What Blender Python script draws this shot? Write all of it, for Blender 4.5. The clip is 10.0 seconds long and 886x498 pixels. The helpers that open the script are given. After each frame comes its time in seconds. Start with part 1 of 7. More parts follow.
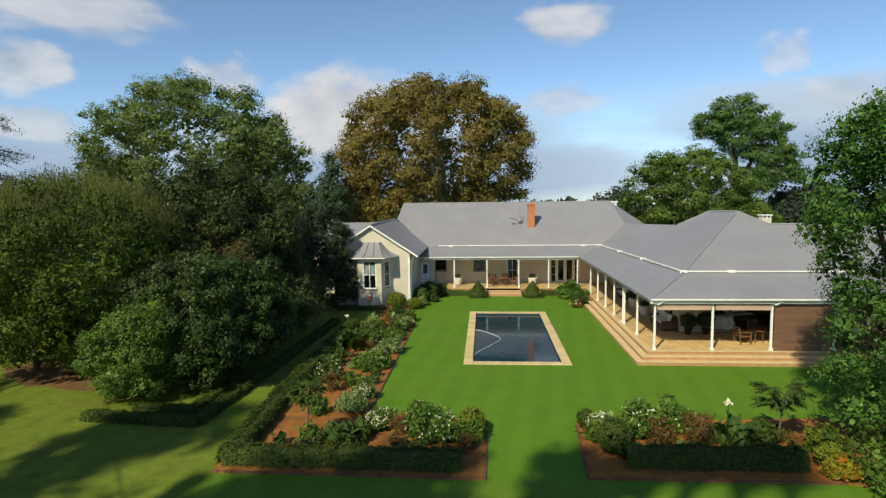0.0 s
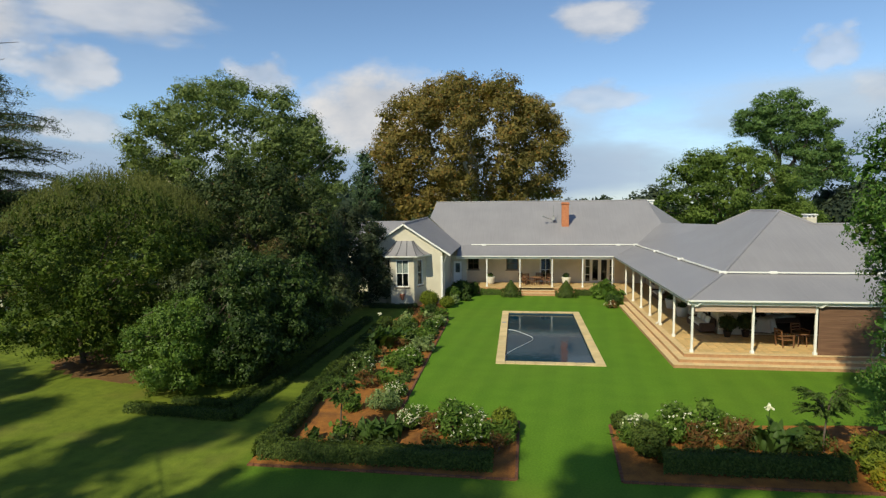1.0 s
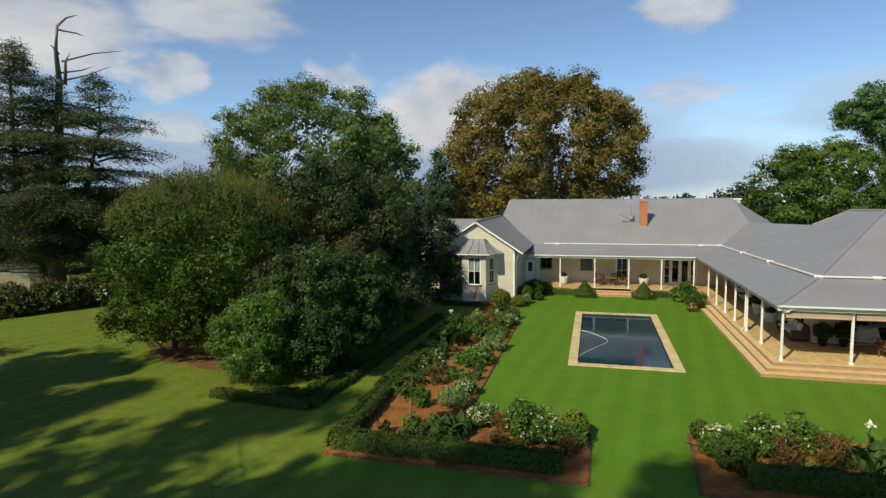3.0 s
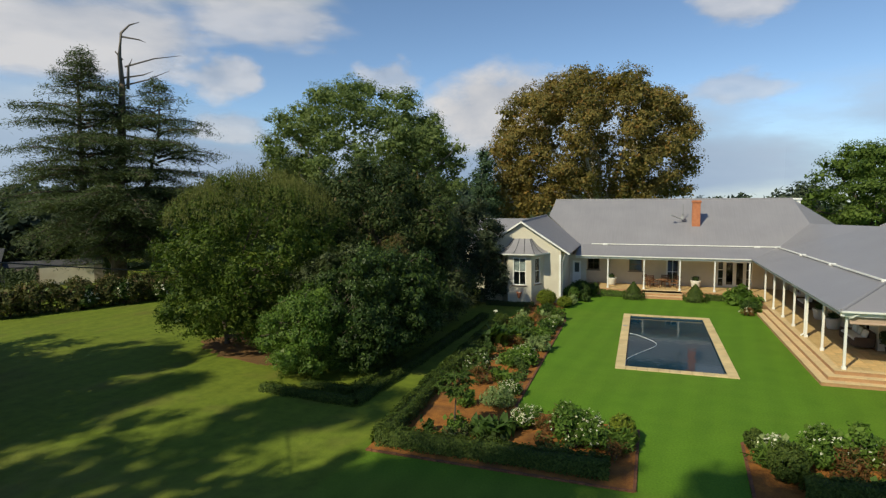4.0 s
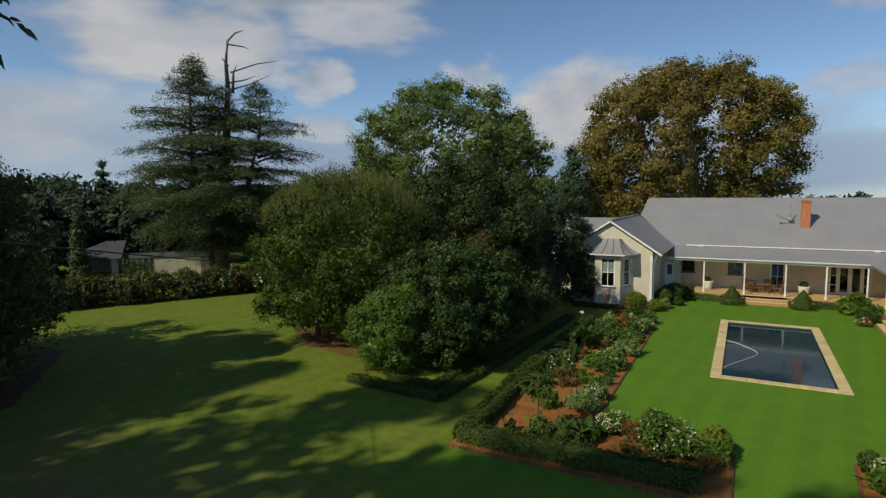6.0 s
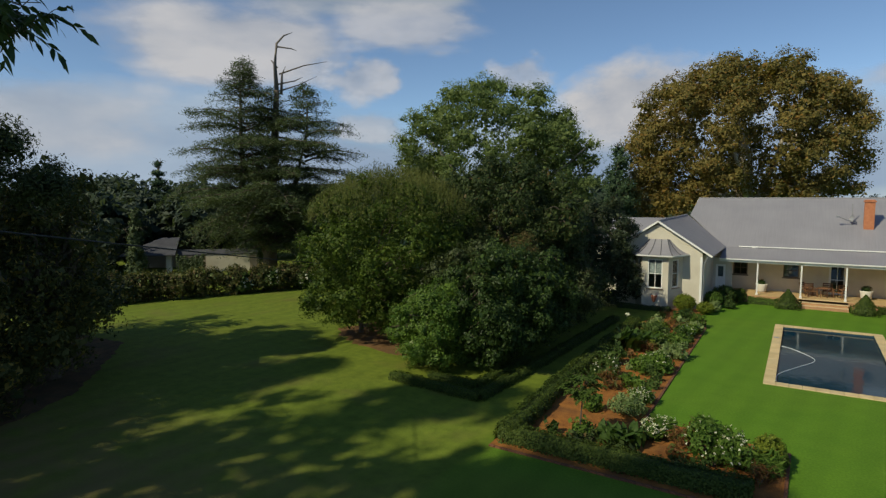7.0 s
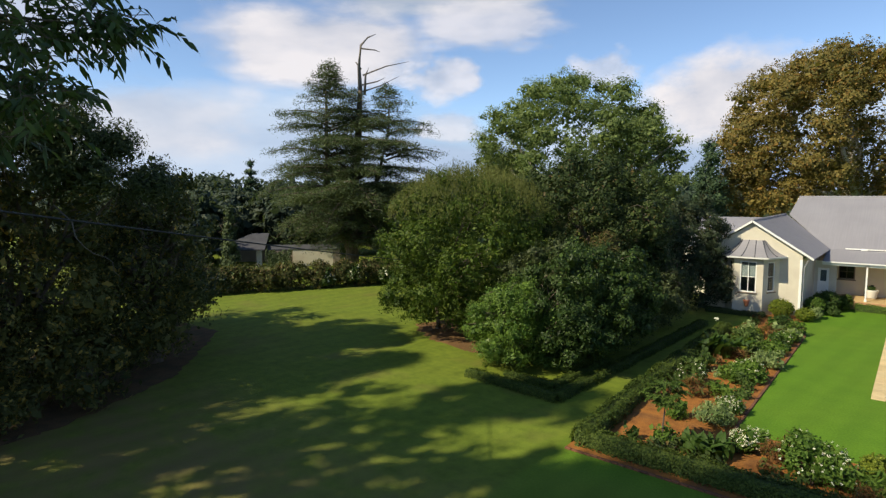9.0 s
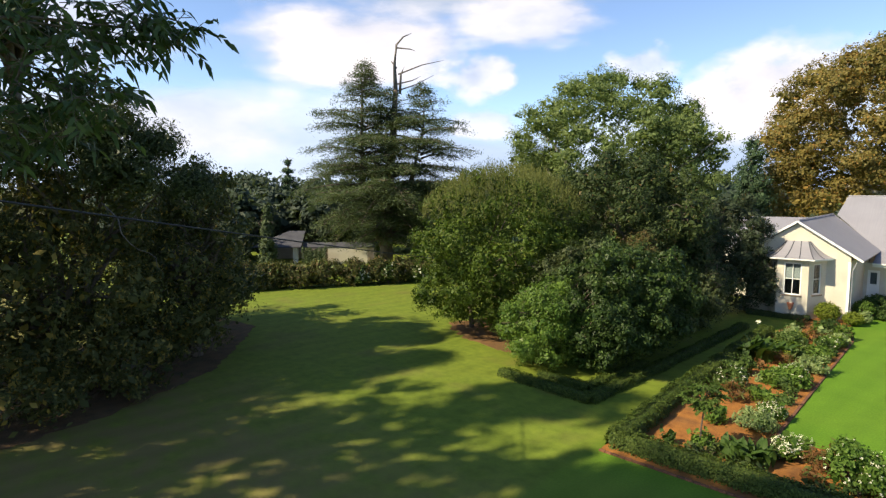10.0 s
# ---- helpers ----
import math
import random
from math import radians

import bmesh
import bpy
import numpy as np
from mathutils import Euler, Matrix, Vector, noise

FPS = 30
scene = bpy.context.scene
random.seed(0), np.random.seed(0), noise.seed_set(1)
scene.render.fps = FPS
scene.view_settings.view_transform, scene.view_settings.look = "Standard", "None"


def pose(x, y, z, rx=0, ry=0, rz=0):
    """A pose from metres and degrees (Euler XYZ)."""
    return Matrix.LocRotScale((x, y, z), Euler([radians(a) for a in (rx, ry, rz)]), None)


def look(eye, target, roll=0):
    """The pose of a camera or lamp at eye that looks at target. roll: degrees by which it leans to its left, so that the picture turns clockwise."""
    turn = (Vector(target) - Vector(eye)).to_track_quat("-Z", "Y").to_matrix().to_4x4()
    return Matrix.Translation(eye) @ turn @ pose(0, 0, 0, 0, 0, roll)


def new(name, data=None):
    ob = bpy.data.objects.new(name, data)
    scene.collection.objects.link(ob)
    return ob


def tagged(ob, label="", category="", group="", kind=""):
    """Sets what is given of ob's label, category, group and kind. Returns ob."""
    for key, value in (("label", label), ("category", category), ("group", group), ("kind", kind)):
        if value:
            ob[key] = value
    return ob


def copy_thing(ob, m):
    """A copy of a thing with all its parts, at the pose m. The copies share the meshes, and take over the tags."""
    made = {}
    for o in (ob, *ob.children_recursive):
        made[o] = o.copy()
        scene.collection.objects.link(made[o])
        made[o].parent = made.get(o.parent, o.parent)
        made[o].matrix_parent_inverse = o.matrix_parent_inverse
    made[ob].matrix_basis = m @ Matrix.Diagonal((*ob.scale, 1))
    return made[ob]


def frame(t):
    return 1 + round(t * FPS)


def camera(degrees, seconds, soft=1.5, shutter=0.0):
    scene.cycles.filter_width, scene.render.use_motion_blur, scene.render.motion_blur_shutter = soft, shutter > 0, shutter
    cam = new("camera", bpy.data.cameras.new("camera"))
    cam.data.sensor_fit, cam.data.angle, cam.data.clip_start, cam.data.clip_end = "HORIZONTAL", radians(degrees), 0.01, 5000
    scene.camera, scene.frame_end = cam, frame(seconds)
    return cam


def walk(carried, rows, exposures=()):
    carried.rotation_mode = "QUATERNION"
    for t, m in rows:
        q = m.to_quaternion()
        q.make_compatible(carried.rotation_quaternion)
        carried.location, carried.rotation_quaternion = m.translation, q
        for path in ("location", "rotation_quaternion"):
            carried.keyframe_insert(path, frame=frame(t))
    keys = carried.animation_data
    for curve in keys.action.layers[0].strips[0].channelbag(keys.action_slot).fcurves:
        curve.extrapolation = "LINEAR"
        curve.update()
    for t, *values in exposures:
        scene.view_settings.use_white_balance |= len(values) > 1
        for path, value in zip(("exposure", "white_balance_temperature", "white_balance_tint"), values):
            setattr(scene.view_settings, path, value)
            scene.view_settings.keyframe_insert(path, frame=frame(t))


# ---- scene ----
cam = camera(75.2, 10.0, soft=1.3)
PATH = [
    (0, (3.299, 1.23, 8.695), (3.153, 3.216, 8.509), -0.7),
    (0.5, (3.3, 1.241, 8.695), (3.096, 3.221, 8.507), -0.7),
    (1, (3.301, 1.252, 8.696), (3.042, 3.226, 8.507), -0.7),
    (1.5, (3.302, 1.265, 8.697), (2.982, 3.23, 8.507), -0.6),
    (2, (3.303, 1.278, 8.698), (2.926, 3.232, 8.507), -0.6),
    (2.5, (3.306, 1.291, 8.698), (2.868, 3.233, 8.505), -0.6),
    (4, (3.32, 1.327, 8.699), (2.664, 3.207, 8.505), -0.6),
    (4.5, (3.324, 1.33, 8.699), (2.591, 3.18, 8.504), -0.5),
    (5, (3.325, 1.328, 8.698), (2.527, 3.151, 8.502), -0.5),
    (5.5, (3.325, 1.329, 8.697), (2.463, 3.123, 8.5), -0.5),
    (7, (3.312, 1.357, 8.686), (2.257, 3.045, 8.487), -0.4),
    (7.5, (3.317, 1.365, 8.683), (2.198, 3.01, 8.482), -0.4),
    (8, (3.326, 1.368, 8.681), (2.151, 2.974, 8.479), -0.4),
    (8.5, (3.334, 1.367, 8.679), (2.107, 2.934, 8.476), -0.4),
    (9, (3.338, 1.364, 8.677), (2.064, 2.892, 8.473), -0.4),
    (9.5, (3.338, 1.36, 8.676), (2.019, 2.85, 8.47), -0.4),
    (10, (3.335, 1.357, 8.676), (1.974, 2.807, 8.468), -0.3),
]
EXPOSURES = [(0, 0.06, 6450, 3), (2.5, -0.05, 6440, 3), (4.2, -0.13, 6420, 4), (5.0, -0.30, 6400, 4), (5.7, -0.43, 6380, 4), (7.5, -0.32, 6370, 5), (8.5, 0.11, 6440, 7), (9.2, 0.40, 6570, 9), (10, 0.77, 6710, 11)]
walk(cam, [(t, look(eye, target, roll)) for t, eye, target, roll in PATH], exposures=EXPOSURES)

# ---- light ----
SUN_FROM = Vector((-0.465, -0.885, 0.0)).normalized()
SUN_EL = radians(41)
world = bpy.data.worlds.new("world")
scene.world = world
world.use_nodes = True
wn = world.node_tree
wn.nodes.clear()
sky = wn.nodes.new("ShaderNodeTexSky")
sky.sky_type = "NISHITA"
sky.sun_disc = False
sky.sun_elevation = SUN_EL
sky.sun_rotation = math.atan2(SUN_FROM.x, SUN_FROM.y)
sky.altitude = 1500
sky.air_density, sky.dust_density, sky.ozone_density = 0.85, 0.5, 1.8
sky_bg = wn.nodes.new("ShaderNodeBackground")
sky_bg.inputs["Strength"].default_value = 0.146
sky_out = wn.nodes.new("ShaderNodeOutputWorld")
wn.links.new(sky.outputs[0], sky_bg.inputs["Color"])
wn.links.new(sky_bg.outputs[0], sky_out.inputs["Surface"])
sun_data = bpy.data.lights.new("sun", "SUN")
sun_data.energy, sun_data.angle, sun_data.color = 4.8, radians(0.8), (1.0, 0.895, 0.655)
sun = new("sun", sun_data)
sun_dir = SUN_FROM * math.cos(SUN_EL) + Vector((0, 0, math.sin(SUN_EL)))
sun.matrix_world = look(sun_dir * 200, (0, 0, 0))


# ---- materials ----
def material(name, build):
    m = bpy.data.materials.new(name)
    m.use_nodes = True
    nt = m.node_tree
    nt.nodes.clear()
    o = nt.nodes.new("ShaderNodeOutputMaterial")

    def N(kind, **kw):
        nd = nt.nodes.new("ShaderNode" + kind)
        for k, v in kw.items():
            if k in nd.inputs:
                nd.inputs[k].default_value = v
        return nd

    def L(a, b):
        nt.links.new(a, b)
    L(build(N, L), o.inputs["Surface"])
    return m


def ramp(N, L, fac, stops):
    r = N("ValToRGB")
    els = r.color_ramp.elements
    while len(els) < len(stops):
        els.new(0.5)
    for e, (p, c) in zip(els, stops):
        e.position, e.color = p, (*c, 1)
    L(fac, r.inputs[0])
    return r.outputs[0]


def mixcol(N, L, fac, a, b, kind="MIX"):
    m = N("MixRGB")
    m.blend_type = kind
    for i, v in ((0, fac), (1, a), (2, b)):
        if isinstance(v, (int, float)):
            m.inputs[i].default_value = v
        elif isinstance(v, tuple):
            m.inputs[i].default_value = (*v, 1)
        else:
            L(v, m.inputs[i])
    return m.outputs[0]


def noise_of(N, L, scale, detail=4.0, coords="Object", stretch=None):
    tc = N("TexCoord")
    n = N("TexNoise", Scale=scale, Detail=detail)
    src = tc.outputs[coords]
    if stretch:
        mp = N("Mapping")
        mp.inputs["Scale"].default_value = stretch
        L(src, mp.inputs[0])
        src = mp.outputs[0]
    L(src, n.inputs["Vector"])
    return n.outputs[0]


def surface(name, c1, c2, rough=0.7, metal=0.0, s1=1.2, s2=25.0, bump=0.15, spec=0.4, dirt=None, stretch=None, by_object=0.0):
    """Two colours mixed by coarse and fine noise, with bump and stains."""
    def build(N, L):
        a, b = noise_of(N, L, s1, 5.0, stretch=stretch), noise_of(N, L, s2, 3.0, stretch=stretch)
        f = mixcol(N, L, 0.4, a, b)
        col = ramp(N, L, f, [(0.32, c1), (0.68, c2)])
        if dirt:
            d = ramp(N, L, noise_of(N, L, s1 * 0.4, 8.0), [(0.5, (0, 0, 0)), (0.75, (0.6, 0.6, 0.6))])
            col = mixcol(N, L, d, col, dirt)
        if by_object:
            oi = N("ObjectInfo")
            v = ramp(N, L, oi.outputs["Random"], [(0.0, (1 - by_object,) * 3), (1.0, (1 + by_object * 0.3, 1, 1 - by_object * 0.3))])
            col = mixcol(N, L, 1.0, col, v, "MULTIPLY")
        p = N("BsdfPrincipled", Roughness=rough, Metallic=metal)
        p.inputs["Specular IOR Level"].default_value = spec
        L(col, p.inputs["Base Color"])
        if bump:
            bp = N("Bump", Strength=bump, Distance=0.02)
            L(b, bp.inputs["Height"])
            L(bp.outputs[0], p.inputs["Normal"])
        return p.outputs[0]
    return material(name, build)


def leaf_material(name, dark, light, odd=None, odd_share=0.08, translucent=0.32, patch=0.35, rough=0.55, spec=0.15):
    """Leaves that differ one by one and in patches over the crown."""
    def build(N, L):
        g = N("NewGeometry")
        big = noise_of(N, L, patch, 3.0)
        f = mixcol(N, L, 0.62, g.outputs["Random Per Island"], big)
        stops = [(0.3, dark), (0.7, light)]
        col = ramp(N, L, f, stops)
        if odd:
            pick = ramp(N, L, g.outputs["Random Per Island"], [(1 - odd_share - 0.01, (0, 0, 0)), (1 - odd_share, (1, 1, 1))])
            col = mixcol(N, L, pick, col, odd)
        p = N("BsdfPrincipled", Roughness=rough)
        p.inputs["Specular IOR Level"].default_value = spec
        L(col, p.inputs["Base Color"])
        tr = N("BsdfTranslucent")
        L(mixcol(N, L, 1.0, col, (1.25, 1.3, 0.6), "MULTIPLY"), tr.inputs["Color"])
        mx = N("MixShader")
        mx.inputs[0].default_value = translucent
        L(p.outputs[0], mx.inputs[1])
        L(tr.outputs[0], mx.inputs[2])
        return mx.outputs[0]
    return material(name, build)


def lawn_build(N, L):
    fine = noise_of(N, L, 14.0, 6.0)
    mid = noise_of(N, L, 0.8, 5.0)
    big = noise_of(N, L, 0.09, 4.0)
    col = ramp(N, L, mixcol(N, L, 0.68, mid, fine), [(0.34, (0.070, 0.153, 0.008)), (0.66, (0.112, 0.218, 0.014))])
    dry = ramp(N, L, big, [(0.45, (0, 0, 0)), (0.7, (1, 1, 1))])
    # the wide lawn west of the garden is drier than the mown court
    tc = N("TexCoord")
    sp = N("SeparateXYZ")
    L(tc.outputs["Object"], sp.inputs[0])
    west = N("MapRange")
    west.inputs["From Min"].default_value, west.inputs["From Max"].default_value = -4.9, -5.9
    L(sp.outputs[0], west.inputs["Value"])
    south = N("MapRange")
    south.inputs["From Min"].default_value, south.inputs["From Max"].default_value = 18.6, 16.2
    L(sp.outputs[1], south.inputs["Value"])
    wide = mixcol(N, L, 1.0, west.outputs[0], mixcol(N, L, 1.0, south.outputs[0], (0.7, 0.7, 0.7), "MULTIPLY"), "LIGHTEN")
    dry2 = mixcol(N, L, 0.75, dry, wide)
    col = mixcol(N, L, dry2, col, mixcol(N, L, mid, (0.100, 0.122, 0.012), (0.172, 0.198, 0.026)))
    mott = noise_of(N, L, 2.4, 6.0)
    mott = ramp(N, L, mott, [(0.3, (0.76, 0.78, 0.74)), (0.5, (1.0, 1.0, 1.0)), (0.72, (1.22, 1.18, 1.14))])
    col = mixcol(N, L, mixcol(N, L, 0.75, (0.25, 0.25, 0.25), west.outputs[0]), col, mixcol(N, L, 1.0, col, mott, "MULTIPLY"))
    # dead leaves and worn patches on the wide lawn
    worn = mixcol(N, L, 1.0, ramp(N, L, noise_of(N, L, 0.33, 7.0), [(0.54, (0, 0, 0)), (0.72, (0.5, 0.5, 0.5))]), west.outputs[0], "MULTIPLY")
    col = mixcol(N, L, worn, col, (0.135, 0.105, 0.036))
    near = N("MapRange")
    near.inputs["From Min"].default_value, near.inputs["From Max"].default_value = 16.0, 10.0
    L(sp.outputs[1], near.inputs["Value"])
    fallen = mixcol(N, L, 1.0, mixcol(N, L, 1.0, near.outputs[0], west.outputs[0], "MULTIPLY"), ramp(N, L, noise_of(N, L, 0.8, 8.0), [(0.34, (0.25, 0.25, 0.25)), (0.60, (0.92, 0.92, 0.92))]), "MULTIPLY")
    col = mixcol(N, L, fallen, col, (0.165, 0.130, 0.046))
    # mowing stripes across the court
    wv = N("TexWave", Scale=0.24, Distortion=0.5)
    wv.bands_direction = "X"
    mp = N("Mapping")
    mp.inputs["Rotation"].default_value = (0, 0, radians(7))
    L(tc.outputs["Object"], mp.inputs[0])
    L(mp.outputs[0], wv.inputs["Vector"])
    st = ramp(N, L, wv.outputs[0], [(0.2, (0.955, 0.96, 0.955)), (0.8, (1.045, 1.04, 1.03))])
    col = mixcol(N, L, 1.0, col, st, "MULTIPLY")
    p = N("BsdfPrincipled", Roughness=0.85)
    p.inputs["Specular IOR Level"].default_value = 0.2
    L(col, p.inputs["Base Color"])
    bp = N("Bump", Strength=0.4, Distance=0.05)
    L(noise_of(N, L, 9.0, 7.0), bp.inputs["Height"])
    L(bp.outputs[0], p.inputs["Normal"])
    return p.outputs[0]


def roof_material(name, axis):
    def build(N, L):
        tc = N("TexCoord")
        wv = N("TexWave", Scale=4.2)
        wv.bands_direction = axis
        L(tc.outputs["Object"], wv.inputs["Vector"])
        stain = noise_of(N, L, 0.5, 6.0)
        col = ramp(N, L, stain, [(0.3, (0.236, 0.225, 0.243)), (0.7, (0.274, 0.261, 0.280))])
        streak = noise_of(N, L, 2.0, 4.0, stretch=(6, 0.25, 0.25) if axis == "X" else (0.25, 6, 0.25))
        col = mixcol(N, L, 0.18, col, ramp(N, L, streak, [(0.35, (0.205, 0.196, 0.210)), (0.65, (0.315, 0.302, 0.318))]))
        p = N("BsdfPrincipled", Roughness=0.42)
        p.inputs["Specular IOR Level"].default_value = 0.5
        L(col, p.inputs["Base Color"])
        bp = N("Bump", Strength=0.35, Distance=0.015)
        L(wv.outputs[0], bp.inputs["Height"])
        L(bp.outputs[0], p.inputs["Normal"])
        return p.outputs[0]
    return material(name, build)


def water_build(N, L):
    p = N("BsdfPrincipled", Roughness=0.06, IOR=1.33)
    p.inputs["Specular IOR Level"].default_value = 0.22
    col = ramp(N, L, noise_of(N, L, 0.35, 4.0), [(0.3, (0.004, 0.022, 0.042)), (0.7, (0.010, 0.042, 0.070))])
    L(col, p.inputs["Base Color"])
    bp = N("Bump", Strength=0.24, Distance=0.02)
    L(noise_of(N, L, 2.6, 4.0, stretch=(1, 0.6, 1)), bp.inputs["Height"])
    L(bp.outputs[0], p.inputs["Normal"])
    return p.outputs[0]


def glass_build(N, L):
    gl = N("BsdfGlossy", Roughness=0.02)
    gl.inputs["Color"].default_value = (0.9, 0.95, 1, 1)
    tr = N("BsdfTransparent")
    tr.inputs["Color"].default_value = (0.55, 0.6, 0.62, 1)
    fr = N("Fresnel", IOR=1.5)
    mx = N("MixShader")
    L(fr.outputs[0], mx.inputs[0])
    L(tr.outputs[0], mx.inputs[1])
    L(gl.outputs[0], mx.inputs[2])
    return mx.outputs[0]


def slat_build(N, L):
    tc = N("TexCoord")
    col = ramp(N, L, noise_of(N, L, 3.0, 6.0, stretch=(0.3, 1, 8)), [(0.3, (0.115, 0.058, 0.034)), (0.7, (0.215, 0.115, 0.07))])
    p = N("BsdfPrincipled", Roughness=0.65)
    L(col, p.inputs["Base Color"])
    return p.outputs[0]


M_lawn = material("lawn", lawn_build)
M_roof_x = roof_material("roof_steel_ribs_across", "X")
M_roof_y = roof_material("roof_steel_ribs_along", "Y")
M_water = material("pool_water", water_build)
M_glass = material("window_glass", glass_build)
M_slat = material("wooden_slats", slat_build)
M_plaster = surface("cream_plaster", (0.53, 0.482, 0.39), (0.63, 0.58, 0.475), 0.85, dirt=(0.43, 0.37, 0.29), bump=0.1)
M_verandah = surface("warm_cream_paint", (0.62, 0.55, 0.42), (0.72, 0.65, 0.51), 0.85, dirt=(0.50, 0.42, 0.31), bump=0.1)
M_white = surface("white_paint", (0.74, 0.73, 0.70), (0.82, 0.81, 0.78), 0.5, bump=0.05, dirt=(0.55, 0.52, 0.47))
M_blind = surface("tan_canvas", (0.40, 0.28, 0.21), (0.50, 0.36, 0.28), 0.9, s2=60)
M_sheer = surface("white_blind", (0.70, 0.70, 0.66), (0.78, 0.78, 0.75), 0.8)
M_ceiling = surface("verandah_boards", (0.56, 0.51, 0.43), (0.64, 0.59, 0.51), 0.8)
# brown that carries the dimness of inner rooms and shaded outbuilding walls
M_dim_wall = surface("dim_walls", (0.27, 0.22, 0.17), (0.35, 0.29, 0.23), 0.9)
M_wood = surface("brown_wood", (0.12, 0.055, 0.025), (0.24, 0.12, 0.06), 0.55, s2=12, stretch=(1, 1, 6))
M_dark_wood = surface("dark_wood", (0.035, 0.022, 0.015), (0.07, 0.045, 0.03), 0.5)
M_wicker = surface("brown_wicker", (0.06, 0.034, 0.022), (0.13, 0.078, 0.05), 0.7, s2=45, bump=0.5)
M_cushion = surface("white_cushion", (0.62, 0.60, 0.55), (0.72, 0.70, 0.66), 0.95)
M_frame_brown = surface("brown_window_paint", (0.15, 0.115, 0.085), (0.21, 0.165, 0.125), 0.6)
M_brick = surface("terracotta_brick", (0.36, 0.125, 0.055), (0.50, 0.20, 0.095), 0.85, s1=4, s2=40, bump=0.3)
M_tread = surface("sand_tile", (0.56, 0.41, 0.22), (0.70, 0.54, 0.32), 0.7, s1=2.5, by_object=0.10)
M_floor_tile = surface("sandy_floor_tile", (0.54, 0.36, 0.16), (0.70, 0.51, 0.26), 0.55, s1=3, by_object=0.22)
M_riser = surface("orange_brick", (0.36, 0.190, 0.090), (0.49, 0.290, 0.150), 0.85, s1=4, s2=40, bump=0.3)
M_edge_brick = surface("weathered_brick", (0.13, 0.056, 0.030), (0.24, 0.108, 0.056), 0.9, s1=4, s2=40, bump=0.3, by_object=0.3)
M_coping = surface("sandstone", (0.54, 0.41, 0.21), (0.69, 0.55, 0.31), 0.8, s1=2.0, by_object=0.12, dirt=(0.40, 0.28, 0.15))
M_pool_wall = surface("dark_pool_plaster", (0.02, 0.05, 0.07), (0.03, 0.07, 0.10), 0.6)
M_soil = surface("red_soil", (0.16, 0.056, 0.010), (0.37, 0.150, 0.026), 0.95, s1=2.5, s2=22, bump=1.0, dirt=(0.07, 0.04, 0.022))
M_litter = surface("leaf_litter", (0.050, 0.034, 0.014), (0.150, 0.080, 0.032), 0.95, s1=1.6, s2=16, bump=1.0, dirt=(0.045, 0.055, 0.016))
M_earth = surface("dry_earth", (0.095, 0.052, 0.018), (0.215, 0.110, 0.038), 0.95, s1=1.1, s2=18, bump=1.0, dirt=(0.09, 0.085, 0.02))
M_bark = surface("bark", (0.075, 0.055, 0.04), (0.16, 0.125, 0.095), 0.9, s1=2, s2=14, bump=0.7, stretch=(3, 3, 0.6))
M_bark_pale = surface("pale_bark", (0.30, 0.26, 0.20), (0.50, 0.45, 0.37), 0.85, s1=1.2, s2=8, bump=0.3)
M_dead_wood = surface("dead_wood", (0.10, 0.085, 0.075), (0.19, 0.165, 0.145), 0.9)
M_pot = surface("white_pot", (0.64, 0.61, 0.54), (0.74, 0.71, 0.64), 0.8)
M_clay = surface("clay", (0.30, 0.11, 0.06), (0.42, 0.17, 0.10), 0.8)
M_metal = surface("grey_metal", (0.26, 0.26, 0.27), (0.36, 0.36, 0.37), 0.55, metal=0.2)
M_black = surface("black_rubber", (0.012, 0.012, 0.013), (0.022, 0.022, 0.022), 0.6)
M_hose = surface("white_hose", (0.70, 0.72, 0.74), (0.78, 0.80, 0.82), 0.4)
M_shed_roof = surface("shed_roof", (0.05, 0.05, 0.06), (0.09, 0.09, 0.10), 0.9, spec=0.15)

L_light = leaf_material("olive_leaves", (0.030, 0.059, 0.007), (0.102, 0.148, 0.020), (0.16, 0.18, 0.04), 0.05, translucent=0.26, spec=0.18)
L_shoot = leaf_material("shoot_leaves", (0.067, 0.081, 0.018), (0.141, 0.151, 0.039), translucent=0.3)
L_dark = leaf_material("dark_leaves", (0.018, 0.034, 0.009), (0.066, 0.090, 0.025), (0.12, 0.085, 0.03), 0.03, translucent=0.16, rough=0.55, spec=0.2)
L_bush = leaf_material("bush_leaves", (0.013, 0.031, 0.006), (0.056, 0.092, 0.019), (0.10, 0.15, 0.035), 0.05, translucent=0.16, rough=0.5, spec=0.22)
L_grey = leaf_material("grey_green_leaves", (0.033, 0.049, 0.016), (0.098, 0.118, 0.042), translucent=0.2, rough=0.5, spec=0.25)
L_fresh = leaf_material("young_bush_leaves", (0.044, 0.095, 0.014), (0.141, 0.220, 0.033), (0.15, 0.21, 0.05), 0.06, translucent=0.25, spec=0.25, rough=0.5)
L_bronze = leaf_material("bronze_leaves", (0.075, 0.060, 0.022), (0.170, 0.125, 0.050), (0.07, 0.10, 0.03), 0.35, translucent=0.2)
L_big = leaf_material("tall_tree_leaves", (0.082, 0.122, 0.038), (0.200, 0.245, 0.082), patch=0.3)
L_plane = leaf_material("autumn_leaves", (0.114, 0.106, 0.031), (0.268, 0.204, 0.060), (0.28, 0.165, 0.045), 0.10, patch=0.22)
L_right = leaf_material("fresh_leaves", (0.054, 0.092, 0.018), (0.160, 0.222, 0.046), patch=0.3)
L_tall = leaf_material("layered_tree_leaves", (0.054, 0.107, 0.032), (0.159, 0.242, 0.073), patch=0.3)
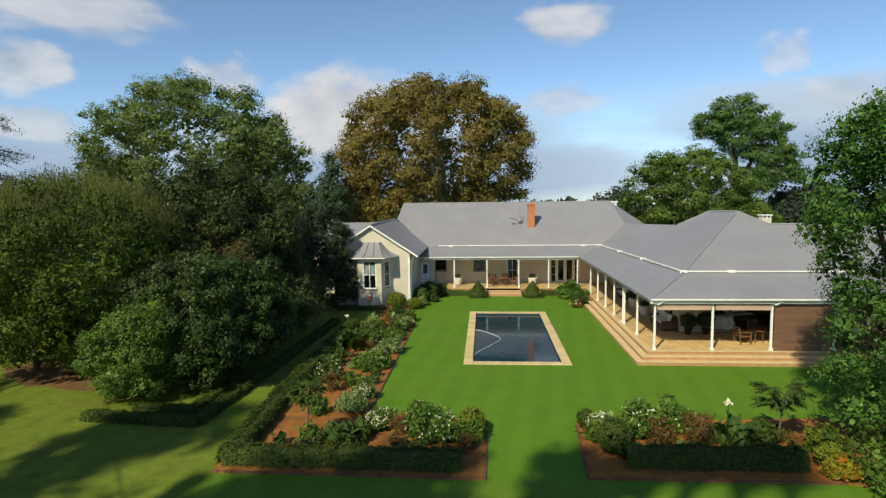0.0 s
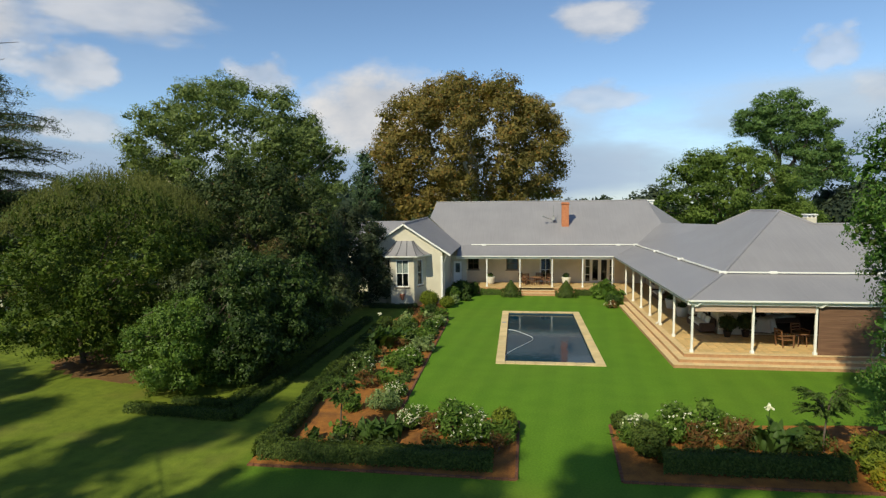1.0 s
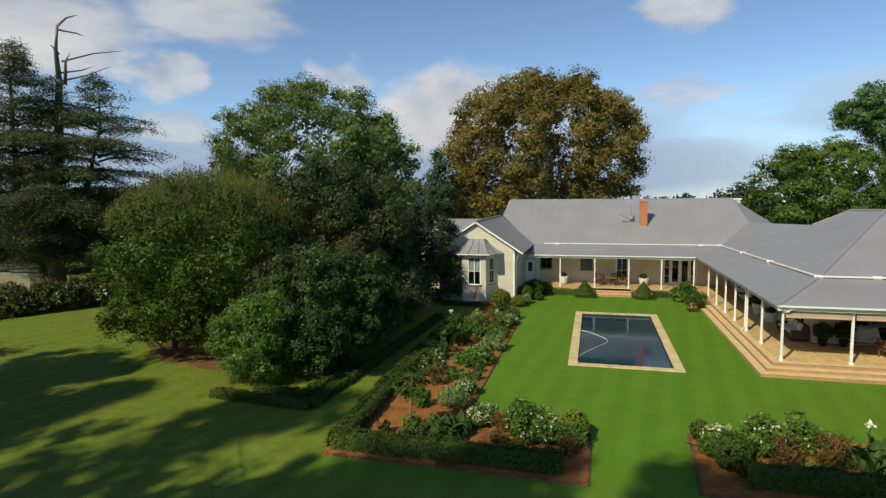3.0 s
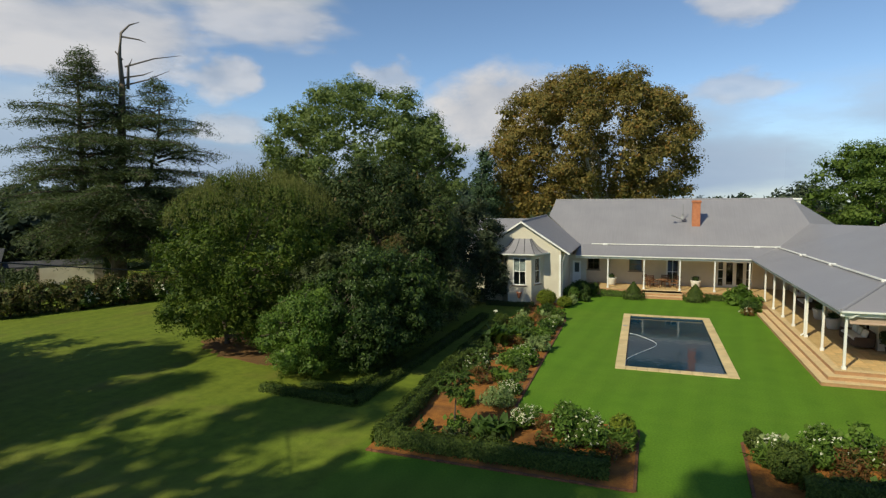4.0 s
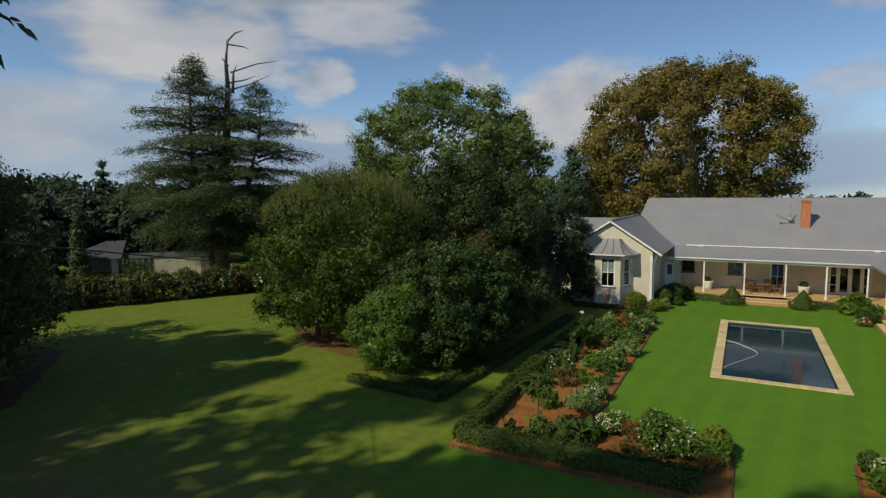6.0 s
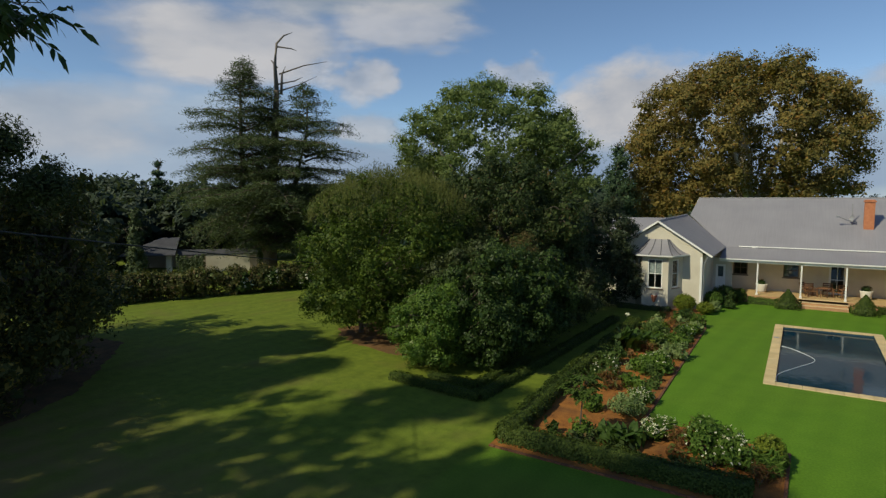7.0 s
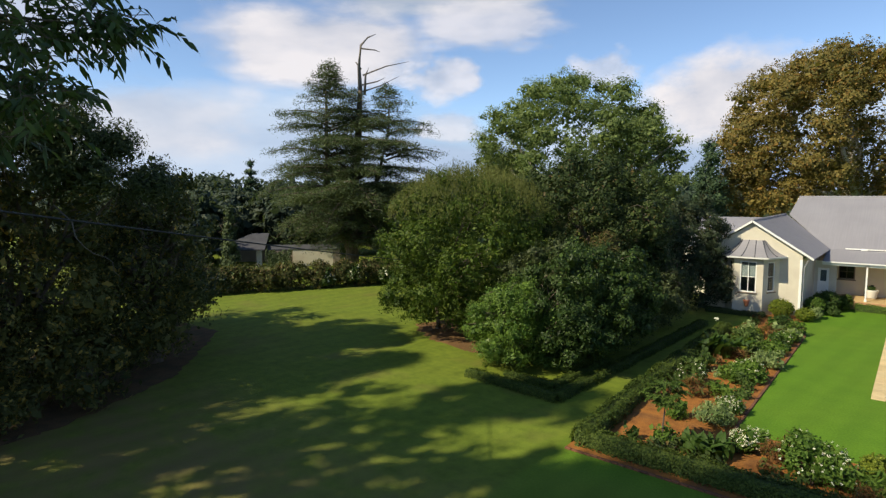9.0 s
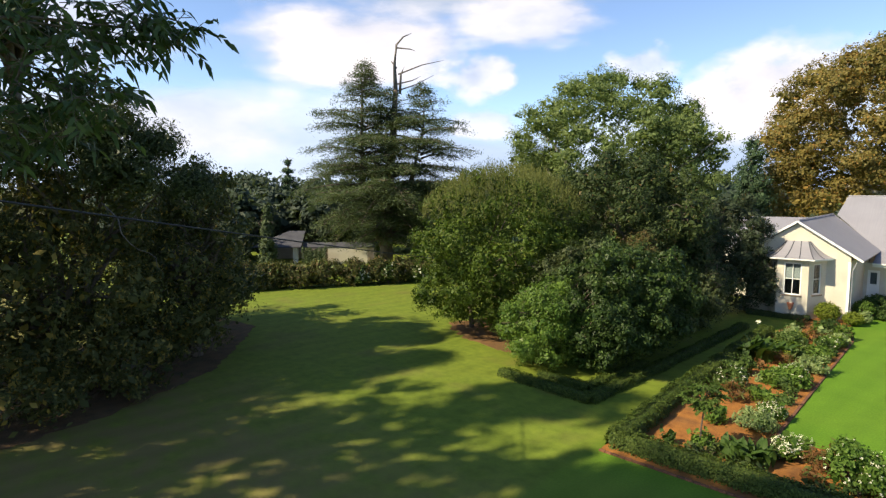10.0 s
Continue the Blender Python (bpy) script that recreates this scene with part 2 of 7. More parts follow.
L_near = leaf_material("glossy_leaves", (0.023, 0.067, 0.012), (0.110, 0.205, 0.035), (0.11, 0.15, 0.04), 0.05, translucent=0.2, rough=0.5, spec=0.22)
L_mass = leaf_material("shade_leaves", (0.040, 0.050, 0.016), (0.140, 0.138, 0.043), (0.27, 0.20, 0.045), 0.12, translucent=0.24)
L_deep = leaf_material("blue_green_leaves", (0.017, 0.031, 0.015), (0.053, 0.071, 0.030), (0.13, 0.10, 0.04), 0.03, translucent=0.2, spec=0.3)
L_lance = leaf_material("lance_leaves", (0.028, 0.054, 0.022), (0.085, 0.125, 0.048), rough=0.4)
L_cedar = leaf_material("cedar_needles", (0.054, 0.077, 0.036), (0.126, 0.158, 0.071), patch=0.4, translucent=0.22)
L_conifer = leaf_material("conifer_needles", (0.034, 0.064, 0.034), (0.077, 0.119, 0.053), translucent=0.1)
L_hedge = leaf_material("box_leaves", (0.034, 0.062, 0.013), (0.112, 0.150, 0.030))
L_shrub = leaf_material("shrub_leaves", (0.045, 0.095, 0.014), (0.150, 0.230, 0.040))
L_lime = leaf_material("lime_leaves", (0.085, 0.125, 0.014), (0.240, 0.275, 0.036))
L_gold = leaf_material("golden_leaves", (0.14, 0.15, 0.012), (0.36, 0.30, 0.03), (0.40, 0.16, 0.02), 0.15)
L_silver = leaf_material("silver_leaves", (0.12, 0.18, 0.06), (0.30, 0.36, 0.15))
L_rust = leaf_material("rust_leaves", (0.12, 0.055, 0.020), (0.28, 0.145, 0.055), (0.10, 0.12, 0.03), 0.3)
L_bold = leaf_material("bold_leaves", (0.030, 0.064, 0.014), (0.092, 0.150, 0.032), rough=0.5)
L_bed = leaf_material("bed_shrub_leaves", (0.030, 0.062, 0.015), (0.100, 0.150, 0.036), (0.15, 0.20, 0.05), 0.06)
L_feather = leaf_material("feathery_leaves", (0.036, 0.074, 0.014), (0.115, 0.175, 0.036))
L_petal = leaf_material("white_petals", (0.60, 0.58, 0.40), (0.80, 0.78, 0.62), translucent=0.2)
L_faded = leaf_material("faded_hedge_leaves", (0.040, 0.052, 0.016), (0.135, 0.135, 0.045), (0.20, 0.14, 0.07), 0.12)
L_far = leaf_material("far_leaves", (0.038, 0.056, 0.040), (0.084, 0.106, 0.066), patch=0.12)


# ---- building helpers ----
def thing(name, at=(0, 0, 0), label="", category="", group="", kind=""):
    e = new(name)
    e.empty_display_size = 0.2
    e.location = at
    return tagged(e, label, category, group, kind)


def part(name, bm, mat, parent=None, label="", smooth=False):
    """Links a bmesh as one mesh object, in world coordinates, under its parent."""
    me = bpy.data.meshes.new(name)
    bm.normal_update()
    bm.to_mesh(me)
    bm.free()
    return part_mesh(name, me, mat, parent, label, smooth)


def part_mesh(name, me, mat, parent=None, label="", smooth=False):
    me.materials.append(mat)
    if smooth:
        me.polygons.foreach_set("use_smooth", [True] * len(me.polygons))
    ob = new(name, me)
    if parent:
        ob.parent = parent
        base = parent.location if parent.parent is None else parent.location + parent.parent.location
        ob.location = -base
        if parent.type == "MESH":
            ob.location = (0, 0, 0)
    if label:
        ob["label"] = label
    return ob


def box(bm, lo, hi, bevel=0.0):
    c = [(a + b) / 2 for a, b in zip(lo, hi)]
    s = [abs(b - a) for a, b in zip(lo, hi)]
    r = bmesh.ops.create_cube(bm, size=1.0, matrix=Matrix.LocRotScale(c, None, s))
    if bevel:
        es = list({e for v in r["verts"] for e in v.link_edges})
        bmesh.ops.bevel(bm, geom=es, offset=bevel, segments=1, affect="EDGES")
    return bm


def a_box(lo, hi, bevel=0.0):
    return box(bmesh.new(), lo, hi, bevel)


def beam(bm, p, q, w, h):
    """A straight bar of width w and height h from p to q."""
    p, q = Vector(p), Vector(q)
    d = q - p
    m = Matrix.Translation((p + q) / 2) @ d.to_track_quat("X", "Z").to_matrix().to_4x4()
    bmesh.ops.create_cube(bm, size=1.0, matrix=m @ Matrix.Diagonal((d.length, w, h, 1)))
    return bm


def slab(bm, pts, thick):
    """A sheet with the given upper outline, thickened downwards."""
    top = [bm.verts.new(p) for p in pts]
    low = [bm.verts.new((p[0], p[1], p[2] - thick)) for p in pts]
    n = len(pts)
    if Vector((pts[1][0] - pts[0][0], pts[1][1] - pts[0][1], 0)).cross(Vector((pts[2][0] - pts[0][0], pts[2][1] - pts[0][1], 0))).z < 0:
        top.reverse()
        low.reverse()
    bm.faces.new(top)
    bm.faces.new(low[::-1])
    for i in range(n):
        bm.faces.new((top[i], low[i], low[(i + 1) % n], top[(i + 1) % n]))
    return bm


def tube(bm, pts, radii, sides=8):
    """A tapered tube along points."""
    rings = []
    up = Vector((0.13, 0.21, 0.97))
    for i, p in enumerate(pts):
        a, b = Vector(pts[max(i - 1, 0)]), Vector(pts[min(i + 1, len(pts) - 1)])
        d = (b - a).normalized()
        u = d.cross(up)
        if u.length < 0.05:
            u = d.cross(Vector((1, 0, 0)))
        u.normalize()
        v = d.cross(u)
        rings.append([bm.verts.new(Vector(p) + (u * math.cos(k * math.tau / sides) + v * math.sin(k * math.tau / sides)) * radii[i]) for k in range(sides)])
    for r0, r1 in zip(rings, rings[1:]):
        for k in range(sides):
            bm.faces.new((r0[k], r0[(k + 1) % sides], r1[(k + 1) % sides], r1[k]))
    bm.faces.new(rings[0][::-1])
    bm.faces.new(rings[-1])
    return bm


def lathe(bm, at, profile, sides=16):
    """A turned body: profile is rows of radius and height."""
    rings = [[bm.verts.new((at[0] + r * math.cos(k * math.tau / sides), at[1] + r * math.sin(k * math.tau / sides), at[2] + z)) for k in range(sides)] for r, z in profile]
    for r0, r1 in zip(rings, rings[1:]):
        for k in range(sides):
            bm.faces.new((r0[k], r0[(k + 1) % sides], r1[(k + 1) % sides], r1[k]))
    bm.faces.new(rings[0][::-1])
    bm.faces.new(rings[-1])
    return bm


# ---- foliage ----
def leaf_mesh(name, pos, nrm, length, width, rng, droop=0.0, spread=1.0):
    """Many small pointed leaves, each a bent quad, facing roughly along nrm."""
    n = len(pos)
    d = nrm + rng.normal(0, 0.38 * spread, (n, 3))
    d /= np.linalg.norm(d, axis=1, keepdims=True) + 1e-9
    t = rng.normal(0, 1, (n, 3))
    t[:, 2] -= droop
    t -= d * np.sum(t * d, axis=1, keepdims=True)
    t /= np.linalg.norm(t, axis=1, keepdims=True) + 1e-9
    b = np.cross(d, t)
    k = rng.uniform(0.65, 1.35, (n, 1))
    ln, wd = length * k, width * k
    v = np.empty((n, 4, 3))
    v[:, 0] = pos - t * ln * 0.5
    v[:, 1] = pos + b * wd * 0.5 - d * wd * 0.15
    v[:, 2] = pos + t * ln * 0.5 - d * ln * 0.12
    v[:, 3] = pos - b * wd * 0.5 - d * wd * 0.15
    me = bpy.data.meshes.new(name)
    me.vertices.add(4 * n)
    me.vertices.foreach_set("co", v.ravel().astype(np.float32))
    me.loops.add(4 * n)
    me.loops.foreach_set("vertex_index", np.arange(4 * n, dtype=np.int32))
    me.polygons.add(n)
    me.polygons.foreach_set("loop_start", np.arange(0, 4 * n, 4, dtype=np.int32))
    me.update(calc_edges=True)
    return me


def lobes_surface(lobes, clumps, rng, inner=0.55, floor_z=0.3):
    """Clump centres over and just under the skin of a union of ellipsoids, with outward directions."""
    C = np.array([l[:3] for l in lobes], float)
    R = np.array([l[3:6] for l in lobes], float)
    area = (R[:, 0] * R[:, 1] + R[:, 0] * R[:, 2] + R[:, 1] * R[:, 2])
    idx = rng.choice(len(lobes), clumps * 3, p=area / area.sum())
    u = rng.normal(0, 1, (len(idx), 3))
    u /= np.linalg.norm(u, axis=1, keepdims=True)
    rad = 1.0 - np.abs(rng.normal(0, 0.12, (len(idx), 1)))
    deep = rng.random((len(idx), 1)) < 0.18
    rad = np.where(deep, rng.uniform(0.35, 0.9, rad.shape), rad)
    p = C[idx] + u * R[idx] * rad
    keep = p[:, 2] > floor_z
    for c, r in zip(C, R):
        keep &= np.linalg.norm((p - c) / r, axis=1) > inner
    p, u = p[keep][:clumps], (u / R[idx])[keep][:clumps]
    u /= np.linalg.norm(u, axis=1, keepdims=True)
    return p, u


def crown(name, lobes, clumps, per, spread, length, width, mat, parent, seed, label="", droop=0.3, flat=1.0, inner=0.55, floor_z=0.3, up=0.35, lean=1.0, fill=True, airy=0.0, gap=2.2):
    rng = np.random.default_rng(seed)
    p, u = lobes_surface(lobes, clumps, rng, inner, floor_z)
    if airy:
        # whole boughs left out here and there, so that limbs and sky show
        open_to = np.array([noise.noise(Vector(q) / gap) for q in p])
        keep = open_to > np.quantile(open_to, airy)
        p, u = p[keep], u[keep]
    m = len(p)
    size = rng.uniform(0.6, 1.35, (m, 1, 1))
    off = rng.normal(0, 1, (m, per, 3))
    off /= np.linalg.norm(off, axis=2, keepdims=True)
    off *= rng.random((m, per, 1)) ** 0.45 * 1.7 * size * spread
    off[:, :, 2] *= flat
    pos = (p[:, None, :] + off).reshape(-1, 3)
    nrm = off / (spread * size + 1e-9) * 0.38 * lean + u[:, None, :] * 1.0
    nrm[:, :, 2] += up
    nrm = nrm.reshape(-1, 3)
    nrm /= np.linalg.norm(nrm, axis=1, keepdims=True) + 1e-9
    # broad leaves deeper in, which close the crown
    deep = (p[:, None, :] - u[:, None, :] * spread * 2.0 + rng.normal(0, 0.9, (m, max(per // 6, 2), 3)) * spread * (1, 1, flat)).reshape(-1, 3)
    deep = deep[deep[:, 2] > floor_z]
    low = pos[:, 2] > 0.03
    if fill:
        nd = len(deep)
        un = rng.normal(0, 0.5, (nd, 3)) + (0, -0.3, 0.6)
        part_mesh("inner_foliage", leaf_mesh("inner_foliage", deep, un, length * 2.2, width * 3.0, rng, droop), mat, parent)
    return part_mesh(name, leaf_mesh(name, pos[low], nrm[low], length, width, rng, droop), mat, parent, label)


def limbs(bm, base, fork, r0, ends, rng, twigs=4, reach=2.0):
    """A trunk to the fork, curved limbs to the ends, and twigs off each limb."""
    base, fork = Vector(base), Vector(fork)
    mid = (base + fork) / 2 + Vector((rng.normal(0, 0.15), rng.normal(0, 0.15), 0)) * (fork - base).length * 0.2
    tube(bm, [base - Vector((0, 0, 0.1)), base + Vector((0, 0, 0.25)), mid, fork], [r0 * 1.5, r0 * 1.1, r0 * 0.9, r0 * 0.75], 10)
    for e in ends:
        e = Vector(e)
        m1 = fork.lerp(e, 0.4) + Vector((rng.normal(0, 0.4), rng.normal(0, 0.4), abs(rng.normal(0, 0.6)) + 0.3))
        m2 = fork.lerp(e, 0.75) + Vector((rng.normal(0, 0.4), rng.normal(0, 0.4), 0.3))
        tube(bm, [fork - Vector((0, 0, r0 * 0.5)), m1, m2, e], [r0 * 0.55, r0 * 0.38, r0 * 0.24, r0 * 0.08], 7)
        for _ in range(twigs):
            s = m1.lerp(e, rng.random())
            t = s + Vector((rng.uniform(-1, 1), rng.uniform(-1, 1), rng.uniform(-0.3, 0.9))) * reach * 0.55
            tube(bm, [s, s.lerp(t, 0.5) + Vector((0, 0, 0.15 * reach)), t], [r0 * 0.16, r0 * 0.1, r0 * 0.03], 5)
    return bm


def tree(name, base, lobes, fork_z, r0, spec, label, seed, bark=None, twigs=4, reach=2.0, group="", category="tree"):
    """A tree: a trunk with limbs and a crown. spec: clumps, leaves a clump, spread, leaf length and width, material, then options."""
    rng = np.random.default_rng(seed + 500)
    e = thing(name, base, label, category, group)
    fork = (base[0] + rng.normal(0, 0.2), base[1] + rng.normal(0, 0.2), fork_z)
    ends = [l[:3] for l in lobes if l[2] > fork_z * 0.9] or [lobes[0][:3]]
    if len(ends) > 16:
        ends = [ends[i] for i in rng.choice(len(ends), 16, replace=False)]
    part("trunk", limbs(bmesh.new(), base, fork, r0, ends, rng, twigs, reach), bark or M_bark, e, smooth=True)
    clumps, per, spread, ln, wd, mat, opts = spec
    crown("crown", lobes, clumps, per, spread, ln, wd, mat, e, seed, **opts)
    return e


# ---- ground ----
POOL = (2.60, 7.25, 30.65, 43.10)      # water: west, east, south, north


def ground_sheet():
    bm = bmesh.new()
    # level round the house; the land falls away gently to the north
    xs = [-2500, -70, POOL[0], POOL[1], 2500]
    ys = [-2500, POOL[2], POOL[3], 115, 2500]
    vs = [[bm.verts.new((x, y, -48 if y > 2000 and x > 0 else 0)) for y in ys] for x in xs]
    for i in range(4):
        for j in range(4):
            if (i, j) != (2, 1):
                bm.faces.new((vs[i][j], vs[i + 1][j], vs[i + 1][j + 1], vs[i][j + 1]))
    return bm


ground = part("ground", ground_sheet(), M_lawn)
tagged(ground, "mown green lawn with dry patches under trees", "lawn", kind="structure")


def ragged(outline, step, amount, seed):
    """The outline with uneven bays, as where grass gives way to earth."""
    rng, out = random.Random(seed), []
    for (x0, y0), (x1, y1) in zip(outline, outline[1:] + outline[:1]):
        n = max(1, int(math.hypot(x1 - x0, y1 - y0) / step))
        for k in range(n):
            f = k / n
            out.append((x0 + (x1 - x0) * f + rng.gauss(0, amount), y0 + (y1 - y0) * f + rng.gauss(0, amount)))
    return out


def soil_bed(name, outline, label, mat=None, z=0.035):
    bm = bmesh.new()
    slab(bm, [(x, y, z) for x, y in outline], 0.06)
    return tagged(part(name, bm, mat or M_soil), label, "flower bed", kind="structure")


BED_W = [(-5.45, 18.25), (3.25, 18.15), (3.32, 22.75), (-1.40, 23.4), (-1.45, 30.5), (-1.5, 40.0), (-1.9, 42.6), (-2.6, 44.2), (-4.6, 45.0), (-5.3, 40.0), (-5.6, 25.0)]
soil_bed("flower_bed", BED_W, "red-brown soil bed edged with brick beside the lawn")
BED_E = [(6.43, 18.35), (14.0, 18.4), (19.0, 17.0), (19.0, 23.4), (15.7, 23.5), (10.6, 23.0), (6.70, 22.7)]
soil_bed("flower_bed", BED_E, "red-brown soil bed beneath hedge and shrubs")
soil_bed("bare_ground", ragged([(-21.6, 28.4), (-20.0, 27.0), (-18.0, 26.2), (-15.8, 25.7), (-13.6, 25.4), (-12.5, 27.5), (-15.5, 31.5), (-20.5, 31.5)], 0.35, 0.16, 4), "bare red earth under a low tree", M_earth, 0.012)
soil_bed("house_bed", [(-4.6, 44.3), (-2.2, 44.3), (-1.3, 51.2), (-2.7, 51.2), (-2.7, 46.1), (-4.6, 46.1)], "narrow planted bed along the house wall")
soil_bed("shade_ground", ragged([(-30.0, 2.0), (-20.0, 3.0), (-20.8, 8.0), (-23.4, 13.6), (-30.0, 19.4), (-36.0, 19.0)], 0.30, 0.07, 5), "dark leaf litter beneath dense trees", M_litter, 0.012)

# brick edging round the beds
brick_me = bpy.data.meshes.new("brick")
bb = bmesh.new()
box(bb, (-0.11, -0.05, -0.03), (0.11, 0.05, 0.045), 0.008)
bb.to_mesh(brick_me)
bb.free()
brick_me.materials.append(M_edge_brick)


def edging(points, label):
    e = thing("brick_edging", (points[0][0], points[0][1], 0.03), label, "brick edging", "garden edging", "structure")
    for (x0, y0), (x1, y1) in zip(points, points[1:]):
        d = math.hypot(x1 - x0, y1 - y0)
        n = int(d / 0.235)
        for i in range(n):
            f = (i + 0.5) / n
            b = new("brick", brick_me)
            b.parent = e
            b.matrix_basis = pose(x0 + (x1 - x0) * f - points[0][0], y0 + (y1 - y0) * f - points[0][1], random.uniform(-0.03, -0.005), random.uniform(-3, 3), random.uniform(-3, 3), math.degrees(math.atan2(y1 - y0, x1 - x0)) + random.uniform(-3, 3))


# ---- pool ----
def build_pool():
    w, e, s, n = POOL
    pool = thing("swimming_pool", ((w + e) / 2, (s + n) / 2, 0), "rectangular swimming pool with dark blue water and sandstone coping", "swimming pool")
    bm = bmesh.new()
    z = -1.6
    for lo, hi in (((w - 0.2, s - 0.2, z), (w, n + 0.2, -0.005)), ((e, s - 0.2, z), (e + 0.2, n + 0.2, -0.005)), ((w, s - 0.2, z), (e, s, -0.005)), ((w, n, z), (e, n + 0.2, -0.005)), ((w, s, z - 0.2), (e, n, z))):
        box(bm, lo, hi)
    part("basin", bm, M_pool_wall, pool, "dark plastered pool basin")
    bm = bmesh.new()
    for i, d in enumerate((0.35, 0.70)):
        box(bm, (w, n - d, z), (e, n - d + 0.35, -0.25 - 0.25 * i))
    part("pool_step", bm, M_pool_wall, pool)
    bm = bmesh.new()
    bmesh.ops.create_grid(bm, x_segments=2, y_segments=2, size=0.5, matrix=Matrix.LocRotScale(((w + e) / 2, (s + n) / 2, -0.10), None, (e - w + 0.02, n - s + 0.02, 1)))
    part("water", bm, M_water, pool, "still dark blue water")
    rng = random.Random(3)
    cw = 0.45

    def row(x0, y0, x1, y1, count):
        for i in range(count):
            a, b = i / count, (i + 1) / count
            g = 0.006
            if x1 - x0 > y1 - y0:
                lo, hi = (x0 + (x1 - x0) * a + g, y0, -0.02), (x0 + (x1 - x0) * b - g, y1, 0.045 + rng.uniform(-0.004, 0.004))
            else:
                lo, hi = (x0, y0 + (y1 - y0) * a + g, -0.02), (x1, y0 + (y1 - y0) * b - g, 0.045 + rng.uniform(-0.004, 0.004))
            part("coping_stone", a_box(lo, hi, 0.012), M_coping, pool)
    row(w - cw, s - cw, e + cw, s + 0.02, 11)
    row(w - cw, n - 0.02, e + cw, n + cw, 11)
    row(w - cw, s + 0.025, w + 0.02, n - 0.025, 25)
    row(e - 0.02, s + 0.025, e + cw, n - 0.025, 25)
    part("skimmer_lid", a_box((w - 0.38, n - 3.6, 0.05), (w - 0.12, n - 3.35, 0.062), 0.004), M_metal, pool, "small grey skimmer lid")


build_pool()

# floating hose of the pool cleaner
bm = bmesh.new()
hose_pts = [(2.63, 30.75, 0.06), (2.64, 31.3, -0.06), (2.66, 32.3, -0.085), (3.0, 33.2, -0.085), (3.55, 34.3, -0.085), (4.05, 35.3, -0.085), (4.2, 35.9, -0.085), (4.05, 36.5, -0.085), (3.55, 37.3, -0.085), (3.1, 37.9, -0.085), (2.66, 38.1, -0.06)]
fine = []
for i in range(len(hose_pts) - 1):
    a, b = Vector(hose_pts[i]), Vector(hose_pts[i + 1])
    p0, p3 = Vector(hose_pts[max(i - 1, 0)]), Vector(hose_pts[min(i + 2, len(hose_pts) - 1)])
    for k in range(4):
        u = k / 4
        fine.append(0.5 * ((2 * a) + (b - p0) * u + (2 * p0 - 5 * a + 4 * b - p3) * u * u + (3 * a - p0 - 3 * b + p3) * u ** 3))
fine.append(Vector(hose_pts[-1]))
tube(bm, fine, [0.015] * len(fine), 8)
tagged(part("pool_hose", bm, M_hose, smooth=True), "white ribbed hose floating in the pool", "pool hose")

# ---- house ----
FLOOR = 0.57
house = thing("house", (5, 50, 0), "single-storey cream farmhouse with grey steel roof and wraparound verandah", "house")

# roof corners
GUT_N, EAVE_N = 51.25, 54.2            # lower gutter and upper eave of the back range
Z_LOW, Z_UP = 3.30, 3.97
RIDGE_Y, RIDGE_Z = 60.75, 7.86
A = (14.40, 34.10, 4.22)
B = (13.72, EAVE_N, Z_UP)
V = (16.60, 57.30, 5.80)
W = (18.30, 47.20, 6.17)
R2 = (20.10, 45.80, 7.24)
R1 = (20.20, 41.40, 7.36)
H2 = (21.40, 39.40, 6.58)
H3 = (31.0, 39.40, 6.58)
FE = (31.0, 34.20, 4.16)
C_SW = (11.72, 30.90, Z_LOW)
C_IN = (11.45, GUT_N, Z_LOW)
C_SE = (31.0, 30.90, Z_LOW)
GX, GZ, GY = -5.70, 6.42, 46.05        # the west gable: middle, ridge height, face
GHALF = 3.74
G_EZ = GZ - GHALF * 0.655


def roof(pts, mat, thick=0.07, label=""):
    return part("roof", slab(bmesh.new(), pts, thick), mat, house, label)


roof([(-2.05, EAVE_N, Z_UP), B, V, (15.95, RIDGE_Y, RIDGE_Z), (-5.1, RIDGE_Y, RIDGE_Z), (-5.4, 58.1, GZ)], M_roof_x, label="grey ribbed steel main roof slope")
roof([(-5.1, RIDGE_Y, RIDGE_Z), (15.95, RIDGE_Y, RIDGE_Z), (17.5, 67.5, 3.9), (-5.4, 67.5, 3.9)], M_roof_x)
roof([(15.95, RIDGE_Y, RIDGE_Z), V, (21.5, 59.0, 3.9), (17.5, 67.5, 3.9)], M_roof_y)
bm = bmesh.new()
end = [(-5.2, 58.2, 3.9), (-5.2, 58.2, GZ - 0.1), (-5.2, RIDGE_Y, RIDGE_Z - 0.1), (-5.2, 67.0, 4.2), (-5.2, 67.0, 3.9)]
ga = [bm.verts.new(p) for p in end]
gb_ = [bm.verts.new((p[0] + 0.3, p[1], p[2])) for p in end]
bm.faces.new(ga)
bm.faces.new(gb_[::-1])
for i in range(5):
    bm.faces.new((ga[i], gb_[i], gb_[(i + 1) % 5], ga[(i + 1) % 5]))
part("gable_wall", bm, M_plaster, house)
roof([(-2.1, GUT_N, Z_LOW), C_IN, B, (-2.1, EAVE_N, Z_UP)], M_roof_x, 0.05, "grey steel verandah roof")
roof([C_SW, A, B, C_IN], M_roof_y, 0.05, "grey steel verandah roof")
roof([C_SW, C_SE, FE, A], M_roof_x, 0.05, "grey steel verandah roof")
roof([A, R1, R2], M_roof_y)
roof([A, R2, W], M_roof_y)
roof([A, W, B], M_roof_y)
roof([B, W, V], M_roof_y)
roof([A, FE, H3, H2, R1], M_roof_x, label="grey steel hipped roof slope")
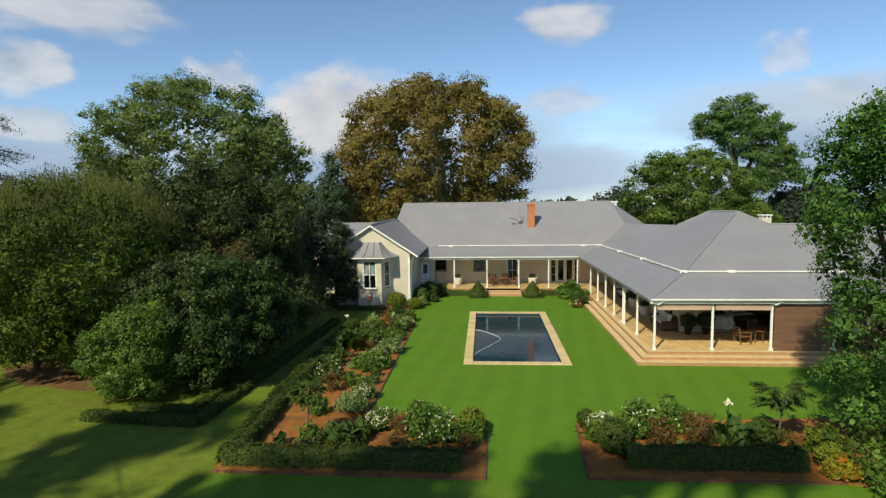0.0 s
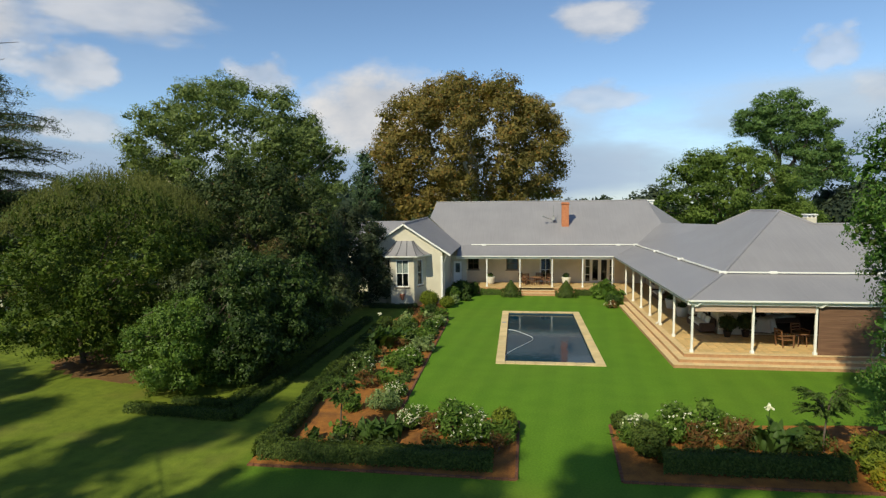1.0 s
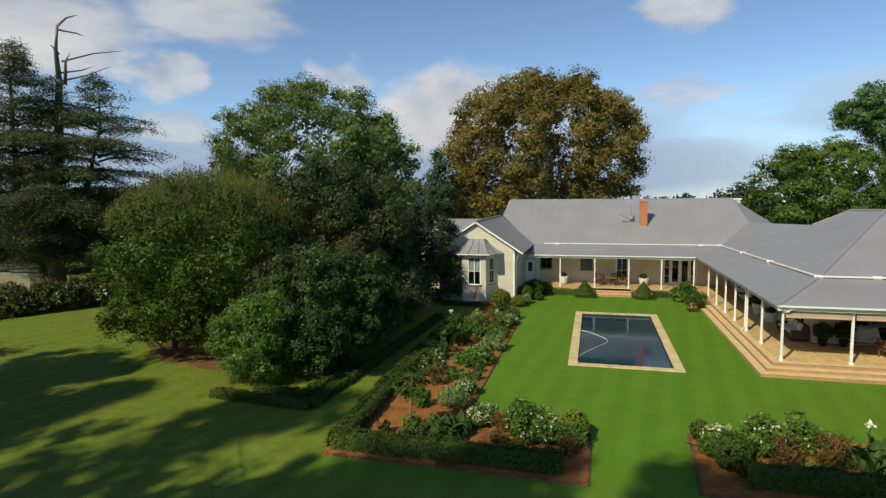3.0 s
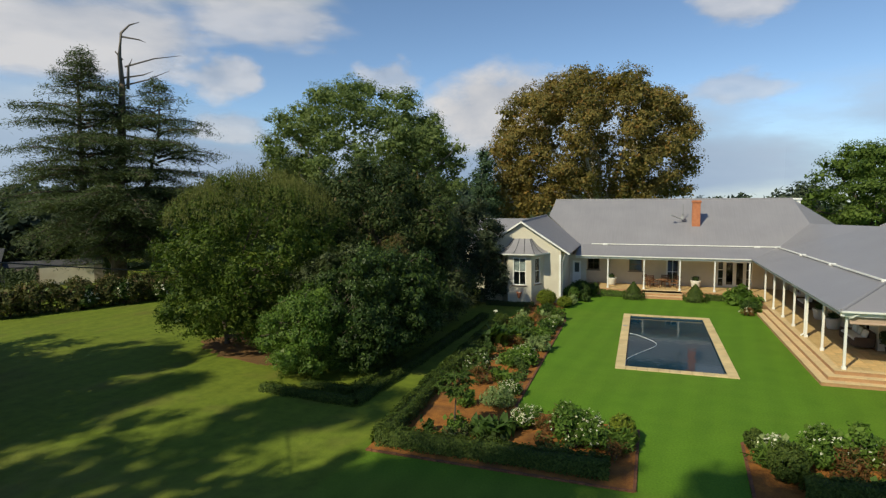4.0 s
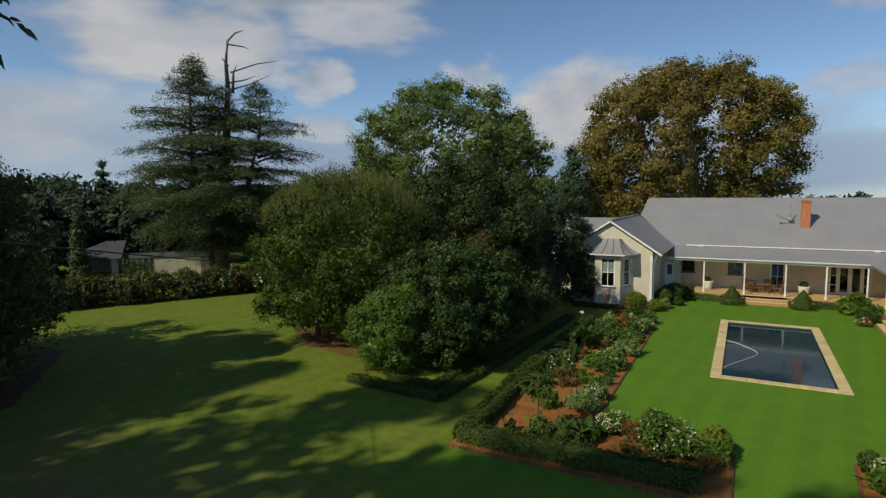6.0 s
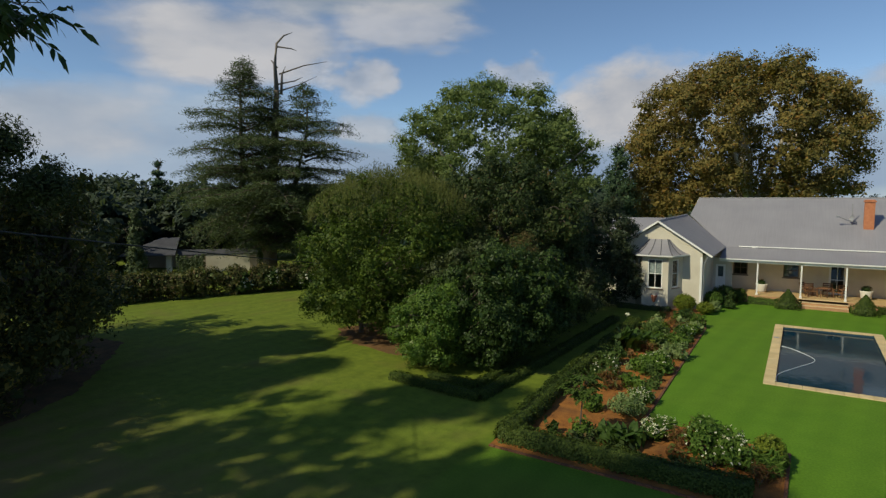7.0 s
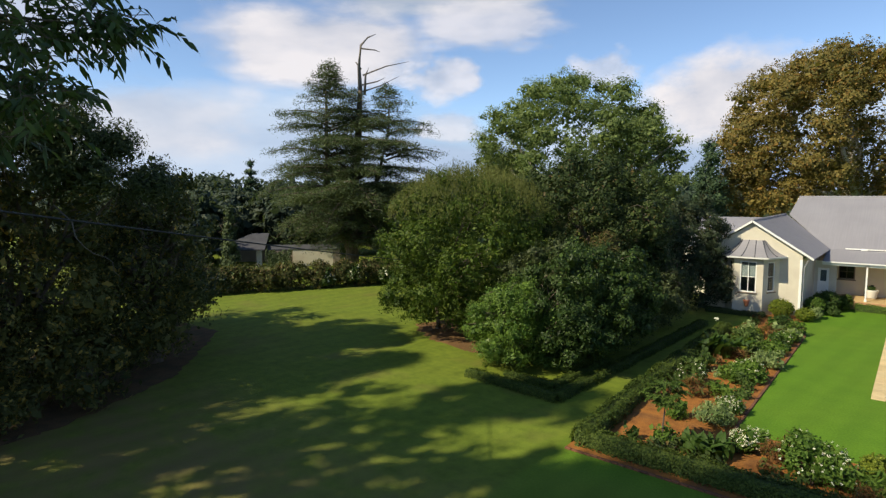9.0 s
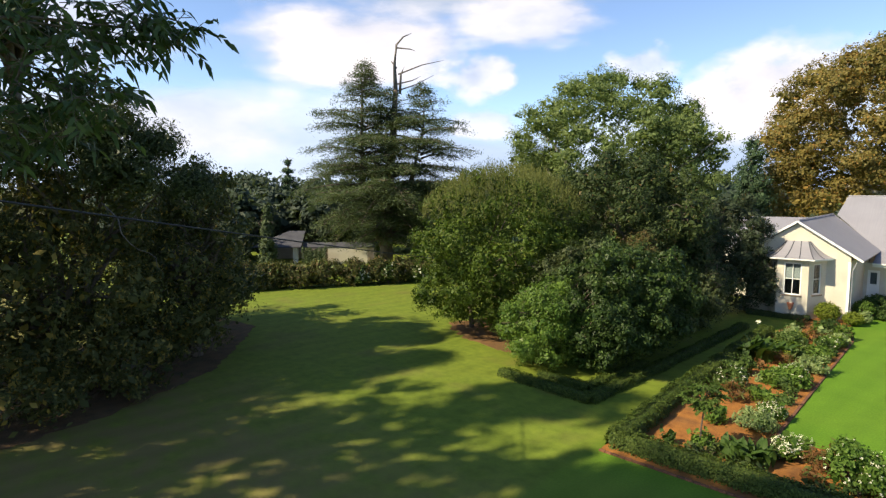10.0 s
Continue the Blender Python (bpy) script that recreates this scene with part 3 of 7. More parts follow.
roof([R1, H2, (26.5, 45.0, 4.2), R2], M_roof_y)
roof([R2, (26.5, 45.0, 4.2), W], M_roof_x)
roof([W, (26.5, 45.0, 4.2), (22.5, 56.0, 4.0)], M_roof_y)
roof([W, (22.5, 56.0, 4.0), V], M_roof_y)
roof([H2, H3, (31.0, 45.0, 4.2), (26.5, 45.0, 4.2)], M_roof_x)
for sgn in (1, -1):
    roof([(GX, GY - 0.25, GZ), (GX + sgn * GHALF, GY - 0.25, G_EZ), (GX + sgn * GHALF, EAVE_N + 0.1, G_EZ), (GX + sgn * 3.8, EAVE_N + 0.15, Z_UP - 0.05), (GX, 58.1, GZ)], M_roof_y, label="grey steel gable roof slope")
roof([(-9.6, 50.5, G_EZ + 0.05), (-15.0, 50.5, 3.75), (-15.0, 57.2, 6.1), (-6.1, 57.2, 6.15)], M_roof_x)
roof([(-15.0, 57.2, 6.1), (-6.1, 57.2, 6.15), (-6.1, 63.0, 3.9), (-15.0, 63.0, 3.9)], M_roof_x)

# ridge and hip cappings
M_cap = roof_material("roof_capping", "Z")
for p, q in (((-5.1, RIDGE_Y, RIDGE_Z), (15.95, RIDGE_Y, RIDGE_Z)), (A, R1), (R1, R2), (C_SW, A), (R1, H2), (H2, H3), (R2, W), ((GX, GY - 0.25, GZ), (GX, 58.1, GZ))):
    bm = bmesh.new()
    tube(bm, [Vector(p), Vector(q)], [0.09, 0.09], 8)
    part("ridge_cap", bm, M_cap, house, "grey steel ridge capping")
for p, q in ((B, V), (C_IN, B), ((-2.05, EAVE_N, Z_UP), (GX, 58.1, GZ))):
    part("valley_gutter", beam(bmesh.new(), Vector(p) + Vector((0, 0, 0.01)), Vector(q) + Vector((0, 0, 0.01)), 0.12, 0.02), M_cap, house)

# upper white gutters and lower gutters with their fascia
for name, p, q in (("upper_gutter", (-1.0, EAVE_N - 0.05, Z_UP + 0.07), (B[0], EAVE_N - 0.05, Z_UP + 0.07)), ("upper_gutter", (B[0] - 0.06, B[1], B[2] + 0.07), (A[0] - 0.06, A[1], A[2] + 0.07)), ("upper_gutter", (A[0], A[1] - 0.06, A[2] + 0.07), (31.0, 34.14, 4.23))):
    bm = bmesh.new()
    beam(bm, p, q, 0.12, 0.075)
    part(name, bm, M_white, house, "white painted gutter between two roofs")
for x, y, z in ((A[0], A[1], A[2]), (B[0], B[1], B[2]), (17.0, 34.12, 4.22), (14.15, 41.5, 4.12), (13.95, 47.5, 4.05), (0.2, EAVE_N - 0.1, Z_UP), (12.2, EAVE_N - 0.1, Z_UP)):
    part("gutter_outlet", a_box((x - 0.22, y - 0.12, z - 0.03), (x + 0.18, y + 0.06, z + 0.13), 0.03), M_white, house, "white gutter outlet box")
for p, q, out in (((-2.1, GUT_N, Z_LOW), C_IN, (0, -1)), (C_IN, C_SW, (-1, 0)), (C_SW, (31.0, 30.90, Z_LOW), (0, -1))):
    p, q = Vector(p), Vector(q)
    o = Vector((*out, 0))
    part("gutter", beam(bmesh.new(), p + o * 0.05 + Vector((0, 0, -0.03)), q + o * 0.05 + Vector((0, 0, -0.03)), 0.11, 0.075), M_metal if out == (-1, 0) else M_white, house, "painted metal eaves gutter")
    part("fascia", beam(bmesh.new(), p - o * 0.10 + Vector((0, 0, -0.17)), q - o * 0.10 + Vector((0, 0, -0.17)), 0.06, 0.17), M_white, house, "white painted timber fascia")

# verandah ceilings
part("verandah_ceiling", slab(bmesh.new(), [(-2.0, GUT_N + 0.15, 3.16), (13.9, GUT_N + 0.15, 3.16), (13.9, 54.2, 3.20), (-2.0, 54.2, 3.20)], 0.03), M_ceiling, house)
part("verandah_ceiling", slab(bmesh.new(), [(11.85, 31.1, 3.155), (14.55, 31.1, 3.155), (14.55, 51.3, 3.155), (11.6, 51.3, 3.155)], 0.03), M_ceiling, house)
part("verandah_ceiling", slab(bmesh.new(), [(14.56, 31.1, 3.15), (31.0, 31.1, 3.15), (31.0, 40.5, 3.15), (14.56, 40.5, 3.15)], 0.03), M_ceiling, house)


# walls with openings through them
def wall(p0, p1, z0, z1, thick, openings=(), mat=None, label="", name="wall"):
    """A straight wall from p0 to p1 (its outer face on the right hand of the way), openings as (start, end, low, high) along it."""
    p0, p1 = Vector((*p0, 0)), Vector((*p1, 0))
    d = (p1 - p0).normalized()
    nrm = Vector((-d.y, d.x, 0))
    length = (p1 - p0).length
    cuts_u = sorted({0.0, length, *[o[0] for o in openings], *[o[1] for o in openings]})
    cuts_z = sorted({z0, z1, *[o[2] for o in openings], *[o[3] for o in openings]})
    bm = bmesh.new()
    for u0, u1 in zip(cuts_u, cuts_u[1:]):
        z_start = None
        for a, b in zip(cuts_z, cuts_z[1:]):
            solid = not any(o[0] < (u0 + u1) / 2 < o[1] and o[2] < (a + b) / 2 < o[3] for o in openings)
            if solid and z_start is None:
                z_start = a
            end = b if not solid else (z1 if b == z1 else None)
            if z_start is not None and end is not None:
                top = a if not solid else z1
                if top > z_start:
                    q = [p0 + d * u0, p0 + d * u1, p0 + d * u1 + nrm * thick, p0 + d * u0 + nrm * thick]
                    lo = [bm.verts.new((v.x, v.y, z_start)) for v in q]
                    hi = [bm.verts.new((v.x, v.y, top)) for v in q]
                    bm.faces.new(lo[::-1])
                    bm.faces.new(hi)
                    for i in range(4):
                        bm.faces.new((lo[i], lo[(i + 1) % 4], hi[(i + 1) % 4], hi[i]))
                z_start = None
    bmesh.ops.remove_doubles(bm, verts=bm.verts, dist=1e-4)
    return part(name, bm, mat or M_plaster, house, label)


def window(p0, p1, z0, z1, mat, bars=1, rails=1, sill=True, depth=0.09, inset=0.06, blind=0.0, door=False, label="", stile=0.0):
    """A glazed window or door in an opening between two plan points; outer face on the right hand of the way."""
    p0, p1 = Vector((*p0, 0)), Vector((*p1, 0))
    d = (p1 - p0).normalized()
    inn = Vector((-d.y, d.x, 0))
    w = (p1 - p0).length
    o = p0 + inn * inset
    m = Matrix(((d.x, inn.x, 0, o.x), (d.y, inn.y, 0, o.y), (0, 0, 1, 0), (0, 0, 0, 1)))
    f = stile or (0.12 if door else 0.08)
    bm = bmesh.new()
    for lo, hi in (((0, 0, z0), (f, depth, z1)), ((w - f, 0, z0), (w, depth, z1)), ((f, 0, z1 - f), (w - f, depth, z1)), ((f, 0, z0), (w - f, depth, z0 + (0.22 if door else f)))):
        box(bm, lo, hi, 0.006)
    for i in range(bars):
        x = w * (i + 1) / (bars + 1)
        box(bm, (x - 0.022, 0.02, z0 + f), (x + 0.022, depth - 0.02, z1 - f))
    for i in range(rails):
        z = z0 + (z1 - z0) * (i + 1) / (rails + 1)
        box(bm, (f, 0.024, z - 0.022), (w - f, depth - 0.024, z + 0.022))
    bmesh.ops.transform(bm, matrix=m, verts=bm.verts)
    ob = part("door" if door else "window", bm, mat, house, label)
    bm = a_box((f * 0.7, depth * 0.45, z0 + f * 0.7), (w - f * 0.7, depth * 0.45 + 0.008, z1 - f * 0.7))
    bmesh.ops.transform(bm, matrix=m, verts=bm.verts)
    part("pane", bm, M_glass, ob).visible_shadow = False
    if sill:
        bm = a_box((-0.08, -inset - 0.07, z0 - 0.09), (w + 0.08, depth * 0.9, z0 - 0.002), 0.01)
        bmesh.ops.transform(bm, matrix=m, verts=bm.verts)
        part("sill", bm, M_frame_brown, ob, "stone window sill")
    if blind:
        bm = a_box((f, depth + 0.03, z1 - (z1 - z0) * blind), (w - f, depth + 0.05, z1 - 0.02))
        bmesh.ops.transform(bm, matrix=m, verts=bm.verts)
        part("blind", bm, M_sheer, ob, "white roller blind half drawn")
    if door:
        bm = a_box((w * 0.5 - 0.12, -0.05, 1.55), (w * 0.5 - 0.09, 0.0, 1.72), 0.008)
        bmesh.ops.transform(bm, matrix=m, verts=bm.verts)
        part("door_handle", bm, M_metal, ob, "metal door handle")
    return ob


# back range: the wall under the verandah
YB = 54.25
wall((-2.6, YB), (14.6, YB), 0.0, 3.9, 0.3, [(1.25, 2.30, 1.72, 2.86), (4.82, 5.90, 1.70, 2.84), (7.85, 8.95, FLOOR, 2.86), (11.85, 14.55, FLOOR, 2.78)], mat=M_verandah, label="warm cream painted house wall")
window((-1.35, YB), (-0.30, YB), 1.72, 2.86, M_frame_brown, 1, 1, label="brown sash window")
window((2.22, YB), (3.30, YB), 1.70, 2.84, M_frame_brown, 0, 1, blind=1.0, label="brown sash window with white blind drawn")
window((5.25, YB), (6.35, YB), FLOOR, 2.86, M_white, 1, 1, False, label="white glazed double door", door=True, stile=0.15)
for a, b in ((9.25, 9.83), (9.83, 10.60), (10.60, 11.37), (11.37, 11.95)):
    narrow = b - a < 0.6
    window((a, YB), (b, YB), FLOOR, 2.78, M_white, 0, 2 if narrow else 0, False, door=not narrow, stile=0.11 if narrow else 0.14, inset=-0.03, label="white glazed side light" if narrow else "white french door with tall glass")
# room behind, closed; its dimness is partly put into the wall colour
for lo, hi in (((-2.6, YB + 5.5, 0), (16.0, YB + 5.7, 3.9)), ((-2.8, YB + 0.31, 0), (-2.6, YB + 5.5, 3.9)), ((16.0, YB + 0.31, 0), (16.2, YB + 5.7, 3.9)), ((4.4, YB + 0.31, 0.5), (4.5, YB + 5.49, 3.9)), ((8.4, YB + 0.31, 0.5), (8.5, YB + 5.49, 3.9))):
    part("inner_wall", a_box(lo, hi), M_dim_wall, house)
part("inner_floor", a_box((-2.6, YB + 0.30, 0.40), (16.0, YB + 5.5, FLOOR - 0.02)), M_dark_wood, house)
part("inner_ceiling", a_box((-2.6, YB + 0.31, 3.5), (16.0, YB + 5.5, 3.6)), M_ceiling, house)

# west gable wing and the range beyond it
wall((-15.0, 50.9), (-9.1, 50.9), 0.0, 3.75, 0.3)
wall((-15.0, 63.0), (-15.0, 50.9), 0.0, 3.75, 0.3)
gw0, gw1 = GX - 3.06, GX + 3.06
bm = bmesh.new()
gb = [(gw0, 0.0), (gw1, 0.0), (gw1, 4.22), (GX, 6.22), (gw0, 4.22)]
f0 = [bm.verts.new((x, GY, z)) for x, z in gb]
f1 = [bm.verts.new((x, GY + 0.3, z)) for x, z in gb]
bm.faces.new(f0)
bm.faces.new(f1[::-1])
for i in range(5):
    bm.faces.new((f0[i], f1[i], f1[(i + 1) % 5], f0[(i + 1) % 5]))
part("gable_wall", bm, M_plaster, house, "cream plastered gable wall")
wall((gw1, GY + 0.3), (gw1, 54.25), 0.0, 3.9, 0.3)
wall((gw0, 54.25), (gw0, GY + 0.3), 0.0, 3.9, 0.3)
part("wall_band", a_box((gw1 - 0.14, GY - 0.02, 0.0), (gw1 + 0.02, GY + 0.12, 3.85), 0.01), M_white, house, "pale corner band")
for sgn in (1, -1):
    bm = beam(bmesh.new(), (GX, GY - 0.27, GZ - 0.05), (GX + sgn * GHALF, GY - 0.27, G_EZ - 0.05), 0.04, 0.13)
    part("bargeboard", bm, M_white, house, "white painted bargeboard")
bm = bmesh.new()
tube(bm, [(gw1 + 0.35, GY + 0.1, G_EZ - 0.05), (gw1 + 0.1, GY + 0.15, 3.3), (gw1 + 0.08, GY + 0.15, 0.05)], [0.045] * 3, 8)
part("downpipe", bm, M_metal, house, "grey downpipe")

# bay window
by = GY - 1.35
bx0, bx1 = GX - 1.65 + 0.1, GX + 1.65 + 0.1
fx0, fx1 = GX - 0.72 + 0.1, GX + 0.72 + 0.1
bay_pts = [(bx0, GY), (fx0 - 0.2, by), (fx1 + 0.2, by), (bx1, GY)]
for i, (op) in enumerate(([(0.42, 1.12, 1.62, 3.66)], [(0.40, 1.44, 1.55, 3.70)], [(0.42, 1.12, 1.62, 3.66)])):
    wall(bay_pts[i], bay_pts[i + 1], 0.0, 3.85, 0.16, op, label="cream plastered bay window wall")
    a, b = Vector(bay_pts[i]), Vector(bay_pts[i + 1])
    dd = (b - a).normalized()
    o = op[0]
    window(a + dd * o[0], a + dd * o[1], o[2], o[3], M_white, 1 if i == 1 else 0, 1, depth=0.07, inset=0.03, blind=0.5 if i == 1 else 0.0, label="white sash window in bay")
# flared bay roof
eave = [(bx0 - 0.42, GY + 0.0), (fx0 - 0.52, by - 0.38), (fx1 + 0.52, by - 0.38), (bx1 + 0.42, GY + 0.0)]
topl = [(fx0 - 0.05, GY + 0.0), (fx0 + 0.08, GY - 0.28), (fx1 - 0.12, GY - 0.28), (fx1 + 0.0, GY + 0.0)]
bm = bmesh.new()
rows_ = []
for k in range(7):
    u = k / 6
    z = 4.02 + 1.03 * (0.35 * u + 0.65 * u * u)
    rows_.append([bm.verts.new((e[0] + (t[0] - e[0]) * u, e[1] + (t[1] - e[1]) * u, z)) for e, t in zip(eave, topl)])
for r0, r1 in zip(rows_, rows_[1:]):
    for i in range(3):
        bm.faces.new((r0[i], r0[i + 1], r1[i + 1], r1[i]))
bm.faces.new(rows_[-1])
part("bay_roof", bm, M_roof_y, house, "curved grey metal bay roof with standing seams")
for ex, tx in ((1, 1), (2, 2), (1.33, 1.33), (1.67, 1.67), (2.5, 2.5), (0.5, 0.5)):
    bm = bmesh.new()
    pts = []
    for k in range(7):
        u = k / 6
        i0, fr = min(int(ex), 2), ex - min(int(ex), 2)
        e = [eave[i0][c] * (1 - fr) + eave[i0 + 1][c] * fr for c in (0, 1)]
        t = [topl[i0][c] * (1 - fr) + topl[i0 + 1][c] * fr for c in (0, 1)]
        pts.append((e[0] + (t[0] - e[0]) * u, e[1] + (t[1] - e[1]) * u, 4.04 + 1.03 * (0.35 * u + 0.65 * u * u)))
    tube(bm, pts, [0.022] * 7, 6)
    part("roof_seam", bm, M_shed_roof, house)
for i in range(3):
    part("bay_gutter", beam(bmesh.new(), (*eave[i], 3.97), (*eave[i + 1], 3.97), 0.10, 0.09), M_white, house, "white bay gutter")
bm = slab(bmesh.new(), [(e[0], e[1], 3.95) for e in eave], 0.05)
part("bay_soffit", bm, M_white, house)
part("inner_wall", a_box((gw0 + 0.35, GY + 3.4, 0.0), (gw1 - 0.35, GY + 3.5, 3.8)), M_dim_wall, house)

# small wall with the white half-glazed door between wing and verandah
wall((gw1, 52.1), (-1.25, 52.1), 0.0, 3.25, 0.2, [(0.21, 0.93, FLOOR, 2.72)], label="cream plastered wall beside the verandah")
window((gw1 + 0.21, 52.1), (gw1 + 0.93, 52.1), 1.55, 2.72, M_white, 0, 0, False, blind=0.85, stile=0.17, label="upper glass of white door")
part("door_panel", a_box((gw1 + 0.21, 52.16, FLOOR), (gw1 + 0.93, 52.22, 1.55), 0.01), M_white, house, "white painted door leaf")

# east wing: side wall and the open room behind the south verandah
XS = 14.62
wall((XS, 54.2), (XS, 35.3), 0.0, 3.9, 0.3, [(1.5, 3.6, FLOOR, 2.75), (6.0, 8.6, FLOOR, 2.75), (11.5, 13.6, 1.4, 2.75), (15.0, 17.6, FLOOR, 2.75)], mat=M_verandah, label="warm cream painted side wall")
for a, b, door in ((52.7, 50.6, True), (48.2, 45.6, True), (42.7, 40.6, False), (39.2, 36.6, True)):
    window((XS, a), (XS, b), FLOOR if door else 1.4, 2.75, M_white, 2, 0, not door, door=door, label="white glazed verandah door" if door else "white window")
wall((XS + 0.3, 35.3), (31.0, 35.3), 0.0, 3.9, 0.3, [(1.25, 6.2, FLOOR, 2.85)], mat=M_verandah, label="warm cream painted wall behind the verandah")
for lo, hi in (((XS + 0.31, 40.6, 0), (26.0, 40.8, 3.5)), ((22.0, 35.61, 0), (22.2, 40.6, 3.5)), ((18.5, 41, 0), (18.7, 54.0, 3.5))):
    part("inner_wall", a_box(lo, hi), M_dim_wall, house)
part("inner_floor", a_box((XS + 0.29, 35.59, 0.3), (22.0, 54.2, FLOOR - 0.02)), M_dark_wood, house)
wall((31.0, 30.9), (31.0, 45.0), 0.0, 3.9, 0.3)


# posts
def post(x, y, ztop=3.16, pipe=False):
    bm = bmesh.new()
    box(bm, (x - 0.054, y - 0.054, FLOOR), (x + 0.054, y + 0.054, ztop), 0.012)
    box(bm, (x - 0.10, y - 0.10, ztop - 0.10), (x + 0.10, y + 0.10, ztop), 0.015)
    box(bm, (x - 0.085, y - 0.085, FLOOR), (x + 0.085, y + 0.085, FLOOR + 0.14), 0.012)
    p = part("verandah_post", bm, M_white, house, "white painted timber post")
    if pipe:
        bm = bmesh.new()
        tube(bm, [(x - 0.05, y + 0.28, 3.2), (x - 0.05, y + 0.16, 2.95), (x - 0.05, y + 0.16, 0.75), (x - 0.22, y + 0.16, 0.62)], [0.045] * 4, 8)
        part("downpipe", bm, M_white, p, "white downpipe")


for x in (0.58, 3.46, 6.22, 8.80, 11.28):
    post(x, 51.42)
SIDE = ((12.02, 31.2), (11.98, 34.45), (11.93, 37.3), (11.9, 40.0), (11.86, 42.55), (11.82, 45.2), (11.78, 47.95))
for i, (x, y) in enumerate(SIDE):
    post(x, y, pipe=i in (2,))
for x in (14.92, 17.84, 20.9, 24.0):
    post(x, 31.2)
# curved corner bracket under the gutter
for x, y in ((12.02, 31.2), (17.84, 31.2)):
    bm = bmesh.new()
    tube(bm, [(x + 0.05, y - 0.12, 2.98), (x + 0.16, y - 0.2, 3.0), (x + 0.26, y - 0.26, 3.12), (x + 0.42, y - 0.3, 3.2)], [0.05, 0.05, 0.05, 0.05], 8)
    part("downpipe", bm, M_white, house, "white swan-neck pipe")

# verandah floors, steps
part("verandah_base", a_box((-1.25, 51.15, 0.0), (14.6, 54.25, FLOOR - 0.03)), M_riser, house, "brick verandah base")
part("verandah_base", a_box((11.62, 31.0, 0.0), (14.62, 51.15, FLOOR - 0.031)), M_riser, house)
part("verandah_base", a_box((14.62, 31.0, 0.0), (31.0, 35.3, FLOOR - 0.03)), M_riser, house)


for k in range(2):
    z1 = FLOOR * (k + 1) / 3
    reach = 0.34 * (2 - k)
    x0, y0 = 11.62 - reach, 30.98 - reach
    # west flight
    part("step", a_box((x0, y0, 0), (11.62, 45.8 - 0.0, z1 - 0.04)), M_riser, house, "orange brick step")
    part("step", a_box((11.62, y0, 0), (31.0, 31.0, z1 - 0.04)), M_riser, house, "orange brick step")
for k in range(3):
    z1 = FLOOR * (k + 1) / 3
    part("step", a_box((3.35, 51.15 - 0.32 * (3 - k) + 0.32, 0), (6.4, 51.15, z1 - 0.04 - 0.002 * k)), M_riser, house, "orange brick step")
    part("tread", a_box((3.33, 51.15 - 0.32 * (3 - k) + 0.30, z1 - 0.04), (6.42, 51.15 - 0.32 * (2 - k) + 0.34, z1), 0.01), M_tread, house)
part("step", a_box((3.35, 50.22, 0), (6.4, 50.5, 0.10)), M_riser, house, "brick step")


# ---- trees ----
def around(c, r, n, rng, rr, squash=0.8):
    """Smaller lobes set over an ellipsoid, so that the crown is lumpy."""
    out = []
    for _ in range(n):
        u = rng.normal(0, 1, 3)
        u /= np.linalg.norm(u)
        if u[2] < -0.55:
            u[2] = -u[2]
        k = rng.uniform(*rr)
        out.append((c[0] + u[0] * r[0] * 0.85, c[1] + u[1] * r[1] * 0.85, c[2] + u[2] * r[2] * 0.85, k, k, k * squash))
    return out


def lumpy(c, r, n, k, rng, low=-0.6, squash=0.8):
    """A crown of rounded boughs spread evenly over an ellipsoid, with a smaller body inside."""
    out = [(c[0], c[1], c[2], r[0] * 0.72, r[1] * 0.72, r[2] * 0.72)]
    mean = (r[0] + r[1] + r[2]) / 3
    for i in range(n):
        z = 1 - 2 * (i + 0.5) / n
        if z < low:
            continue
        a = i * 2.39996 + rng.uniform(-0.35, 0.35)
        q = math.sqrt(1 - z * z)
        s = mean * k * rng.uniform(0.7, 1.3)
        f = 1 - 0.75 * s / mean + rng.uniform(-0.06, 0.07)
        out.append((c[0] + q * math.cos(a) * r[0] * f, c[1] + q * math.sin(a) * r[1] * f, c[2] + z * r[2] * f, s, s, s * squash))
    return out


R_ = np.random.default_rng(11)
lt = lumpy((-17.9, 29.2, 5.1), (5.3, 5.5, 4.75), 60, 0.24, R_, low=-0.9) + lumpy((-18.0, 29.2, 2.4), (5.35, 5.3, 2.1), 36, 0.26, R_, low=-0.95)[1:] + lumpy((-16.4, 28.4, 1.7), (2.7, 2.5, 1.5), 14, 0.34, R_, low=-0.9)
light_tree = tree("olive_tree", (-19.7, 28.5, 0), lt, 1.6, 0.13, (2600, 30, 0.20, 0.12, 0.06, L_light, dict(inner=0.62, floor_z=0.45, flat=0.8, gap=0.9, airy=0.04)), "round yellow-green broadleaf tree with low spreading crown on bare earth", 1)
# upright shoots over its top
rs = np.random.default_rng(5)
n_s = 2600
ang, rad = rs.uniform(0, math.tau, n_s), np.sqrt(rs.random(n_s)) * 4.9
sx, sy = -17.9 + rad * np.cos(ang), 29.2 + rad * np.sin(ang)
sz = 5.1 + 4.75 * np.sqrt(np.maximum(0, 1 - (rad / 5.5) ** 2)) + rs.uniform(-0.25, 0.35, n_s)
spikes = leaf_mesh("shoots", np.repeat(np.stack([sx, sy, sz], 1), 6, 0) + rs.normal(0, 0.06, (n_s * 6, 3)) * (1, 1, 3.5), np.tile((0.3, -0.6, 0.2), (n_s * 6, 1)), 0.17, 0.026, rs, droop=-4.0)
tagged(part_mesh("shoot", spikes, L_shoot, light_tree, "thin upright yellow-green shoots"), kind="stuff")

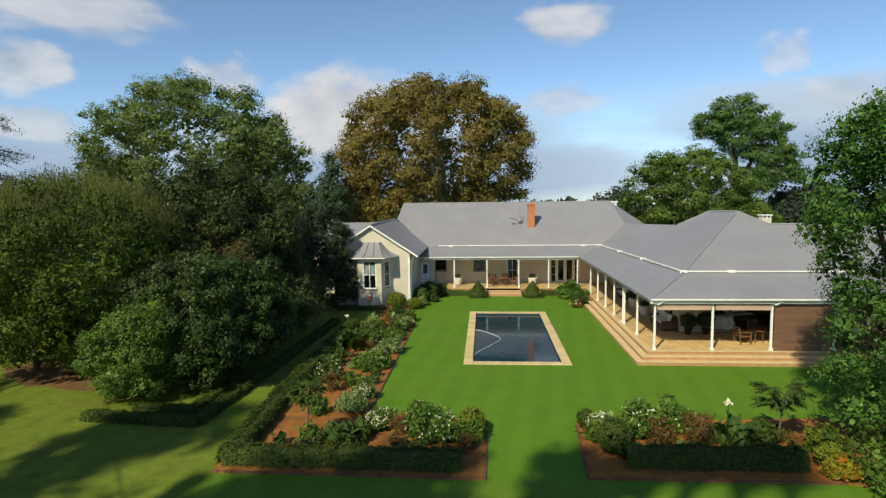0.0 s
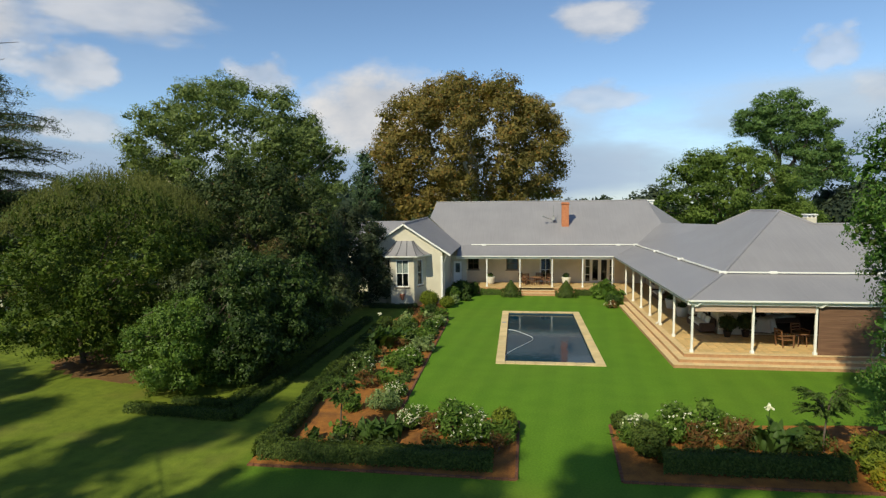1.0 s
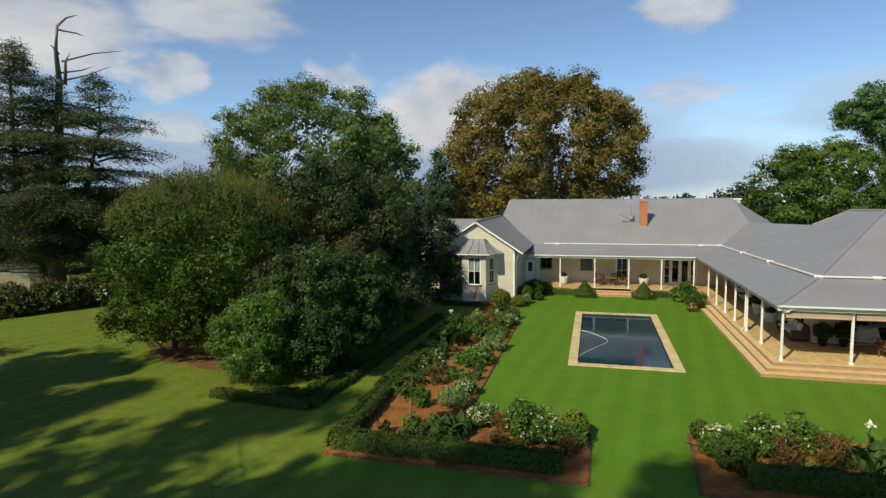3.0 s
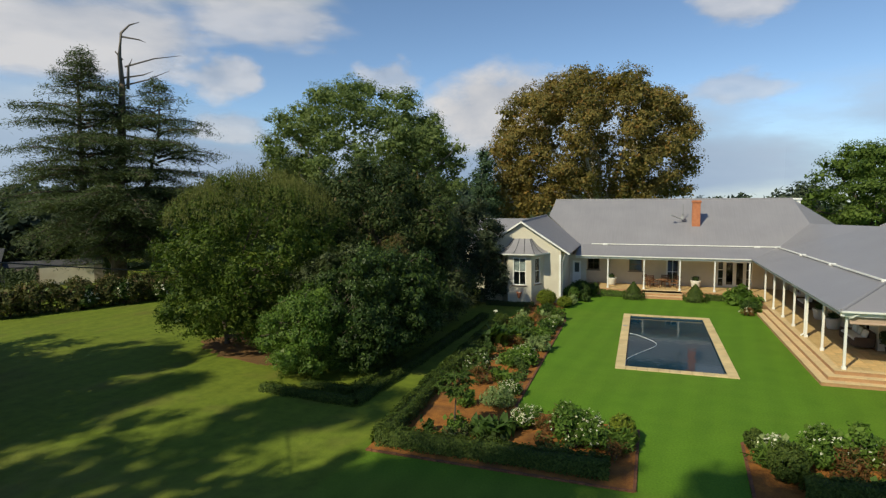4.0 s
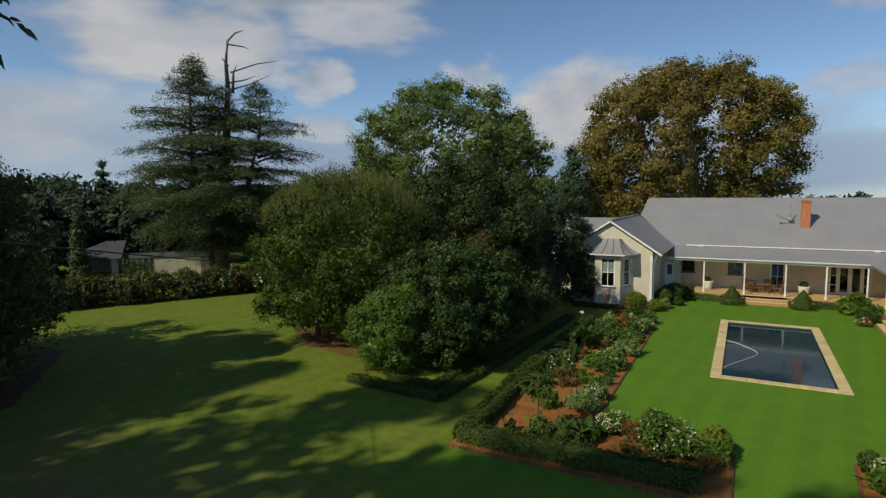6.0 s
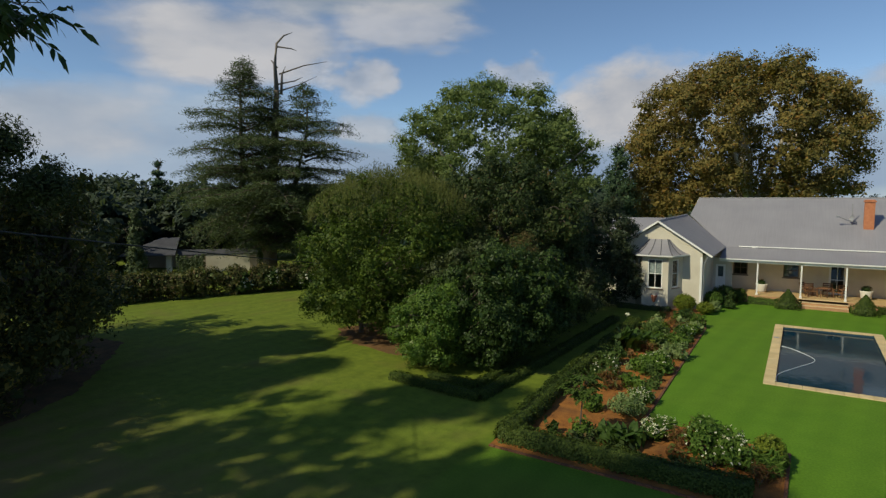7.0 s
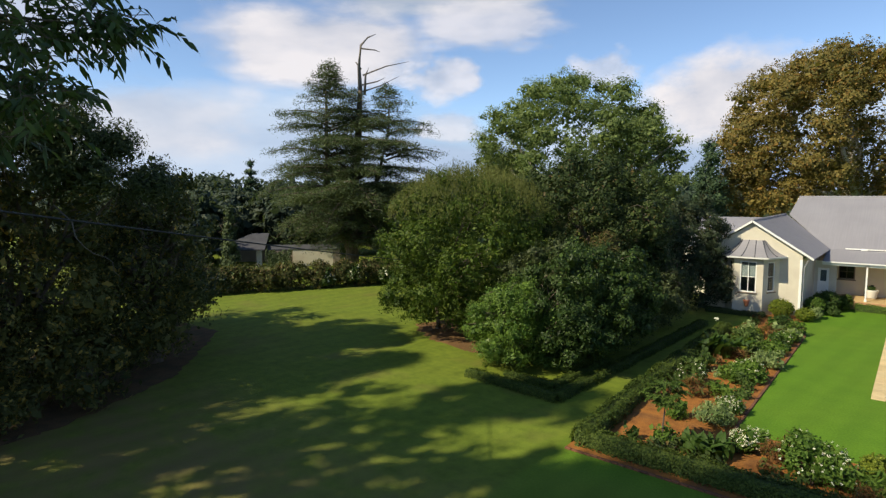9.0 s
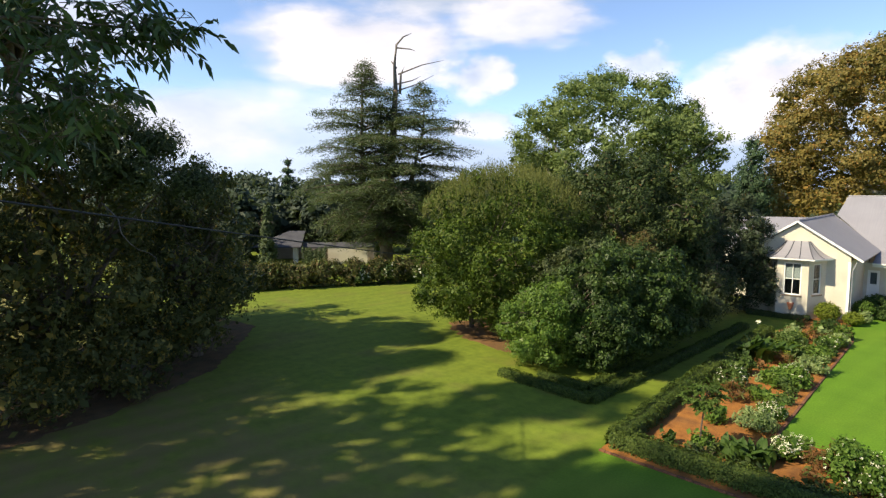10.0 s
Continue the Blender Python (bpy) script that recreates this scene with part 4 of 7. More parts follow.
dk = lumpy((-13.6, 36.3, 6.1), (5.45, 5.0, 5.25), 62, 0.23, R_, low=-0.95)
tree("dark_tree", (-12.6, 37.0, 0), dk, 2.2, 0.32, (2500, 32, 0.22, 0.14, 0.066, L_dark, dict(inner=0.62, floor_z=0.4, flat=0.8, droop=0.8, airy=0.05, gap=1.1)), "dense dark green broadleaf tree beside the house", 2)
es = lumpy((-9.35, 44.8, 4.8), (2.6, 1.0, 3.9), 24, 0.30, R_, low=-0.9) + lumpy((-8.65, 44.6, 2.0), (2.4, 0.95, 2.7), 12, 0.36, R_, low=-0.9) + lumpy((-11.6, 42.4, 4.3), (2.0, 1.8, 4.4), 16, 0.36, R_, low=-0.9) + lumpy((-9.9, 43.6, 3.4), (2.2, 1.2, 3.3), 14, 0.36, R_, low=-0.9)
tree("evergreen_shrub", (-10.0, 43.6, 0), es, 1.6, 0.14, (1500, 32, 0.22, 0.135, 0.06, L_deep, dict(inner=0.62, floor_z=0.2, flat=0.8)), "tall dark evergreen shrub in front of the gable", 14, category="shrub")
gb2 = lumpy((-9.4, 37.2, 2.5), (2.5, 2.2, 2.7), 20, 0.34, R_, low=-0.9)
tree("evergreen_shrub", (-9.4, 37.2, 0), gb2, 1.0, 0.10, (600, 30, 0.18, 0.12, 0.052, L_grey, dict(inner=0.62, floor_z=0.2, flat=0.8, droop=0.8)), "rounded grey-green shrub beneath the dark tree", 15, category="shrub")
yb = lumpy((-11.8, 25.3, 2.0), (2.6, 2.7, 2.6), 24, 0.32, R_, low=-0.9)
tree("young_bush", (-11.8, 25.4, 0), yb, 1.0, 0.12, (950, 34, 0.16, 0.105, 0.052, L_fresh, dict(inner=0.64, floor_z=0.15, flat=0.85, airy=0.08, gap=0.8)), "rounded fresh green bush inside a low clipped hedge", 13, category="bush")
ub = lumpy((-11.7, 28.2, 3.6), (2.7, 2.4, 2.6), 26, 0.30, R_, low=-0.9)
tree("grey_bush", (-11.7, 28.2, 0), ub, 1.2, 0.12, (950, 34, 0.16, 0.11, 0.05, L_grey, dict(inner=0.64, floor_z=0.3, flat=0.85, droop=0.7, airy=0.1, gap=0.8)), "rounded grey-green bush behind the fresh green one", 16, category="bush")
fb = lumpy((-9.8, 27.3, 3.1), (3.1, 3.2, 3.1), 34, 0.27, R_, low=-0.9) + lumpy((-9.0, 31.0, 2.6), (2.2, 3.4, 3.0), 20, 0.32, R_, low=-0.9) + lumpy((-8.7, 25.6, 2.0), (1.7, 1.9, 2.1), 14, 0.34, R_, low=-0.9)
tree("garden_bush", (-10.2, 27.0, 0), fb, 1.2, 0.16, (2000, 34, 0.17, 0.13, 0.058, L_bush, dict(inner=0.60, floor_z=0.15, flat=0.85, droop=1.0, airy=0.10, gap=0.8)), "large rounded glossy dark green bush inside a low clipped hedge", 3, category="bush")
bz = lumpy((-10.6, 32.4, 4.9), (1.3, 1.2, 1.5), 14, 0.34, R_, low=-0.9)
tree("bronze_shrub", (-10.6, 32.4, 0), bz, 3.2, 0.08, (420, 26, 0.16, 0.12, 0.026, L_bronze, dict(inner=0.4, floor_z=1.0, droop=-1.5, airy=0.1, gap=0.7)), "twiggy shrub with bronze-tipped upright shoots", 17, category="shrub", twigs=8, reach=1.0)

bb_ = lumpy((-25.4, 56.2, 12.2), (10.3, 8.2, 8.3), 92, 0.17, R_, low=-0.8, squash=0.7) + lumpy((-17.4, 55.6, 10.9), (4.0, 3.8, 5.4), 32, 0.26, R_, low=-0.9, squash=0.75) + lumpy((-33.0, 56.0, 9.6), (2.9, 3.4, 4.0), 20, 0.28, R_, low=-0.9, squash=0.7)
tree("shade_tree", (-25.6, 57.0, 0), bb_, 4.5, 0.55, (3400, 30, 0.45, 0.22, 0.10, L_big, dict(inner=0.66, floor_z=3.0, flat=0.5, airy=0.09, gap=1.6)), "tall broad green shade tree with domed airy crown", 4, bark=M_bark_pale, twigs=8, reach=2.0)

pl = lumpy((-3.5, 81.0, 14.6), (13.5, 9.6, 10.3), 104, 0.20, R_, low=-0.6, squash=0.75) + lumpy((-14.0, 79.0, 7.6), (4.2, 3.2, 4.4), 18, 0.3, R_, low=-0.9) + lumpy((-8.0, 76.5, 7.6), (4.0, 2.6, 2.6), 14, 0.3, R_, low=-0.9) + lumpy((2.5, 78.5, 8.6), (4.2, 3.0, 2.0), 16, 0.3, R_, low=-0.9) + [(7.0, 79.5, 8.8, 2.4, 2.2, 0.9)]
tree("plane_tree", (-2.4, 81.0, 0), pl, 6.0, 0.75, (4000, 25, 0.48, 0.245, 0.165, L_plane, dict(inner=0.66, floor_z=4.0, flat=0.65, airy=0.04, gap=1.8)), "huge spreading tree with golden brown autumn leaves behind the house", 5, bark=M_bark_pale, twigs=9, reach=2.4)

cf = [(-16.4 + 0.5 * math.sin(i * 2.3), 74.5, 3 + 1.5 * i, 3.4 - 0.36 * i, 3.2 - 0.36 * i, 1.2) for i in range(8)] + [(-21.0, 72.0, 5.0, 3.4, 3.0, 3.8)]
tree("conifer", (-16.6, 74.5, 0), cf, 12.0, 0.3, (800, 22, 0.36, 0.30, 0.11, L_conifer, dict(inner=0.5)), "dark green conifer behind the house", 6, category="conifer tree")

rw = lumpy((27.2, 72.6, 7.4), (7.8, 6.2, 7.0), 56, 0.22, R_, low=-0.8, squash=0.7) + lumpy((34.0, 70.5, 5.0), (3.4, 3.0, 3.2), 14, 0.3, R_)
tree("garden_tree", (27.0, 73.0, 0), rw, 3.0, 0.4, (2000, 28, 0.39, 0.24, 0.12, L_right, dict(inner=0.64, flat=0.6, airy=0.1, gap=1.4)), "broad fresh green tree behind the hipped roof", 7)
rt = [q for l in [(38.0, 84.0, 16.2, 5.2, 4.2, 4.6), (34.4, 83.0, 17.6, 3.3, 3.0, 2.6), (42.0, 82.0, 13.2, 3.8, 3.0, 2.4), (37.4, 83.0, 19.6, 3.8, 3.0, 2.6), (41.2, 83.0, 17.0, 3.4, 3.0, 2.4), (39.5, 82.0, 10.2, 4.0, 3.4, 2.4), (43.5, 81.5, 11.0, 2.6, 2.6, 1.4)] for q in lumpy(l[:3], l[3:], 12, 0.36, R_, low=-0.8, squash=0.6)]
tree("tall_tree", (38.0, 84.0, 0), rt, 8.0, 0.5, (2100, 28, 0.38, 0.22, 0.10, L_tall, dict(inner=0.60, flat=0.5, airy=0.12, gap=1.6)), "tall green tree with layered crown", 8, twigs=5)

nr = lumpy((18.45, 20.6, 8.4), (4.7, 3.6, 4.3), 80, 0.17, R_, low=-0.98) + lumpy((17.4, 20.2, 10.0), (3.2, 2.8, 2.4), 30, 0.2, R_, low=-0.9) + lumpy((18.45, 20.6, 3.4), (4.4, 3.6, 3.9), 50, 0.2, R_, low=-0.98)
tree("glossy_tree", (18.3, 20.6, 0), nr, 2.5, 0.3, (3500, 28, 0.19, 0.112, 0.052, L_near, dict(inner=0.7, floor_z=0.15, droop=1.0)), "tall glossy green tree with leaves to the ground", 9)

# trees at the east and north edges, past the house
for i, (x, y, h, r) in enumerate(((47, 78, 9.5, 6), (56, 70, 10, 7), (64, 60, 11, 8), (23.6, 92, 8.7, 2.2), (50, 88, 9, 6), (13, 110, 6.5, 4), (17, 112, 7, 5), (72, 48, 12, 9))):
    lb = [(x, y, h * 0.55, r, r, h * 0.45)] + around((x, y, h * 0.55), (r, r, h * 0.45), 8, R_, (1.4, 2.4))
    tree("edge_tree", (x, y, 0), lb, h * 0.3, 0.3, (230, 15, 0.65, 0.7, 0.36, L_far, dict(inner=0.6)), "dark green tree at the edge of the garden", 20 + i, twigs=2, group="trees at the garden's edge")

# cedar with a dead leader
cedar = thing("cedar_tree", (-43.4, 42.2, 0), "large layered cedar with a bare dead top", "cedar tree")
rc = np.random.default_rng(77)
bm = bmesh.new()
tube(bm, [(-43.4, 42.2, -0.1), (-43.3, 42.2, 6), (-42.7, 42.7, 13), (-42.45, 43.0, 19.0)], [0.75, 0.55, 0.4, 0.25], 10)
tube(bm, [(-43.6, 42.2, 2), (-45.2, 40.6, 8), (-45.3, 40.7, 14), (-45.2, 40.8, 20.8)], [0.4, 0.32, 0.2, 0.05], 8)
tube(bm, [(-43.4, 42.2, 4), (-41.5, 44.4, 10), (-40.6, 45.2, 15), (-40.5, 45.3, 18)], [0.35, 0.25, 0.14, 0.04], 8)
# flat fans of needles: boughs off the leaders, twigs off each bough, tufts along each twig
tuft_at = []


def cedar_bough(root, out, reach, rise, sag):
    """A bough that rises, then levels or hangs, with a herringbone of needled twigs."""
    side = Vector((-out.y, out.x, 0))
    n = max(5, int(reach / 0.42))
    pts = []
    for k in range(n + 1):
        f = k / n
        pts.append(root + out * reach * f + side * 0.25 * reach * rc_bend * f * f + Vector((0, 0, rise * reach * f - sag * reach * f * f)))
    tube(bm, pts[::2] + ([pts[-1]] if n % 2 else []), [max(0.012, (0.035 + 0.013 * reach) * (1 - 0.95 * k / n)) for k in range(0, n + 1, 2)] + ([0.01] if n % 2 else []), 5)
    for k in range(max(1, int(n * 0.16)), n + 1):
        f = k / n
        if rc.random() < 0.20:
            continue
        for s in (-1, 1):
            ln = reach * 0.40 * (1.08 - f) ** 0.7 * min(1.0, 0.35 + 2.2 * f) * rc.uniform(0.55, 1.15) + 0.25
            ln = min(ln, 2.3)
            d = (out * rc.uniform(0.55, 1.0) + side * s).normalized()
            m = max(2, int(ln / 0.24))
            for j in range(m):
                g = (j + 1) / m
                tuft_at.append(pts[k] + d * ln * g + Vector((0, 0, 0.05 - 0.24 * ln * g * g + rc.normal(0, 0.035))))
            if ln > 0.8 and rc.random() < 0.5:
                tube(bm, [pts[k], pts[k] + d * ln * 0.5 + Vector((0, 0, -0.05 * ln)), pts[k] + d * ln * 0.9 + Vector((0, 0, -0.2 * ln))], [0.02, 0.014, 0.005], 4)


LEAD = [((-45.0, 41.0), 21.9), ((-43.1, 42.4), 19.0), ((-40.8, 45.0), 19.6)]
for i in range(172):
    z = 8.6 + 12.6 * i / 171 + rc.uniform(-0.7, 0.7)
    wide = np.interp(z, (8.6, 10.0, 11.2, 12.6, 14.4, 17, 18.5, 21.4), (10.2, 11.0, 8.2, 10.6, 9.6, 7.0, 5.0, 0.6))
    a = i * 2.39996 + rc.uniform(-0.5, 0.5)
    out = Vector((math.cos(a), math.sin(a), 0))
    (lx, ly), top = LEAD[i % 3] if z > 13.0 else ((-43.3, 42.3), 22)
    if z > top - 0.3:
        (lx, ly), top = LEAD[0]
    reach = max(0.7, min(wide * rc.uniform(0.35, 1.05), (top - z) * (2.4 if top < 20 else 1.15) + 0.6))
    if z > 13.0:
        reach = min(reach, 7.4)
    across = (lx + 43.3 + out.x * reach) * 0.66 + (ly - 42.3 + out.y * reach) * 0.75
    if across > 8.6:
        reach *= 8.6 / across
    rc_bend = rc.uniform(-0.5, 0.5)
    rise = rc.uniform(0.22, 0.5)
    cedar_bough(Vector((lx, ly, z - 0.22 * reach)), out, reach, rise, rise * rc.uniform(0.7, 1.35))
for i in range(46):
    z = 3.0 + 6.0 * i / 45
    a = i * 2.39996 + rc.uniform(-0.4, 0.4)
    out = Vector((math.cos(a), math.sin(a), 0))
    rc_bend = rc.uniform(-0.6, 0.6)
    reach = rc.uniform(6.0, 9.6) if z > 5 else rc.uniform(4.5, 7.5)
    rise = rc.uniform(0.1, 0.3)
    cedar_bough(Vector((-43.2, 42.6, z)), out, reach, rise, rise + rc.uniform(0.0, 0.25))
for i in range(18):
    a = i * 2.39996 + rc.uniform(-0.4, 0.4)
    rc_bend = rc.uniform(-0.6, 0.6)
    rise = rc.uniform(0.1, 0.25)
    cedar_bough(Vector((-43.2, 42.6, rc.uniform(5.5, 8.5))), Vector((math.cos(a), math.sin(a), 0)), rc.uniform(6.5, 9.0), rise, rise + rc.uniform(0.3, 0.55))
for (lx, ly), top in LEAD:
    for j in range(20):
        z = top - 3.4 + 3.4 * j / 19
        a = j * 2.4
        rc_bend = 0.0
        cedar_bough(Vector((lx, ly, z)), Vector((math.cos(a), math.sin(a), 0)), 0.45 + 0.62 * (top - z) * rc.uniform(0.7, 1.2), 0.35, 0.25)
part("trunk", bm, M_bark, cedar, smooth=True)
tp = np.array([tuple(v) for v in tuft_at])
per = 6
pos = np.repeat(tp, per, 0) + rc.normal(0, 1, (len(tp) * per, 3)) * (0.21, 0.21, 0.19) - (0, 0, 0.06)
nrm = np.tile((0.0, 0.0, 1.0), (len(pos), 1)) + rc.normal(0, 0.3, (len(pos), 3))
part_mesh("crown", leaf_mesh("crown", pos, nrm, 0.36, 0.066, rc), L_cedar, cedar, "flat layered sprays of grey-green needles")
bm = bmesh.new()
tube(bm, [(-43.0, 42.4, 18.5), (-43.05, 42.3, 21.5), (-42.9, 42.5, 23.6), (-42.4, 43.0, 24.4), (-41.9, 43.7, 24.8)], [0.26, 0.17, 0.12, 0.08, 0.02], 7)
tube(bm, [(-42.7, 42.7, 18.6), (-42.6, 42.8, 20.6), (-42.4, 43.1, 21.4)], [0.16, 0.10, 0.03], 6)
for pts in ([(-42.9, 42.5, 23.3), (-42.0, 43.6, 23.2), (-41.6, 44.0, 23.0)], [(-42.8, 42.6, 20.6), (-41.2, 44.5, 21.6), (-39.6, 46.2, 22.1)], [(-42.9, 42.5, 18.9), (-41.6, 44.0, 19.6), (-40.4, 45.5, 20.6)], [(-42.9, 42.5, 19.6), (-41.8, 43.7, 20.0), (-41.2, 44.3, 20.4)], [(-42.9, 42.5, 21.2), (-43.2, 42.0, 21.9)]):
    tube(bm, pts, [0.09, 0.06, 0.015][:len(pts)], 6)
bmesh.ops.translate(bm, vec=(0.55, 0.62, 0.0), verts=bm.verts)
part("dead_top", bm, M_dead_wood, cedar, "bare grey dead branches", smooth=True)

# dense trees closing the lawn on the west
for i, (base, lobes, cnt, lab) in enumerate((
        ((-26.0, 8.0, 0), [(-26.0, 7.5, 4.6, 4.6, 5.2, 4.8), (-24.3, 4.5, 4.0, 4.2, 3.6, 4.4), (-26.8, 9.5, 8.0, 3.4, 3.6, 3.2), (-23.8, 7.0, 2.4, 3.0, 3.2, 2.6), (-21.6, 5.4, 1.3, 2.0, 2.2, 1.5), (-22.6, 9.4, 1.3, 1.9, 2.0, 1.5)], 3400, "dense dark tree with leaves to the ground"),
        ((-26.5, 14.0, 0), [(-26.8, 13.6, 4.2, 3.6, 3.6, 4.6), (-25.6, 12.0, 2.6, 2.8, 3.0, 2.8), (-27.0, 14.6, 8.2, 2.2, 2.2, 2.4)], 1700, "dense dark tree with brownish leaves"),
        ((-34.0, 18.5, 0), [(-34.0, 18.0, 4.0, 4.0, 3.6, 4.2), (-31.0, 15.0, 3.6, 3.2, 3.2, 4.0)], 1000, "dark rounded tree at the lawn's edge"),
        # added mostly out of view, to throw shade on the thicket
        ((-31.0, 2.5, 0), [(-30.2, 2.0, 7.0, 4.6, 4.2, 6.0), (-32.5, 8.0, 4.2, 3.6, 4.2, 4.2), (-28.6, -0.8, 6.0, 4.0, 4.0, 5.4)], 1500, "tall dark tree added behind the dense thicket to shade it"))):
    lobes = [l2 for l in lobes for l2 in lumpy(l[:3], l[3:], 16, 0.38, R_, low=-0.9)]
    tree("thicket_tree", base, lobes, 2.5, 0.3, (int(cnt * 0.42), 24, 0.30, 0.185, 0.08, (L_mass, L_mass, L_deep, L_mass)[i], dict(inner=0.6, floor_z=0.2, droop=0.8)), lab, 40 + i, group="trees west of the lawn")
# airy tree standing over them
at_ = [(-24.0, 8.0, 11.0, 1.7, 1.7, 1.3), (-23.4, 9.8, 11.3, 1.5, 1.5, 1.3), (-23.0, 11.3, 10.7, 1.1, 1.1, 0.9), (-23.4, 9.9, 9.5, 1.9, 1.9, 1.2), (-22.6, 12.6, 9.0, 1.3, 1.3, 1.0), (-24.3, 6.0, 10.6, 2.0, 2.0, 1.6)]
tree("slender_tree", (-25.0, 9.0, 0), at_, 6.0, 0.16, (1000, 26, 0.28, 0.17, 0.052, L_grey, dict(inner=0.3, floor_z=4)), "slender airy tree above the thicket", 50, twigs=10, reach=1.3)

# tree with long narrow leaves beside the camera's left
ov = [(-8.0, 1.8, 11.6, 1.6, 1.6, 1.2), (-9.5, 1.0, 13.5, 2.6, 2.6, 2.0), (-9.5, -2.5, 14.5, 3.2, 3.2, 2.8), (-10.2, -2.0, 18.5, 2.6, 2.6, 2.4), (-11.5, -1.0, 11.0, 2.6, 2.6, 2.0), (-6.5, -3.0, 12.0, 2.6, 2.4, 1.8)]
gum = tree("gum_tree", (-9.6, -1.6, 0), ov, 7.5, 0.14, (560, 16, 0.18, 0.28, 0.06, L_lance, dict(inner=0.05, floor_z=6, droop=2.2, up=0.1, lean=0.4, fill=False)), "tall tree with long narrow hanging leaves", 51, twigs=6, reach=0.9)


def sprays(spots, seed):
    """Drooping twigs, each with curved narrow leaves hanging to both sides."""
    rng = np.random.default_rng(seed)
    vs, fs = [], []
    twig_bm = bmesh.new()
    for (cx, cy, cz, rx, ry, rz), count in spots:
        for _ in range(count):
            u = rng.normal(0, 1, 3)
            u /= np.linalg.norm(u)
            p0 = Vector((cx + u[0] * rx * 0.7, cy + u[1] * ry * 0.7, cz + u[2] * rz * 0.8))
            way = Vector((0.3 + rng.normal(0, 0.8), 0.35 + rng.normal(0, 0.8), rng.normal(-0.05, 0.45))).normalized()
            ln = rng.uniform(0.35, 0.75)
            p1 = p0 + way * ln * 0.5
            p2 = p0 + way * ln - Vector((0, 0, ln * 0.18))
            tube(twig_bm, [p0 - way * 0.25, p1, p2], [0.007, 0.005, 0.002], 4)
            n = int(ln / 0.075)
            for k in range(n):
                f = (k + 1) / n
                at = (p0.lerp(p1, f * 2) if f < 0.5 else p1.lerp(p2, f * 2 - 1))
                s = 1 if k % 2 else -1
                side = way.cross(Vector((0, 0, 1))).normalized() * s
                d = (way * rng.uniform(0.2, 0.9) + side * rng.uniform(0.3, 1.0) + Vector((0, 0, rng.uniform(-0.75, 0.15)))).normalized()
                size = rng.uniform(0.14, 0.25)
                across = d.cross(Vector(rng.normal(0, 1, 3))).normalized()
                bend = Vector((0, 0, -1)) * size * rng.uniform(0.2, 0.7)
                base = len(vs)
                for j, wd in enumerate((0.006, 0.036, 0.028, 0.001)):
                    g = j / 3
                    c = at + d * size * g + bend * g * g
                    vs.append(c - across * wd)
                    vs.append(c + across * wd)
                fs += [(base + 2 * j, base + 2 * j + 1, base + 2 * j + 3, base + 2 * j + 2) for j in range(3)]
    me = bpy.data.meshes.new("spray")
    me.from_pydata([tuple(v) for v in vs], [], fs)
    me.update()
    part("twig", twig_bm, M_bark, gum)
    tagged(part_mesh("spray", me, L_lance, gum, "sprays of long narrow hanging leaves"), kind="stuff")


sprays([((-6.6, 3.2, 10.9, 1.0, 1.0, 0.65), 28), ((-6.35, 4.0, 11.0, 0.6, 0.6, 0.45), 30), ((-6.15, 4.55, 11.1, 0.45, 0.45, 0.3), 20), ((-5.85, 5.15, 11.1, 0.35, 0.35, 0.22), 14), ((-6.15, 4.75, 11.3, 0.45, 0.45, 0.3), 20), ((-6.7, 3.5, 10.15, 0.8, 0.7, 0.4), 34), ((-6.8, 2.9, 9.6, 0.8, 0.7, 0.4), 26), ((-7.4, 2.4, 11.4, 1.2, 1.2, 0.8), 16), ((-6.5, 3.75, 9.7, 0.6, 0.5, 0.4), 22), ((-5.95, 4.05, 10.1, 0.65, 0.5, 0.35), 30)], 52)
bm = bmesh.new()
for e_ in ((-5.85, 5.15, 11.05), (-6.4, 4.1, 10.1), (-6.5, 3.4, 9.7), (-6.2, 4.6, 11.0), (-7.0, 3.0, 11.3)):
    a_, b_ = Vector((-9.4, -1.2, 9.6)), Vector(e_)
    tube(bm, [a_, a_.lerp(b_, 0.4) + Vector((0, 0, 0.7)), a_.lerp(b_, 0.75) + Vector((0, 0, 0.45)), b_], [0.07, 0.045, 0.025, 0.006], 6)
part("branch", bm, M_bark, gum, smooth=True)

